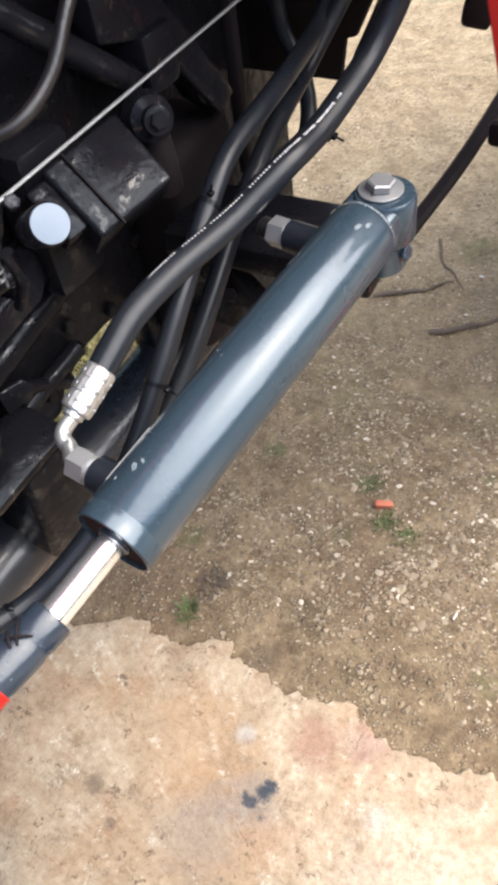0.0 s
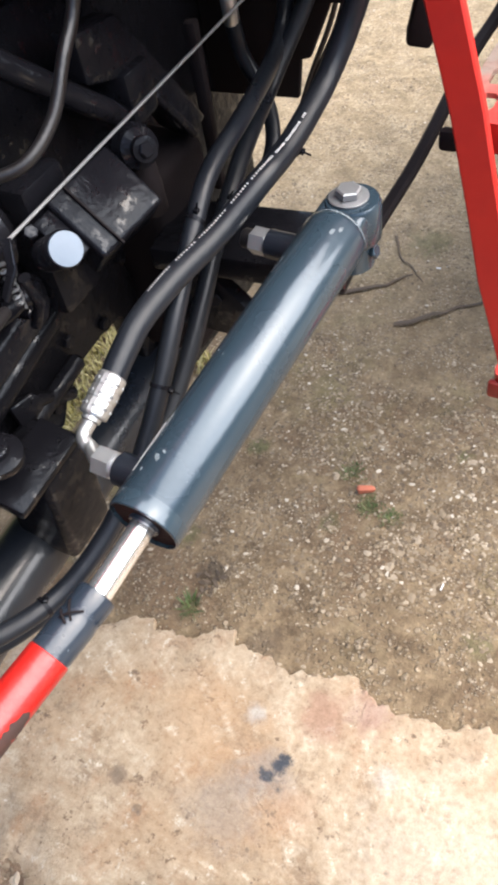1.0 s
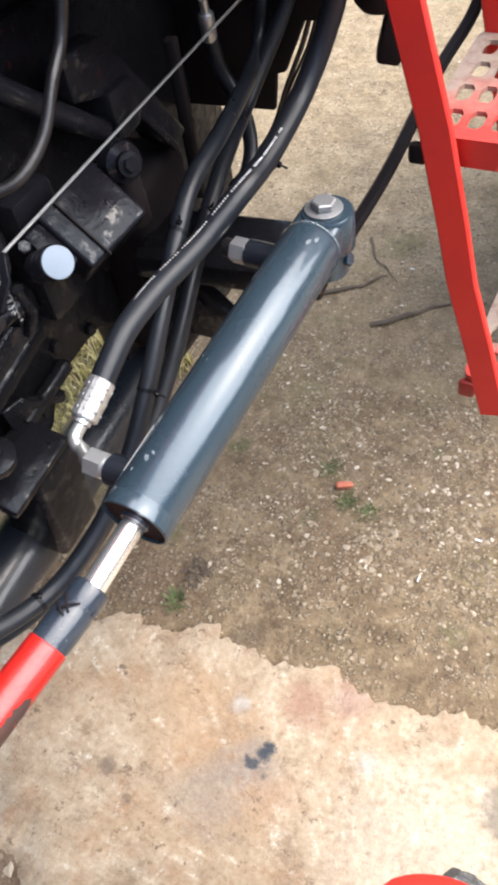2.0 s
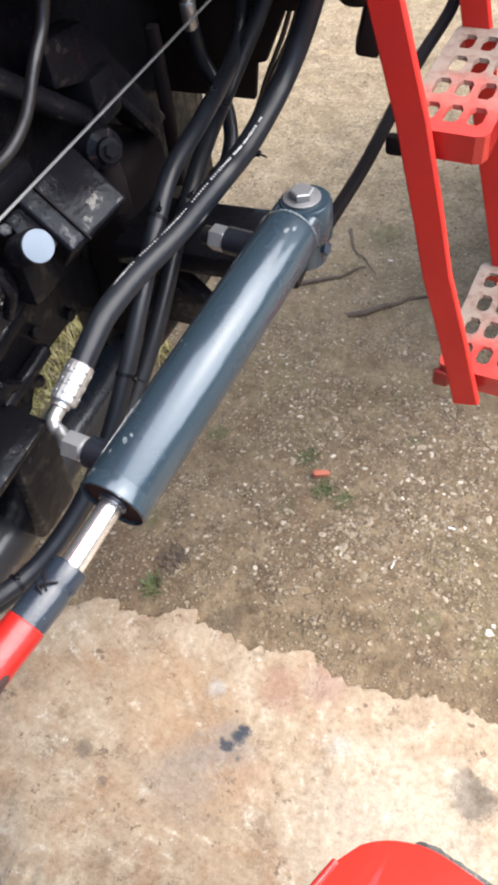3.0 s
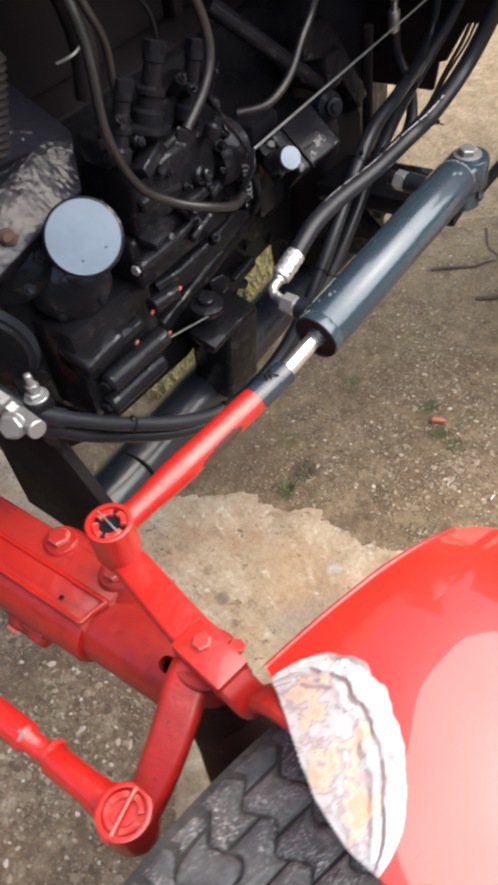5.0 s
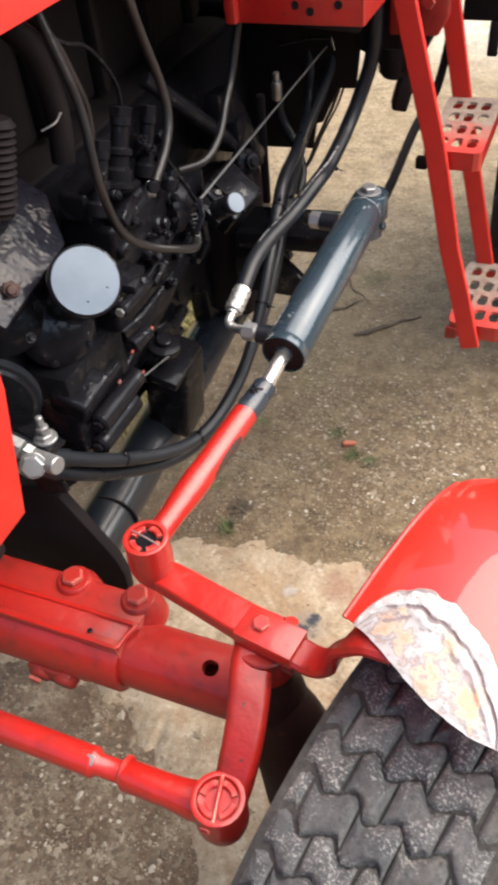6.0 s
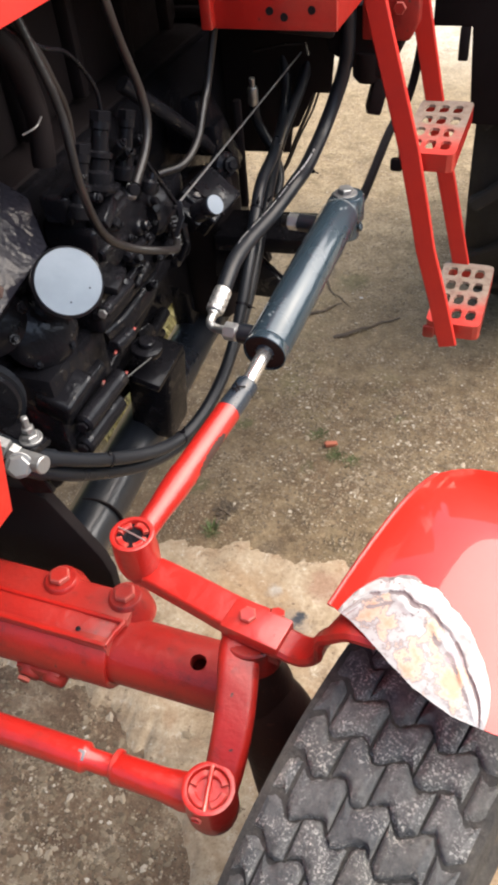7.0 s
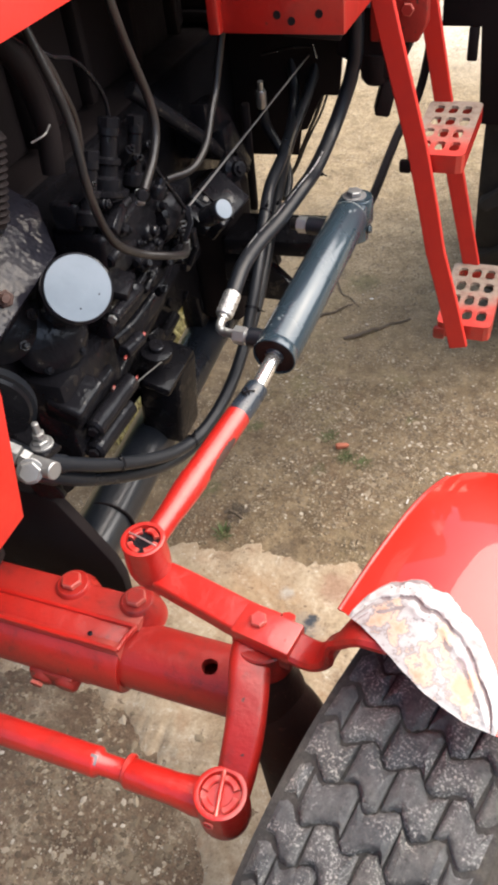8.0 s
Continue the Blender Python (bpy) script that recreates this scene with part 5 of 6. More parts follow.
# ---- cab step ----
def perforated(x0, x1, y0, y1, z, lip):
    """A pressed tread plate with three by four oblong holes and a turned-down lip."""
    bm = bmesh.new()
    nx, ny = 3, 4
    mx, my = 0.012, 0.014
    cw, ch = (x1 - x0 - 2 * mx) / nx, (y1 - y0 - 2 * my) / ny

    def cell(cx, cy, flip):
        hx, hy = cw / 2, ch / 2
        ox, oy = cw * 0.35, ch * 0.33
        outer = [(-hx, -hy), (0, -hy), (hx, -hy), (hx, 0), (hx, hy), (0, hy), (-hx, hy), (-hx, 0)]
        c = 0.55
        inner = [(-ox, -oy * c), (-ox * c, -oy), (ox * c, -oy), (ox, -oy * c), (ox, oy * c), (ox * c, oy), (-ox * c, oy), (-ox, oy * c)]
        inner = [(-ox * c, -oy), (ox * c, -oy), (ox, -oy * c), (ox, oy * c), (ox * c, oy), (-ox * c, oy), (-ox, oy * c), (-ox, -oy * c)]
        shift = flip * cw * 0.06
        ot = [bm.verts.new((cx + a, cy + b, z)) for a, b in outer]
        it = [bm.verts.new((cx + a + shift, cy + b, z - 0.0004)) for a, b in inner]
        ib = [bm.verts.new((cx + a * 0.96 + shift, cy + b * 0.96, z - 0.006)) for a, b in inner]
        # corner, edge, edge, corner ... each outer point meets one or two inner points
        pairs = [(0, 7, 0), (1, 0, 1), (2, 1, 2), (3, 2, 3), (4, 3, 4), (5, 4, 5), (6, 5, 6), (7, 6, 7)]
        for o, a, b in pairs:
            bm.faces.new((ot[o], it[b], it[a]))
            bm.faces.new((ot[o], ot[(o + 1) % 8], it[b]))
        for k in range(8):
            bm.faces.new((it[k], it[(k + 1) % 8], ib[(k + 1) % 8], ib[k]))

    for i in range(nx):
        for j in range(ny):
            cell(x0 + mx + cw * (i + 0.5), y0 + my + ch * (j + 0.5), -1 if j % 2 else 1)
    bmesh.ops.remove_doubles(bm, verts=bm.verts[:], dist=1e-5)
    bmesh.ops.recalc_face_normals(bm, faces=bm.faces[:])
    rim = bmesh.new()
    outline = [(x0 + 0.014, y0), (x1 - 0.014, y0), (x1 - 0.004, y0 + 0.004), (x1, y0 + 0.014), (x1, y1 - 0.014), (x1 - 0.004, y1 - 0.004), (x1 - 0.014, y1),
               (x0 + 0.014, y1), (x0 + 0.004, y1 - 0.004), (x0, y1 - 0.014), (x0, y0 + 0.014), (x0 + 0.004, y0 + 0.004)]
    # flat border between the cells and the rounded outline
    ring = [bm.verts.new((x, y, z)) for x, y in outline]
    inner = [bm.verts.new(p) for p in ((x1 - mx, y0 + my, z), (x1 - mx, y1 - my, z), (x0 + mx, y1 - my, z), (x0 + mx, y0 + my, z))]
    for c in range(4):
        a, b, d = (1 + 3 * c) % 12, (2 + 3 * c) % 12, (3 + 3 * c) % 12
        bm.faces.new((inner[c], ring[a], ring[b], ring[d]))
        bm.faces.new((inner[c], ring[d], ring[(d + 1) % 12], inner[(c + 1) % 4]))
    bmesh.ops.recalc_face_normals(bm, faces=bm.faces[:])
    n = len(outline)
    for k in range(n):
        (ax, ay), (bx, by) = outline[k], outline[(k + 1) % n]
        q = [rim.verts.new(p) for p in ((ax, ay, z - 0.0008), (bx, by, z - 0.0008), (bx, by, z - lip), (ax, ay, z - lip))]
        rim.faces.new(q)
        cx, cy = (x0 + x1) / 2, (y0 + y1) / 2
        q2 = [rim.verts.new((cx + (p.co.x - cx) * 0.95, cy + (p.co.y - cy) * 0.975, p.co.z)) for p in q]
        rim.faces.new(q2[::-1])
        rim.faces.new((q[3], q[2], q2[2], q2[3]))
    return bm, rim


def dusty_red():
    """Red paint with pale dried mud rubbed over the treads."""
    m, nt, b = material("muddy_red_paint", 0.5)
    v = object_vec(nt)
    # trodden towards the rear edge of each tread, where most of the mud sticks
    apart = nt.nodes.new("ShaderNodeSeparateXYZ")
    nt.links.new(v, apart.inputs[0])
    add = nt.nodes.new("ShaderNodeMath")
    add.operation = "MULTIPLY_ADD"
    nt.links.new(noise_tex(nt, 9, 7, 0.65, v), add.inputs[0])
    add.inputs[1].default_value = 0.32
    nt.links.new(apart.outputs[1], add.inputs[2])
    dust = mixed(nt, stepped(nt, noise_tex(nt, 60, 6, 0.7, v), 0.42, 0.66), (0.27, 0.215, 0.175), (0.20, 0.13, 0.105))
    nt.links.new(mixed(nt, stepped(nt, add.outputs[0], 0.19, 0.33), (0.45, 0.035, 0.027), dust), b.inputs["Base Color"])
    bump(nt, b, noise_tex(nt, 120, 4, 0.6, v), 0.4, 0.001)
    return m


MUDDY = dusty_red()
step = thing("cab_step", (-0.15, 0.72, 0.48), "red steel cab step ladder with two perforated treads", "step ladder")
for y, pts in ((0.715, [(-0.315, 1.42), (-0.229, 1.105), (-0.174, 0.915), (-0.145, 0.79), (-0.128, 0.71), (-0.098, 0.61), (-0.064, 0.487)]), (0.985, [(-0.315, 1.42), (-0.224, 1.12), (-0.178, 0.917), (-0.138, 0.748), (-0.072, 0.487)])):
    part("side_rail", sweep([(x, y, z) for x, z in pts], bar(0.012, 0.037, 0.002), up=(1, 0, 0.25)), HOOD_RED, step, "bent red flat-bar rail")
for place in ((-0.198, -0.092, 0.730, 0.985, 0.897, 0.034), (-0.118, -0.004, 0.735, 0.985, 0.527, 0.034)):
    plate_bm, rim_bm = perforated(*place)
    tr = part("tread", plate_bm, MUDDY, step, "perforated red tread rubbed with pale mud")
    part("lip", rim_bm, RED, tr, "turned-down red lip")
part("tread_end", box((0.024, 0.014, 0.026), (-0.198, 0.735, 0.870), 0.006), BLACK_DULL, step, "black rubber tread end")
part("tread_end", box((0.026, 0.014, 0.030), (-0.110, 0.738, 0.500), 0.006), RED_DIRTY, step)

# ---- red box and brackets ahead of the cab ----
rbox = thing("battery_box", (-0.35, 0.6, 1.167), "red steel battery box with bolt holes below the cab", "battery box")
bm = box((0.204, 0.26, 0.22), (-0.352, 0.632, 1.279), 0.004)
part("case", bm, RED, rbox)
part("side_flange", box((0.018, 0.02, 0.20), (-0.447, 0.494, 1.272), 0.003), RED, rbox)
# bolt holes are flat dark discs, their inner shade put into the colour
for hx, hz in ((-0.352, 1.196), (-0.330, 1.188), (-0.288, 1.198)):
    part("hole", lathe([(0.0062, -0.001), (0.0058, 0.0008), (0.0048, 0.0006), (0, 0.0005)], aligned((hx, 0.5015, hz), (hx, 0.40, hz)), 16), BLACK_DULL, rbox, "flat dark disc for the shade in a bolt hole")
brk = thing("cab_bracket", (-0.26, 0.80, 1.05), "red cab mounting bracket behind the step rail", "bracket")
part("plate", extruded([(-0.05, -0.05), (0.035, -0.05), (0.05, -0.02), (0.05, 0.09), (-0.05, 0.09)], 0.03, pose(-0.232, 0.80, 1.12, 90, 0, 0), 0.005), RED_DIRTY, brk)
bolt("bolt", (-0.215, 0.784, 1.125), (0, -1, 0), 0.011, brk, RED_DIRTY)
mount = thing("rubber_mount", (-0.27, 0.82, 0.98), "black cab mount hanging below the red bracket", "cab mount")
part("cushion", lathe([(0, 0.990), (0.022, 0.990), (0.030, 1.0), (0.032, 1.045), (0, 1.05)], Matrix.Translation((-0.275, 0.82, 0)), 28), BLACK_DULL, mount)
part("stud", box((0.030, 0.034, 0.07), pose(-0.258, 0.82, 0.965, 8, 12, 20), 0.006), BLACK_DULL, mount)
part("casting", extruded([(-0.09, 0.10), (-0.085, 0.02), (-0.04, -0.005), (-0.03, -0.03), (0.025, -0.02), (0.05, 0.03), (0.055, 0.10)], 0.07, pose(-0.262, 0.83, 1.025, 90, 0, 0), 0.006), BLACK_DULL, mount)

# ---- dark rod running back below the cylinder ----
link = thing("drag_link", (-0.30, 1.15, 0.75), "black steering link rod passing behind the cylinder", "link rod")
part("rod", sweep(spline([(-0.317, 0.80, 0.679), (-0.305, 0.95, 0.705), (-0.298, 1.15, 0.752), (-0.277, 1.28, 0.80), (-0.262, 1.32, 0.92), (-0.26, 1.33, 1.05)], 8), bar(0.019, 0.016, 0.004), up=(0, -0.5, 1)), BLACK_DULL, link)

# ---- engine and its neighbours ----
engine = thing("engine_block", (-0.80, 0.45, 0.62), "black painted diesel engine block with bolted covers", "engine")
part("crankcase", box((0.40, 0.90, 0.34), (-0.815, 0.46, 0.90), 0.02), BLACK_DULL, engine)
part("cylinder_head", box((0.34, 0.84, 0.26), (-0.84, 0.44, 1.20), 0.015), BLACK_DULL, engine)
side = extruded([(-0.03, 0.74), (0.02, 0.66), (0.16, 0.60), (0.30, 0.585), (0.405, 0.585), (0.425, 0.612), (0.452, 0.628), (0.478, 0.640), (0.520, 0.643), (0.560, 0.640), (0.585, 0.615), (0.60, 0.42), (0.98, 0.42), (0.98, 1.06), (-0.03, 1.06)],
                0.045, Matrix.Translation((-0.622, 0, 0)) @ Matrix(((0, 0, 1, 0), (1, 0, 0, 0), (0, 1, 0, 0), (0, 0, 0, 1))), 0.006)
part("side_casting", side, BLACK, engine, "ribbed black side casting")
part("sump", box((0.30, 0.36, 0.14), (-0.80, 0.22, 0.69), 0.03), BLACK_DULL, engine)
part("sump_skirt", extruded([(-0.02, 0.72), (-0.015, 0.60), (0.05, 0.572), (0.28, 0.560), (0.345, 0.575), (0.35, 0.66), (0.33, 0.74)], 0.05, Matrix.Translation((-0.640, 0, 0)) @ Matrix(((0, 0, 1, 0), (1, 0, 0, 0), (0, 1, 0, 0), (0, 0, 0, 1))), 0.008), BLACK_DULL, engine, "dark lower crankcase skirt")
part("long_rib", sweep([(-0.560, 0.190, 0.800), (-0.545, 0.225, 0.808), (-0.540, 0.30, 0.818), (-0.545, 0.385, 0.828), (-0.565, 0.41, 0.826)], rounded(0.046, 0.040, 0.010, 4)), BLACK, engine, "long rounded black casting rib")
for y, z, r in ((0.05, 0.72, 0.009), (0.16, 0.64, 0.009), (0.28, 0.62, 0.009), (0.40, 0.625, 0.009), (0.46, 0.69, 0.010), (0.53, 0.66, 0.010), (0.44, 0.75, 0.008), (0.52, 0.80, 0.010), (0.36, 0.74, 0.009), (0.60, 0.72, 0.010), (0.70, 0.84, 0.010)):
    bolt("casting_bolt", (-0.598, y, z), (1, 0, 0), r, engine, BLACK)
for y0, z0, y1, z1, r in ((0.20, 0.70, 0.47, 0.76, 0.019), (0.26, 0.64, 0.46, 0.665, 0.012), (0.30, 0.80, 0.52, 0.84, 0.013), (0.34, 0.70, 0.43, 0.63, 0.010)):
    part("casting_rib", rod((-0.585, y0, z0), (-0.588, y1, z1), r, sides=20, edge=0.005), BLACK, engine)
part("rib_tongue", extruded([(-0.020, -0.014), (0.012, -0.014), (0.022, 0.0), (0.012, 0.014), (-0.020, 0.014)], 0.012, pose(-0.572, 0.345, 0.695, 70, 0, 75), 0.003), BLACK, engine)
for k in range(5):
    part("head_rib", box((0.03, 0.02, 0.22), (-0.662, 0.10 + 0.17 * k, 1.19), 0.006), BLACK_DULL, engine)


def capped(name, at, way, r, length, label, category, body_r=None):
    """A round canister or pipe stub closed by a flat pale cap."""
    at, way = Vector(at), Vector(way).normalized()
    br = body_r or r * 1.02
    t = thing(name, at - way * length, label, category)
    part("body", lathe([(0, 0), (br, 0), (br, length * 0.50), (br * 0.88, length * 0.55), (br * 0.88, length * 0.68), (br * 1.06, length * 0.73), (br * 1.06, length - 0.006), (r * 0.98, length - 0.003), (0, length - 0.003)],
                       aligned(at - way * length, at), 40), BLACK, t)
    part("cap", lathe([(r * 0.97, -0.004), (r, -0.003), (r, -0.0012), (r * 0.985, 0), (0, 0.0004)], aligned(at, at + way), 48), CAP_GREY, t, "flat pale grey cap")
    return t


big = capped("oil_filter", (-0.468, 0.021, 1.019), (0.62, -0.52, 0.58), 0.0425, 0.085, "black canister with a flat pale grey round cap", "filter")
for px, py in ((0.62, 0.45), (-0.2, 0.7)):
    m = aligned((-0.468, 0.021, 1.019), (0.152, -0.499, 1.599))
    part("cap_pit", lathe([(0, 0.0006), (0.0011, 0.0006), (0.0013, 0.0)], m @ pose(0.0445 * px * 0.8, -0.0445 * py * 0.8, 0), 8), BLACK, big)
capped("filler_neck", (-0.398, 0.336, 0.971), (0.80, -0.30, 0.52), 0.0150, 0.050, "black pipe stub with a pale grey round cap", "filler cap", 0.0158)

neck = thing("filler_bracket", (-0.47, 0.36, 0.92), "black cast bracket carrying the capped pipe stub", "bracket")
BM = pose(-0.475, 0.468, 0.905, 10, 40, -4)
part("casting", box((0.078, 0.092, 0.050), BM, 0.005, 3), BLACK, neck)
part("step_edge", box((0.055, 0.026, 0.030), BM @ pose(-0.006, -0.056, 0.004), 0.004), BLACK, neck)
part("seam", box((0.080, 0.0025, 0.004), BM @ pose(0.002, -0.022, 0.0275), 0.0006), BLACK_DULL, neck)
bolt("bolt", BM @ Vector((0.030, 0.030, -0.026)), (1, -0.1, -0.2), 0.0085, neck, BLACK)
bolt("bolt", (-0.425, 0.330, 0.985), (0.5, -0.3, 0.8), 0.0065, neck, BLACK)
part("foot", box((0.05, 0.07, 0.16), (-0.545, 0.45, 0.87), 0.01), BLACK, neck)

plate = thing("cover_plate", (-0.62, 0.06, 1.0), "black glossy creased cover over the engine front", "cover")
bm = extruded([(-0.11, -0.13), (0.07, -0.13), (0.075, 0.03), (0.02, 0.085), (-0.11, 0.085)], 0.05, pose(-0.618, 0.062, 1.035, 14, 36, 10), 0.003)
part("cover", bm, FOIL, plate)
part("lower_ear", extruded([(0, 0), (0.05, -0.01), (0.055, 0.05), (0.0, 0.045)], 0.012, pose(-0.535, 0.055, 0.955, 80, 0, 70), 0.002), BLACK, plate)

# injection pump, a crowded casting with unions and small screws
pump = thing("injection_pump", (-0.52, 0.20, 0.90), "black injection pump crowded with fuel unions and levers", "injection pump")
part("pump_body", box((0.085, 0.17, 0.09), pose(-0.535, 0.215, 0.985, 0, 8, 0), 0.010, 3), BLACK, pump)
part("pump_foot", box((0.10, 0.20, 0.08), (-0.555, 0.22, 0.895), 0.010, 3), BLACK, pump)
part("upper_gallery", box((0.045, 0.19, 0.045), (-0.535, 0.215, 1.055), 0.008, 3), BLACK, pump)
part("governor", lathe([(0, 0), (0.040, 0), (0.046, 0.01), (0.046, 0.05), (0.030, 0.066), (0, 0.066)], aligned((-0.520, 0.30, 0.955), (-0.515, 0.40, 0.955)), 32), BLACK, pump)
for k, (y, top, r) in enumerate(((0.222, 1.138, 0.0135), (0.292, 1.112, 0.0115), (0.160, 1.120, 0.0115))):
    foot, tip = Vector((-0.505, y - 0.030, top - 0.075)), Vector((-0.500, y, top))
    un = lathe([(0, 0), (r * 1.45, 0), (r * 1.5, 0.003), (r * 1.5, 0.016), (r * 1.1, 0.020), (r * 1.1, 0.034), (r * 1.35, 0.036), (r * 1.35, 0.042), (r * 0.9, 0.045), (r * 0.9, 0.070), (r * 1.05, 0.072), (r * 1.05, 0.082), (r * 0.5, 0.086), (0, 0.086)], aligned(foot, tip), 18)
    part("delivery_union", un, BLACK, pump)
    part("union_hexagon", hexagon(tip, tip + (tip - foot).normalized() * 0.014, r * 1.15), BLACK, pump)
part("banjo_union", lathe([(0, 0), (0.010, 0), (0.012, 0.004), (0.012, 0.016), (0.008, 0.020), (0.008, 0.030), (0, 0.030)], aligned((-0.470, 0.262, 1.018), (-0.462, 0.285, 1.055)), 12), BLACK, pump)
part("union_tip", hexagon((-0.462, 0.205, 1.060), (-0.455, 0.190, 1.048), 0.0065), STEEL, pump, "small grey union nut")
part("top_flange", lathe([(0, 0), (0.030, 0), (0.033, 0.003), (0.033, 0.008), (0, 0.009)], aligned((-0.505, 0.185, 1.060), (-0.500, 0.205, 1.12)), 28), BLACK, pump)
rng = random.Random(11)
for y, z in ((0.248, 1.098), (0.263, 1.078), (0.137, 1.10), (0.158, 1.062), (0.305, 1.040), (0.306, 1.08), (0.317, 1.0), (0.264, 1.018), (0.193, 1.004),
             (0.264, 0.944), (0.334, 0.910), (0.298, 0.89), (0.346, 0.865), (0.231, 0.91), (0.265, 0.862), (0.30, 0.95), (0.225, 0.965)):
    r = rng.uniform(0.0042, 0.0080)
    at, way = Vector((-0.488, y, z)), Vector((1, rng.uniform(-0.8, 0.5), rng.uniform(-0.1, 1.1))).normalized()
    bolt("pump_screw", at, way, r, pump, BLACK, shank=rng.uniform(0.002, 0.008))
    part("screw_seat", rod(at - way * rng.uniform(0.02, 0.04), at, r * rng.uniform(1.1, 1.5), sides=14), BLACK, pump)
part("fuel_banjo", lathe([(0, -0.006), (0.007, -0.006), (0.0085, -0.004), (0.0085, 0.004), (0.007, 0.006), (0, 0.006)], aligned((-0.454, 0.196, 1.058), (-0.36, 0.12, 1.09)), 20), BLACK, pump)
part("lever", sweep([(-0.480, 0.285, 1.06), (-0.468, 0.300, 1.02), (-0.459, 0.323, 0.972)], bar(0.011, 0.004, 0.001)), BLACK, pump)
part("lever", sweep([(-0.455, 0.30, 0.93), (-0.448, 0.315, 0.955), (-0.456, 0.327, 0.975)], bar(0.010, 0.004, 0.001)), BLACK, pump)
part("lever", sweep([(-0.47, 0.33, 0.87), (-0.455, 0.332, 0.90), (-0.452, 0.326, 0.935)], circle(0.006, 10)), BLACK, pump)
part("spring", tube([(-0.462 + 0.005 * math.cos(q * 1.9), 0.318 + 0.005 * math.sin(q * 1.9), 0.905 + 0.0022 * q) for q in range(24)], 0.0013, sides=6, steps=3), STEEL, pump)


def pipe(points, r, label, mat=BLACK, name="fuel_pipe"):
    t = thing(name, points[0], label, "pipe", "fuel pipes")
    part("pipe", tube(points, r, sides=12), mat, t)
    return t


pipe([(-0.53, 0.095, 1.40), (-0.495, 0.098, 1.280), (-0.475, 0.100, 1.200), (-0.463, 0.088, 1.109), (-0.465, 0.118, 1.032), (-0.452, 0.156, 0.992), (-0.432, 0.20, 0.965), (-0.43, 0.245, 0.942), (-0.45, 0.29, 0.925)], 0.0058, "black flexible fuel hose arching over the pump", FUEL_HOSE)
pipe([(-0.54, 0.075, 1.36), (-0.50, 0.108, 1.275), (-0.495, 0.130, 1.22), (-0.500, 0.150, 1.175), (-0.508, 0.155, 1.12)], 0.0048, "black flexible fuel hose beside the pump", FUEL_HOSE)
pipe([(-0.52, 0.085, 1.30), (-0.50, 0.125, 1.262), (-0.50, 0.175, 1.240), (-0.50, 0.210, 1.205), (-0.50, 0.229, 1.170), (-0.505, 0.232, 1.12)], 0.0030, "thin black steel fuel pipe bent over the pump", BLACK)
pipe([(-0.47, 0.21, 1.38), (-0.46, 0.224, 1.279), (-0.46, 0.242, 1.230), (-0.458, 0.266, 1.167), (-0.454, 0.266, 1.125), (-0.452, 0.243, 1.092), (-0.454, 0.205, 1.062)], 0.0062, "black fuel hose dropping into the pump", FUEL_HOSE)
pipe([(-0.45, 0.53, 1.18), (-0.46, 0.50, 1.096), (-0.46, 0.466, 1.062), (-0.46, 0.430, 1.026), (-0.47, 0.39, 1.005), (-0.50, 0.36, 1.0)], 0.0060, "black rubber pipe looping behind the pump", FUEL_HOSE)
pipe([(-0.60, 0.12, 1.30), (-0.565, 0.15, 1.25), (-0.56, 0.17, 1.17), (-0.56, 0.16, 1.10)], 0.016, "dull black breather pipe on the engine side", BLACK_DULL, "breather_pipe")
pipe([(-0.552, 0.120, 1.158), (-0.540, 0.135, 1.163), (-0.545, 0.158, 1.166)], 0.0014, "short pale wire clip on the breather pipe", STEEL, "wire_clip")
pipe([(-0.56, 0.40, 1.12), (-0.52, 0.46, 1.05), (-0.50, 0.52, 0.99), (-0.50, 0.56, 0.955)], 0.013, "black cross tube between engine and gearbox", BLACK, "cross_tube")

ribbed = thing("ribbed_hose", (-0.53, 0.004, 1.12), "short black ribbed air hose at the engine front", "hose")
part("hose", lathe([(0, 0), (0.020, 0)] + [(0.020 + 0.0045 * (k % 2), 0.004 + 0.0042 * k) for k in range(24)] + [(0.018, 0.108), (0, 0.108)], aligned((-0.545, -0.010, 1.115), (-0.530, 0.018, 1.225)), 24), BLACK_DULL, ribbed)

throttle = thing("throttle_rod", (-0.459, 0.323, 0.972), "thin pale steel throttle cable running to the pump lever", "cable")
part("wire", rod((-0.457, 0.318, 0.9705), (-0.428, 0.93, 1.012), 0.0017, sides=8), STEEL, throttle)
part("clevis", box((0.007, 0.012, 0.007), (-0.458, 0.318, 0.971), 0.002), BLACK, throttle)

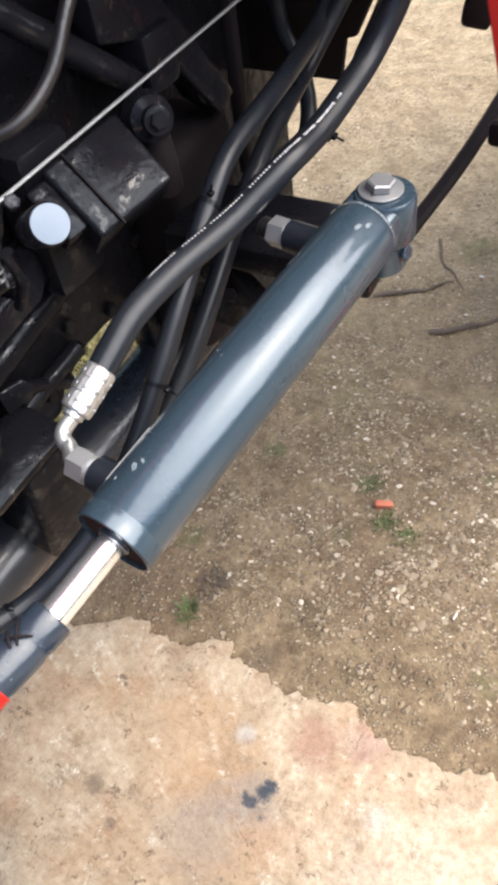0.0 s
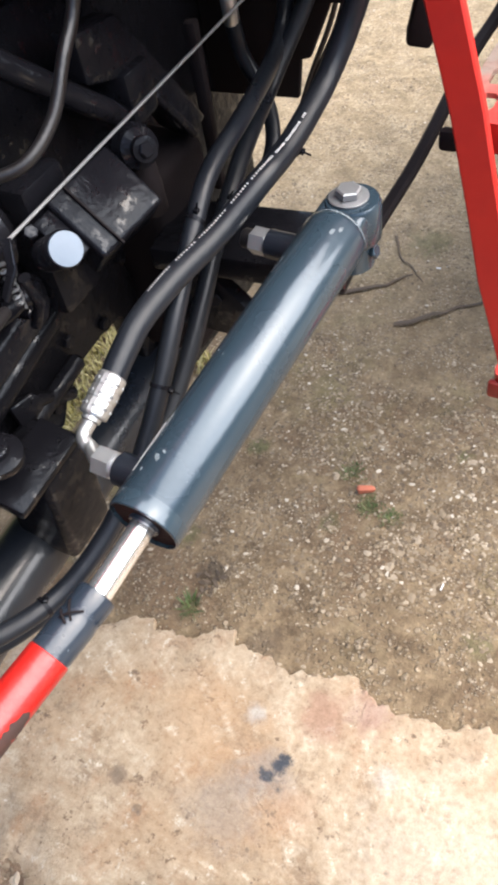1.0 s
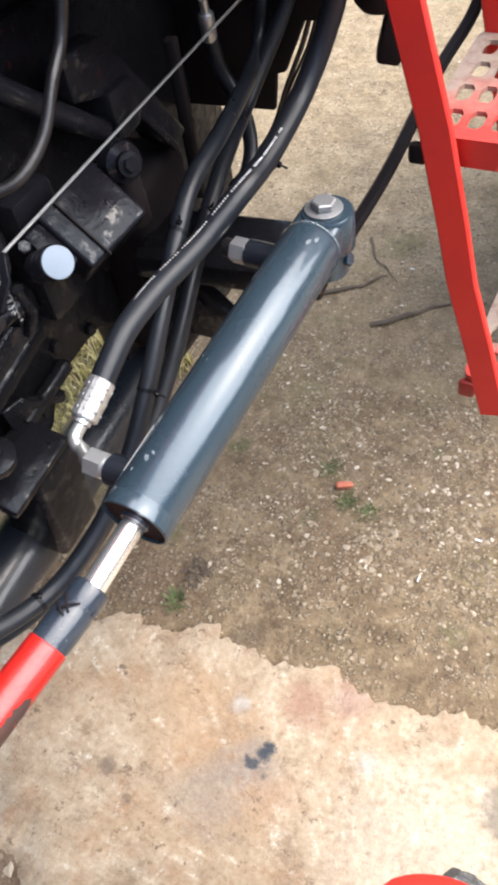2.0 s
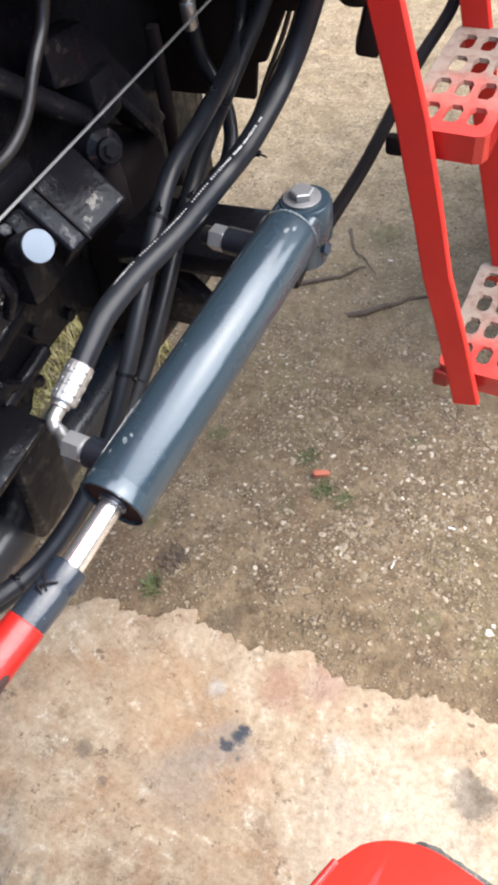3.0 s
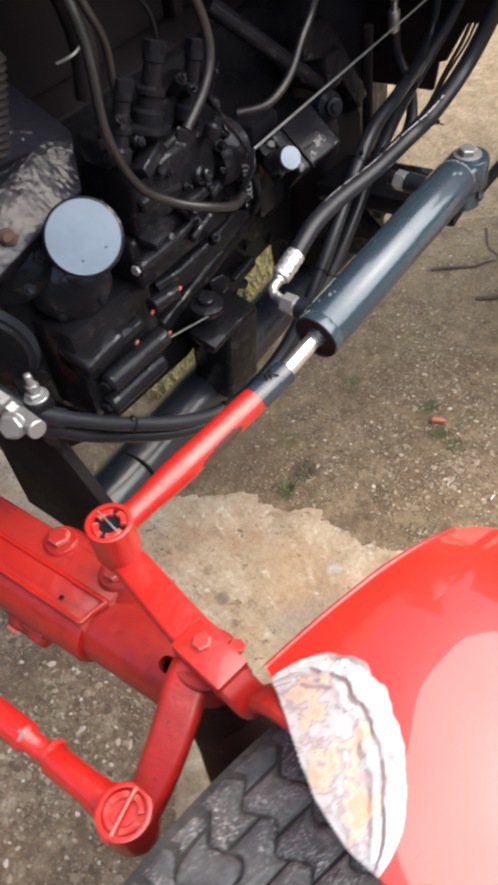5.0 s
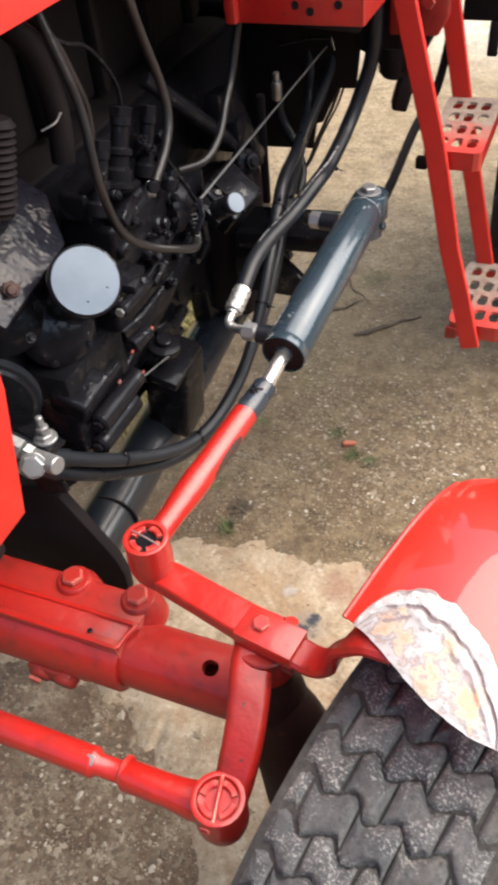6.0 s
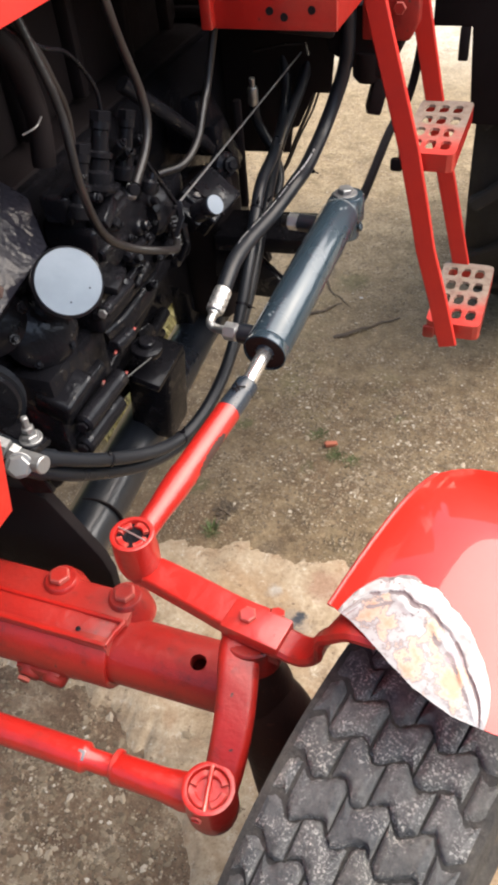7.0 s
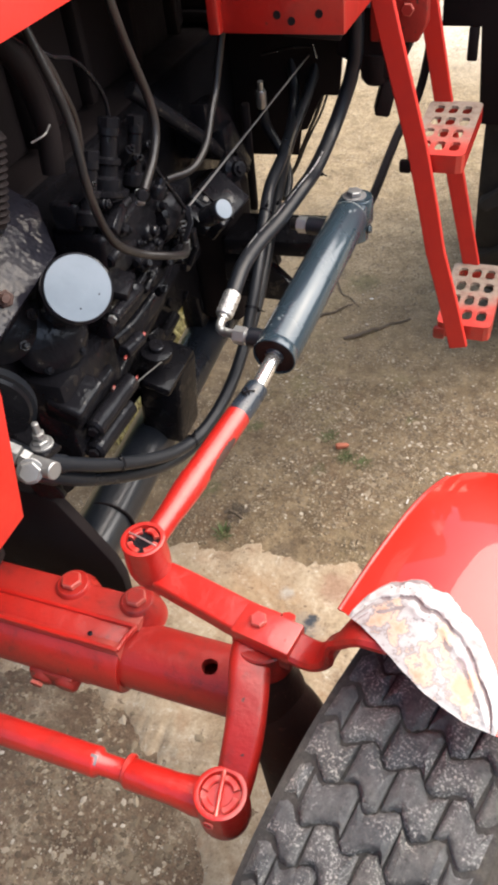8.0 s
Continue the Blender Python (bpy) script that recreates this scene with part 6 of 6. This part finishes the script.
# castings crowding the side of the injection pump: bosses, short rods and ribs along the engine
crowd = random.Random(23)
for y, z, w, h in ((0.165, 1.035, 0.05, 0.018), (0.215, 1.028, 0.04, 0.014), (0.275, 0.985, 0.05, 0.020), (0.190, 0.975, 0.06, 0.016), (0.150, 0.985, 0.03, 0.022), (0.240, 0.940, 0.07, 0.018), (0.155, 0.935, 0.05, 0.016),
                   (0.300, 0.925, 0.05, 0.018), (0.205, 0.905, 0.06, 0.014), (0.345, 0.955, 0.03, 0.016), (0.330, 0.885, 0.05, 0.022), (0.250, 0.885, 0.05, 0.015), (0.130, 0.895, 0.04, 0.016)):
    x = -0.500 + crowd.uniform(-0.008, 0.012)
    slope = crowd.uniform(-0.25, 0.35)
    if crowd.random() < 0.55:
        part("pump_rod", rod((x, y - w / 2, z - slope * w / 2), (x, y + w / 2, z + slope * w / 2), h * 0.5, sides=16, edge=0.003), BLACK, pump)
    else:
        part("pump_boss", box((0.030, w, h), pose(x, y, z, math.degrees(math.atan(slope)), crowd.uniform(-20, 35), crowd.uniform(-12, 12)), 0.004), BLACK, pump)
for y, z, r in ((0.180, 1.010, 0.012), (0.255, 0.965, 0.014), (0.300, 0.985, 0.010), (0.225, 0.925, 0.011), (0.335, 0.925, 0.013), (0.175, 0.915, 0.010)):
    way = Vector((1, crowd.uniform(-0.4, 0.2), crowd.uniform(0.0, 0.7))).normalized()
    at = Vector((-0.498, y, z))
    part("pump_cap", lathe([(0, 0), (r, 0), (r, 0.010), (r * 0.85, 0.013), (r * 0.6, 0.014), (r * 0.6, 0.022), (r * 0.45, 0.024), (0, 0.024)], aligned(at, at + way), 18), BLACK, pump)

# gear pump and studs below the filter
lower = thing("hydraulic_pump", (-0.53, 0.07, 0.70), "black hydraulic gear pump with rounded ribs under the filter", "hydraulic pump")
part("pump_case", box((0.10, 0.16, 0.16), (-0.575, 0.075, 0.785), 0.012), BLACK, lower)
part("front_block", box((0.060, 0.075, 0.045), pose(-0.535, 0.030, 0.815, 8, 20, 0), 0.008, 3), BLACK, lower)
for y0, z0, y1, z1, x, r in ((0.014, 0.770, 0.140, 0.767, -0.507, 0.016), (0.010, 0.727, 0.128, 0.722, -0.515, 0.017), (0.020, 0.800, 0.120, 0.80, -0.530, 0.016)):
    part("pump_rib", rod((x, y0, z0), (x, y1, z1), r, sides=24, edge=0.004), BLACK, lower)
    bolt("rib_bolt", (x, y0, z0), (0.2, -1, 0), r * 0.55, lower, BLACK)
part("flange_bolt", rod((-0.482, 0.098, 0.918), (-0.484, 0.185, 0.914), 0.0095, sides=18), BLACK, lower)
bolt("stud_end", (-0.482, 0.098, 0.918), (0.1, -1, 0.05), 0.0070, lower, STEEL)
part("stud", rod((-0.488, 0.112, 0.845), (-0.486, 0.160, 0.840), 0.0120, sides=18), BLACK, lower)
for at in ((-0.480, 0.163, 0.843), (-0.486, 0.110, 0.838), (-0.498, 0.142, 0.770), (-0.50, 0.08, 0.80)):
    part("paint_chip", box((0.004, 0.008, 0.007), pose(*at, 20, 30, 15), 0.001), RED_DIRTY, lower, "chipped patch of red paint")
part("bearing_housing", lathe([(0, 0), (0.050, 0), (0.055, 0.006), (0.055, 0.020), (0.045, 0.030), (0.030, 0.034), (0, 0.035)], aligned((-0.570, 0.055, 0.905), (-0.47, -0.01, 0.96)), 32), BLACK, lower)
for q in range(5):
    m = aligned((-0.570, 0.055, 0.905), (-0.47, -0.01, 0.96))
    p = m @ Vector((0.047 * math.cos(q * 1.256 + 0.4), 0.047 * math.sin(q * 1.256 + 0.4), 0.024))
    bolt("housing_bolt", p, m.to_3x3() @ Vector((0, 0, 1)), 0.008, lower, BLACK, shank=0.004)
part("oil_plug", lathe([(0, 0), (0.026, 0), (0.027, 0.003), (0.027, 0.012), (0.021, 0.015), (0.014, 0.016), (0.014, 0.024), (0.012, 0.026), (0, 0.026)], aligned((-0.518, 0.250, 0.732), (-0.508, 0.246, 0.80)), 28), BLACK, lower)
part("lock_wire", rod((-0.498, 0.135, 0.765), (-0.500, 0.235, 0.735), 0.0012, sides=6), STEEL, lower)

pulley = thing("fan_pulley", (-0.62, -0.06, 0.86), "black fan belt pulley at the engine front", "pulley")
PM = pose(-0.590, -0.082, 0.880, 90, 0, 30)
part("wheel", lathe([(0.015, -0.012), (0.052, -0.012), (0.060, -0.008), (0.054, 0), (0.060, 0.008), (0.056, 0.012), (0.015, 0.012), (0.015, -0.012)], PM, 44), BLACK, pulley)
part("belt", lathe([(0.056, -0.007), (0.0655, -0.007), (0.0655, 0.007), (0.056, 0.007)], PM, 44), RUBBER, pulley, "dark rubber fan belt")
water = thing("water_pump", (-0.60, 0.0, 0.93), "black water pump housing with bolted flange", "water pump")
part("housing", lathe([(0, -0.05), (0.050, -0.05), (0.055, -0.02), (0.052, 0.01), (0.030, 0.02), (0, 0.02)], pose(-0.600, 0.0, 0.955, 60, 10, 40), 32), BLACK, water)
for at in ((-0.545, 0.010, 0.975), (-0.548, -0.020, 0.945), (-0.545, 0.045, 0.885), (-0.538, 0.055, 0.872)):
    bolt("flange_bolt", at, (0.8, -0.4, 0.5), 0.0085, water, STEEL if at[2] < 0.89 else BLACK, shank=0.006)
bolt("drain_cock", (-0.560, -0.012, 1.012), (0.6, -0.5, 0.4), 0.012, water, WORN_BROWN, shank=0.010)

dip = thing("lubricator", (-0.515, -0.095, 0.83), "small threaded stud with steel nut on the pump mount", "fitting")
bolt("nut", (-0.514, -0.088, 0.838), (0, 0, 1), 0.0120, dip, STEEL, "steel hexagon nut", 0.016, 0.0)
part("stud", rod((-0.514, -0.088, 0.845), (-0.514, -0.088, 0.875), 0.0048, sides=14), STEEL, dip)
part("stud_nut", hexagon((-0.514, -0.088, 0.850), (-0.514, -0.088, 0.858), 0.0085), STEEL, dip)
part("mount_arm", sweep([(-0.60, -0.05, 0.83), (-0.55, -0.075, 0.832), (-0.514, -0.088, 0.832), (-0.495, -0.094, 0.830)], bar(0.030, 0.010, 0.003)), BLACK, dip)
uni = thing("hose_union", (-0.50, -0.15, 0.83), "zinc hydraulic union nuts joining the hoses at the front", "hose union")
part("tee", rod((-0.520, -0.120, 0.832), (-0.470, -0.128, 0.836), 0.0125, sides=20), STEEL, uni, "dull grey pipe tee")
bolt("banjo_bolt", (-0.498, -0.142, 0.842), (0.45, -0.62, 0.45), 0.0150, uni, STEEL, "dull zinc hexagon bolt", 0.0175)
part("nut", hexagon((-0.545, -0.128, 0.858), (-0.522, -0.126, 0.848), 0.0145), STEEL, uni)
part("nut", hexagon((-0.520, -0.126, 0.848), (-0.508, -0.126, 0.842), 0.0125), STEEL, uni)

# chassis tube and brackets below the engine
frame_tube = thing("chassis_tube", (-0.58, 0.2, 0.45), "black painted round chassis tube behind the axle", "chassis")
part("tube", rod((-0.563, -0.055, 0.503), (-0.620, 0.70, 0.490), 0.047, sides=44, edge=0.004), BLUE_BLACK, frame_tube)
part("tube_collar", rod((-0.5645, 0.052, 0.503), (-0.565, 0.056, 0.503), 0.0477, sides=44), BLACK_DULL, frame_tube)
part("gusset", extruded([(-0.72, 0.70), (-0.575, 0.700), (-0.545, 0.690), (-0.506, 0.622), (-0.477, 0.568), (-0.468, 0.530), (-0.470, 0.485), (-0.485, 0.455), (-0.515, 0.440), (-0.555, 0.438), (-0.62, 0.444), (-0.72, 0.455)], 0.020,
                       Matrix.Translation((0, -0.062, 0)) @ Matrix(((1, 0, 0, 0), (0, 0, -1, 0), (0, 1, 0, 0), (0, 0, 0, 1))), 0.004), BLACK_DULL, frame_tube, "black end plate with a slanted edge")
part("saddle", box((0.085, 0.085, 0.17), pose(-0.545, 0.305, 0.595, 0, 6, 2), 0.010, 3), BLACK, frame_tube)
part("saddle_lip", box((0.055, 0.115, 0.020), pose(-0.520, 0.280, 0.682, 4, 18, 2), 0.006), BLACK, frame_tube)
part("cross_strap", sweep([(-0.60, -0.075, 0.83), (-0.570, -0.07, 0.77), (-0.55, -0.066, 0.70)], bar(0.05, 0.01, 0.002), up=(0, 1, 0)), BLACK, frame_tube)

# gearbox side behind the engine
gear = thing("gearbox", (-0.80, 1.4, 0.6), "black gearbox housing with brackets behind the engine", "gearbox")
part("housing", box((0.40, 0.36, 0.36), (-0.80, 1.10, 0.94), 0.03), BLACK_DULL, gear)
part("bell", lathe([(0, 0), (0.17, 0), (0.185, 0.03), (0.17, 0.16), (0, 0.16)], aligned((-0.80, 0.86, 0.94), (-0.80, 1.0, 0.94)), 40), BLACK_DULL, gear)
part("side_lug", extruded([(0.53, 1.05), (0.60, 1.04), (0.665, 0.950), (0.720, 0.868), (0.690, 0.858), (0.660, 0.885), (0.627, 0.945), (0.575, 0.985), (0.53, 1.0)], 0.030,
                           Matrix.Translation((-0.515, 0, 0)) @ Matrix(((0, 0, 1, 0), (1, 0, 0, 0), (0, 1, 0, 0), (0, 0, 0, 1))), 0.004), BLACK, gear, "flat black bracket plate with a slanted edge")
part("lug_rim", rod((-0.500, 0.628, 0.943), (-0.500, 0.688, 0.862), 0.006, sides=12), BLACK, gear)
part("lug_stem", box((0.10, 0.05, 0.06), (-0.54, 0.60, 0.96), 0.008), BLACK, gear)
part("lever_boss", lathe([(0, 0), (0.022, 0), (0.025, 0.006), (0.021, 0.022), (0.013, 0.027), (0.013, 0.036), (0, 0.038)], aligned((-0.475, 0.540, 0.935), (-0.40, 0.50, 0.96)), 28), BLACK, gear)
bolt("boss_bolt", (-0.445, 0.524, 0.945), (0.9, -0.35, 0.3), 0.0085, gear, BLACK)
part("boss_arm", tube([(-0.478, 0.545, 0.93), (-0.475, 0.548, 0.89), (-0.480, 0.556, 0.85)], 0.017), BLACK_DULL, gear)
part("lower_web", box((0.10, 0.12, 0.30), (-0.56, 0.665, 0.70), 0.02, 3), BLACK_DULL, gear)
part("web_post", box((0.016, 0.018, 0.22), pose(-0.515, 0.745, 0.86, 0, 0, 12), 0.004), BLACK_DULL, gear)
part("pivot_bracket", box((0.25, 0.11, 0.034), pose(-0.395, 0.630, 0.764, 0, 0, 6), 0.006), BLACK, gear, "black bracket below the cylinder pin")
part("pivot_web", extruded([(0, 0), (0.14, 0), (0.155, 0.03), (0.06, 0.12), (0, 0.13)], 0.022, pose(-0.53, 0.60, 0.635, 90, 0, 0), 0.004), BLACK, gear)
part("pivot_web", extruded([(0, 0.02), (0.09, 0.03), (0.07, 0.12), (0, 0.13)], 0.022, pose(-0.53, 0.68, 0.635, 90, 0, 0), 0.004), BLACK, gear)
bolt("web_bolt", (-0.445, 0.585, 0.700), (0.4, -1, 0.2), 0.010, gear, BLACK)

crimped = thing("drain_hose", (-0.51, 0.83, 0.97), "thin black hose hanging from a zinc ferrule", "hose", "hydraulic hoses")
part("hose", tube([(-0.516, 0.838, 0.930), (-0.510, 0.842, 0.885), (-0.480, 0.835, 0.835), (-0.455, 0.80, 0.80), (-0.45, 0.76, 0.77)], 0.0105, sides=14), RUBBER, crimped)
part("ferrule", lathe([(0, 0), (0.0095, 0), (0.0105, 0.002), (0.0105, 0.034), (0.009, 0.037), (0.006, 0.037), (0.006, 0.055), (0, 0.055)], aligned((-0.516, 0.838, 0.925), (-0.512, 0.828, 1.0)), 12), ZINC, crimped, "zinc ferrule")

guard = thing("cab_floor", (-0.42, 1.0, 1.05), "black sheet-steel cab floor above the gearbox", "cab floor")
part("floor_plate", box((0.46, 0.44, 0.02), (-0.50, 1.07, 1.09), 0.003), BLACK_DULL, guard)
part("front_drop", extruded([(-0.64, 0.795), (-0.462, 0.803), (-0.454, 0.857), (-0.440, 0.861), (-0.406, 0.932), (-0.370, 0.933), (-0.355, 1.085), (-0.64, 1.085)], 0.010,
                             Matrix.Translation((0, 0.90, 0)) @ Matrix(((1, 0, 0, 0), (0, 0, -1, 0), (0, 1, 0, 0), (0, 0, 0, 1))), 0.002), BLACK_DULL, guard, "dark hanging apron sheet")
# out of view; this wall is added to keep sky light off the engine
part("bulkhead", box((0.70, 0.012, 0.85), (-0.70, 0.868, 1.525), 0.003), BLACK_DULL, guard, "unseen cab front wall, added to block sky light")
part("edge_strip", box((0.24, 0.02, 0.016), (-0.43, 0.785, 1.155), 0.003), BLACK, guard)
part("bracket_arm", box((0.10, 0.10, 0.04), pose(-0.36, 0.70, 1.135, 0, 10, 20), 0.006), BLACK_DULL, guard)
part("cable_bracket", sweep([(-0.455, 0.70, 1.075), (-0.40, 0.71, 1.085), (-0.365, 0.715, 1.085), (-0.36, 0.715, 1.065)], bar(0.010, 0.003, 0.001)), BLACK, guard, "small cable bracket")
cable = thing("control_cable", (-0.38, 0.93, 1.04), "two thin dark control cables hanging from the cab floor", "cable")
for dx, r in ((0.0, 0.0036), (0.009, 0.0024)):
    part("cable", tube([(-0.372 + dx, 0.93, 1.075), (-0.390 + dx, 0.93, 1.003), (-0.398 + dx, 0.93, 0.971), (-0.412 + dx, 0.93, 0.926), (-0.427 + dx, 0.93, 0.885), (-0.443 + dx * 0.8, 0.93, 0.851), (-0.459 + dx * 0.6, 0.93, 0.817),
                        (-0.484 + dx * 0.4, 0.93, 0.758), (-0.512, 0.92, 0.715), (-0.56, 0.90, 0.66)], r, sides=10), FUEL_HOSE, cable)

# ---- bonnet and radiator shell ----
bonnet = thing("bonnet", (-0.75, 0.1, 1.32), "red tractor bonnet with open engine side", "bonnet")
line = [(-0.45, 0, 1.32), (-0.445, 0, 1.46), (-0.50, 0, 1.56), (-0.62, 0, 1.60), (-0.88, 0, 1.60), (-1.0, 0, 1.56), (-1.055, 0, 1.46), (-1.05, 0, 1.32)]
bm = bmesh.new()
for y0, y1 in ((-0.62, 0.80),):
    a = [bm.verts.new((x, y0, z)) for x, _, z in line]
    b = [bm.verts.new((x, y1, z)) for x, _, z in line]
    for k in range(len(line) - 1):
        bm.faces.new((a[k], a[k + 1], b[k + 1], b[k]))
bmesh.ops.recalc_face_normals(bm, faces=bm.faces[:])
bmesh.ops.solidify(bm, geom=bm.faces[:], thickness=0.003)
part("hood", bm, HOOD_RED, bonnet, "", 60)
part("shell_side", extruded([(-0.62, 0.86), (-0.226, 0.862), (-0.187, 1.018), (-0.17, 1.33), (-0.62, 1.33)], 0.004, Matrix.Translation((-0.450, 0, 0)) @ Matrix(((0, 0, 1, 0), (1, 0, 0, 0), (0, 1, 0, 0), (0, 0, 0, 1))), 0.001), HOOD_RED, bonnet,
     "red side panel of the radiator shell")
part("shell_side", extruded([(-0.62, 0.86), (-0.226, 0.862), (-0.187, 1.018), (-0.17, 1.33), (-0.62, 1.33)], 0.004, Matrix.Translation((-1.05, 0, 0)) @ Matrix(((0, 0, 1, 0), (1, 0, 0, 0), (0, 1, 0, 0), (0, 0, 0, 1))), 0.001), RED, bonnet)
part("far_panel", box((0.006, 1.40, 0.36), (-1.055, 0.10, 1.17), 0.001), RED_DIRTY, bonnet)
part("radiator", box((0.56, 0.10, 0.50), (-0.75, -0.30, 1.06), 0.01), BLACK_DULL, bonnet, "black radiator core")
part("bulkhead", box((0.58, 0.02, 0.36), (-0.75, 0.79, 1.40), 0.004), BLACK_DULL, bonnet)

# ---- rear wheel ----
RW = Matrix.Translation((0.072, 1.87, 0.70))
rfender = thing("rear_fender", (-0.12, 1.3, 1.1), "dark underside of the rear fender, with the big black bar-lug wheel", "fender")
rear = new("rear_wheel")
rear.parent, rear.matrix_basis = rfender, rfender.matrix_basis.inverted() @ RW
RS = RW @ pose(0, 0, 0, 0, 90, 0)
part("tyre", lathe([(0.42, -0.10), (0.45, -0.16), (0.56, -0.185), (0.64, -0.18), (0.665, -0.14), (0.672, 0), (0.665, 0.14), (0.64, 0.18), (0.56, 0.185), (0.45, 0.16), (0.42, 0.10)], RS, 72), TYRE_SIDE, rear)
for k in range(20):
    for side in (-1, 1):
        a0 = 2 * math.pi * (k + (0.5 if side > 0 else 0)) / 20
        ln = []
        for s in (0.0, 0.35, 0.7, 1.0):
            a, u = a0 + 0.22 * s, side * (0.01 + 0.150 * s)
            r = 0.674 - 0.016 * s
            ln.append(RS @ Vector((r * math.cos(a), r * math.sin(a), u)))
        mid = RW.translation
        part("lug", sweep(ln, bar(0.036, 0.05, 0.006), up=tuple((ln[1] - mid).normalized())), TYRE_SIDE, rear)
part("rim", lathe([(0, -0.02), (0.20, -0.02), (0.38, -0.09), (0.43, -0.12), (0.43, 0.12), (0.38, 0.05), (0.20, 0.02), (0, 0.02)], RS, 64), RED_DIRTY, rear)
ln = [(0.02, 1.87 + 0.80 * math.sin(a), 0.70 + 0.80 * math.cos(a)) for a in np.linspace(-1.05, 0.9, 24)]
part("sheet", sweep(ln, bar(0.42, 0.006, 0.001), up=(0, -0.3, 1)), BLACK_DULL, rfender)
part("front_skirt", extruded([(-0.116, 0.78), (-0.132, 0.985), (-0.215, 0.985), (-0.215, 1.50), (0.30, 1.50), (0.30, 0.78)], 0.012, pose(0, 1.165, 0, 90, 0, 0), 0.003), BLACK_DULL, rfender, "dark front skirt of the rear fender")
part("flap_bracket", box((0.022, 0.014, 0.070), (-0.146, 1.165, 0.950), 0.004), BLACK_DULL, rfender)

# ---- grass beyond the tractor ----
def grass(name, spots, count, label):
    """Short blades in bent threes, as one mesh."""
    rng = np.random.default_rng(5)
    vs, fs = [], []
    for k in range(count):
        x0, x1, y0, y1 = spots[k % len(spots)]
        x, y, a, h = rng.uniform(x0, x1), rng.uniform(y0, y1), rng.uniform(0, 6.28), rng.uniform(0.02, 0.055)
        if math.hypot((x + 1.16) / 0.26, (y - 1.08) / 0.48) > 1 + 0.5 * noise.noise(Vector((x * 9, y * 9, 1))):
            continue
        d, s = np.array([np.cos(a), np.sin(a), 0]), np.array([-np.sin(a), np.cos(a), 0]) * 0.0022
        root = np.array([x, y, -0.008])
        n = len(vs)
        mid, tip = root + d * h * 0.25 + (0, 0, h * 0.65), root + d * h * 0.7 + (0, 0, h)
        vs += [root - s, root + s, mid + s * 0.8, mid - s * 0.8, tip]
        fs += [(n, n + 1, n + 2, n + 3), (n + 3, n + 2, n + 4)]
    me = bpy.data.meshes.new(name)
    me.from_pydata([tuple(map(float, v)) for v in vs], [], fs)
    m, nt, b = material("dry_grass", 0.7)
    nt.links.new(ramp(nt, nt.nodes.new("ShaderNodeNewGeometry").outputs["Random Per Island"], [(0.0, (0.22, 0.20, 0.06)), (0.5, (0.42, 0.36, 0.13)), (1.0, (0.55, 0.47, 0.25))]), b.inputs["Base Color"])
    me.materials.append(m)
    return tagged(new(name, me), label, "grass", kind="stuff")


grass("grass", [(-1.5, -0.85, 0.5, 1.7)], 12000, "short yellow-green grass beyond the tractor")

# ---- distance: an unseen dark belt, added to bound the sky in reflections ----
hv, hf = [], []
for k in range(181):
    a = 2 * math.pi * k / 180
    q = Vector((math.cos(a) * 4, math.sin(a) * 4, 0))
    d, h = 15 + 1.2 * noise.noise(q * 3), 5.2 + 1.6 * noise.noise(q * 2.2) + 0.8 * noise.noise(q * 9)
    hv += [(d * math.cos(a), d * math.sin(a), -0.2), (d * 0.97 * math.cos(a), d * 0.97 * math.sin(a), h * 0.6), ((d + 0.8) * math.cos(a), (d + 0.8) * math.sin(a), h)]
for k in range(180):
    for j in (0, 1):
        hf.append((3 * k + j, 3 * k + 3 + j, 3 * k + 4 + j, 3 * k + 1 + j))
me = bpy.data.meshes.new("backdrop")
me.from_pydata(hv, [], hf)
HORIZON_BELT, nt, b = material("dark_horizon_belt", 0.9)
nt.links.new(ramp(nt, noise_tex(nt, 3.0, 8, 0.7, object_vec(nt)), [(0.3, (0.02, 0.035, 0.012)), (0.55, (0.05, 0.075, 0.025)), (0.8, (0.09, 0.115, 0.045))]), b.inputs["Base Color"])
me.materials.append(HORIZON_BELT)
tagged(new("backdrop", me), "unseen dark green belt added round the yard to bound sky reflections", "hedge", kind="structure")
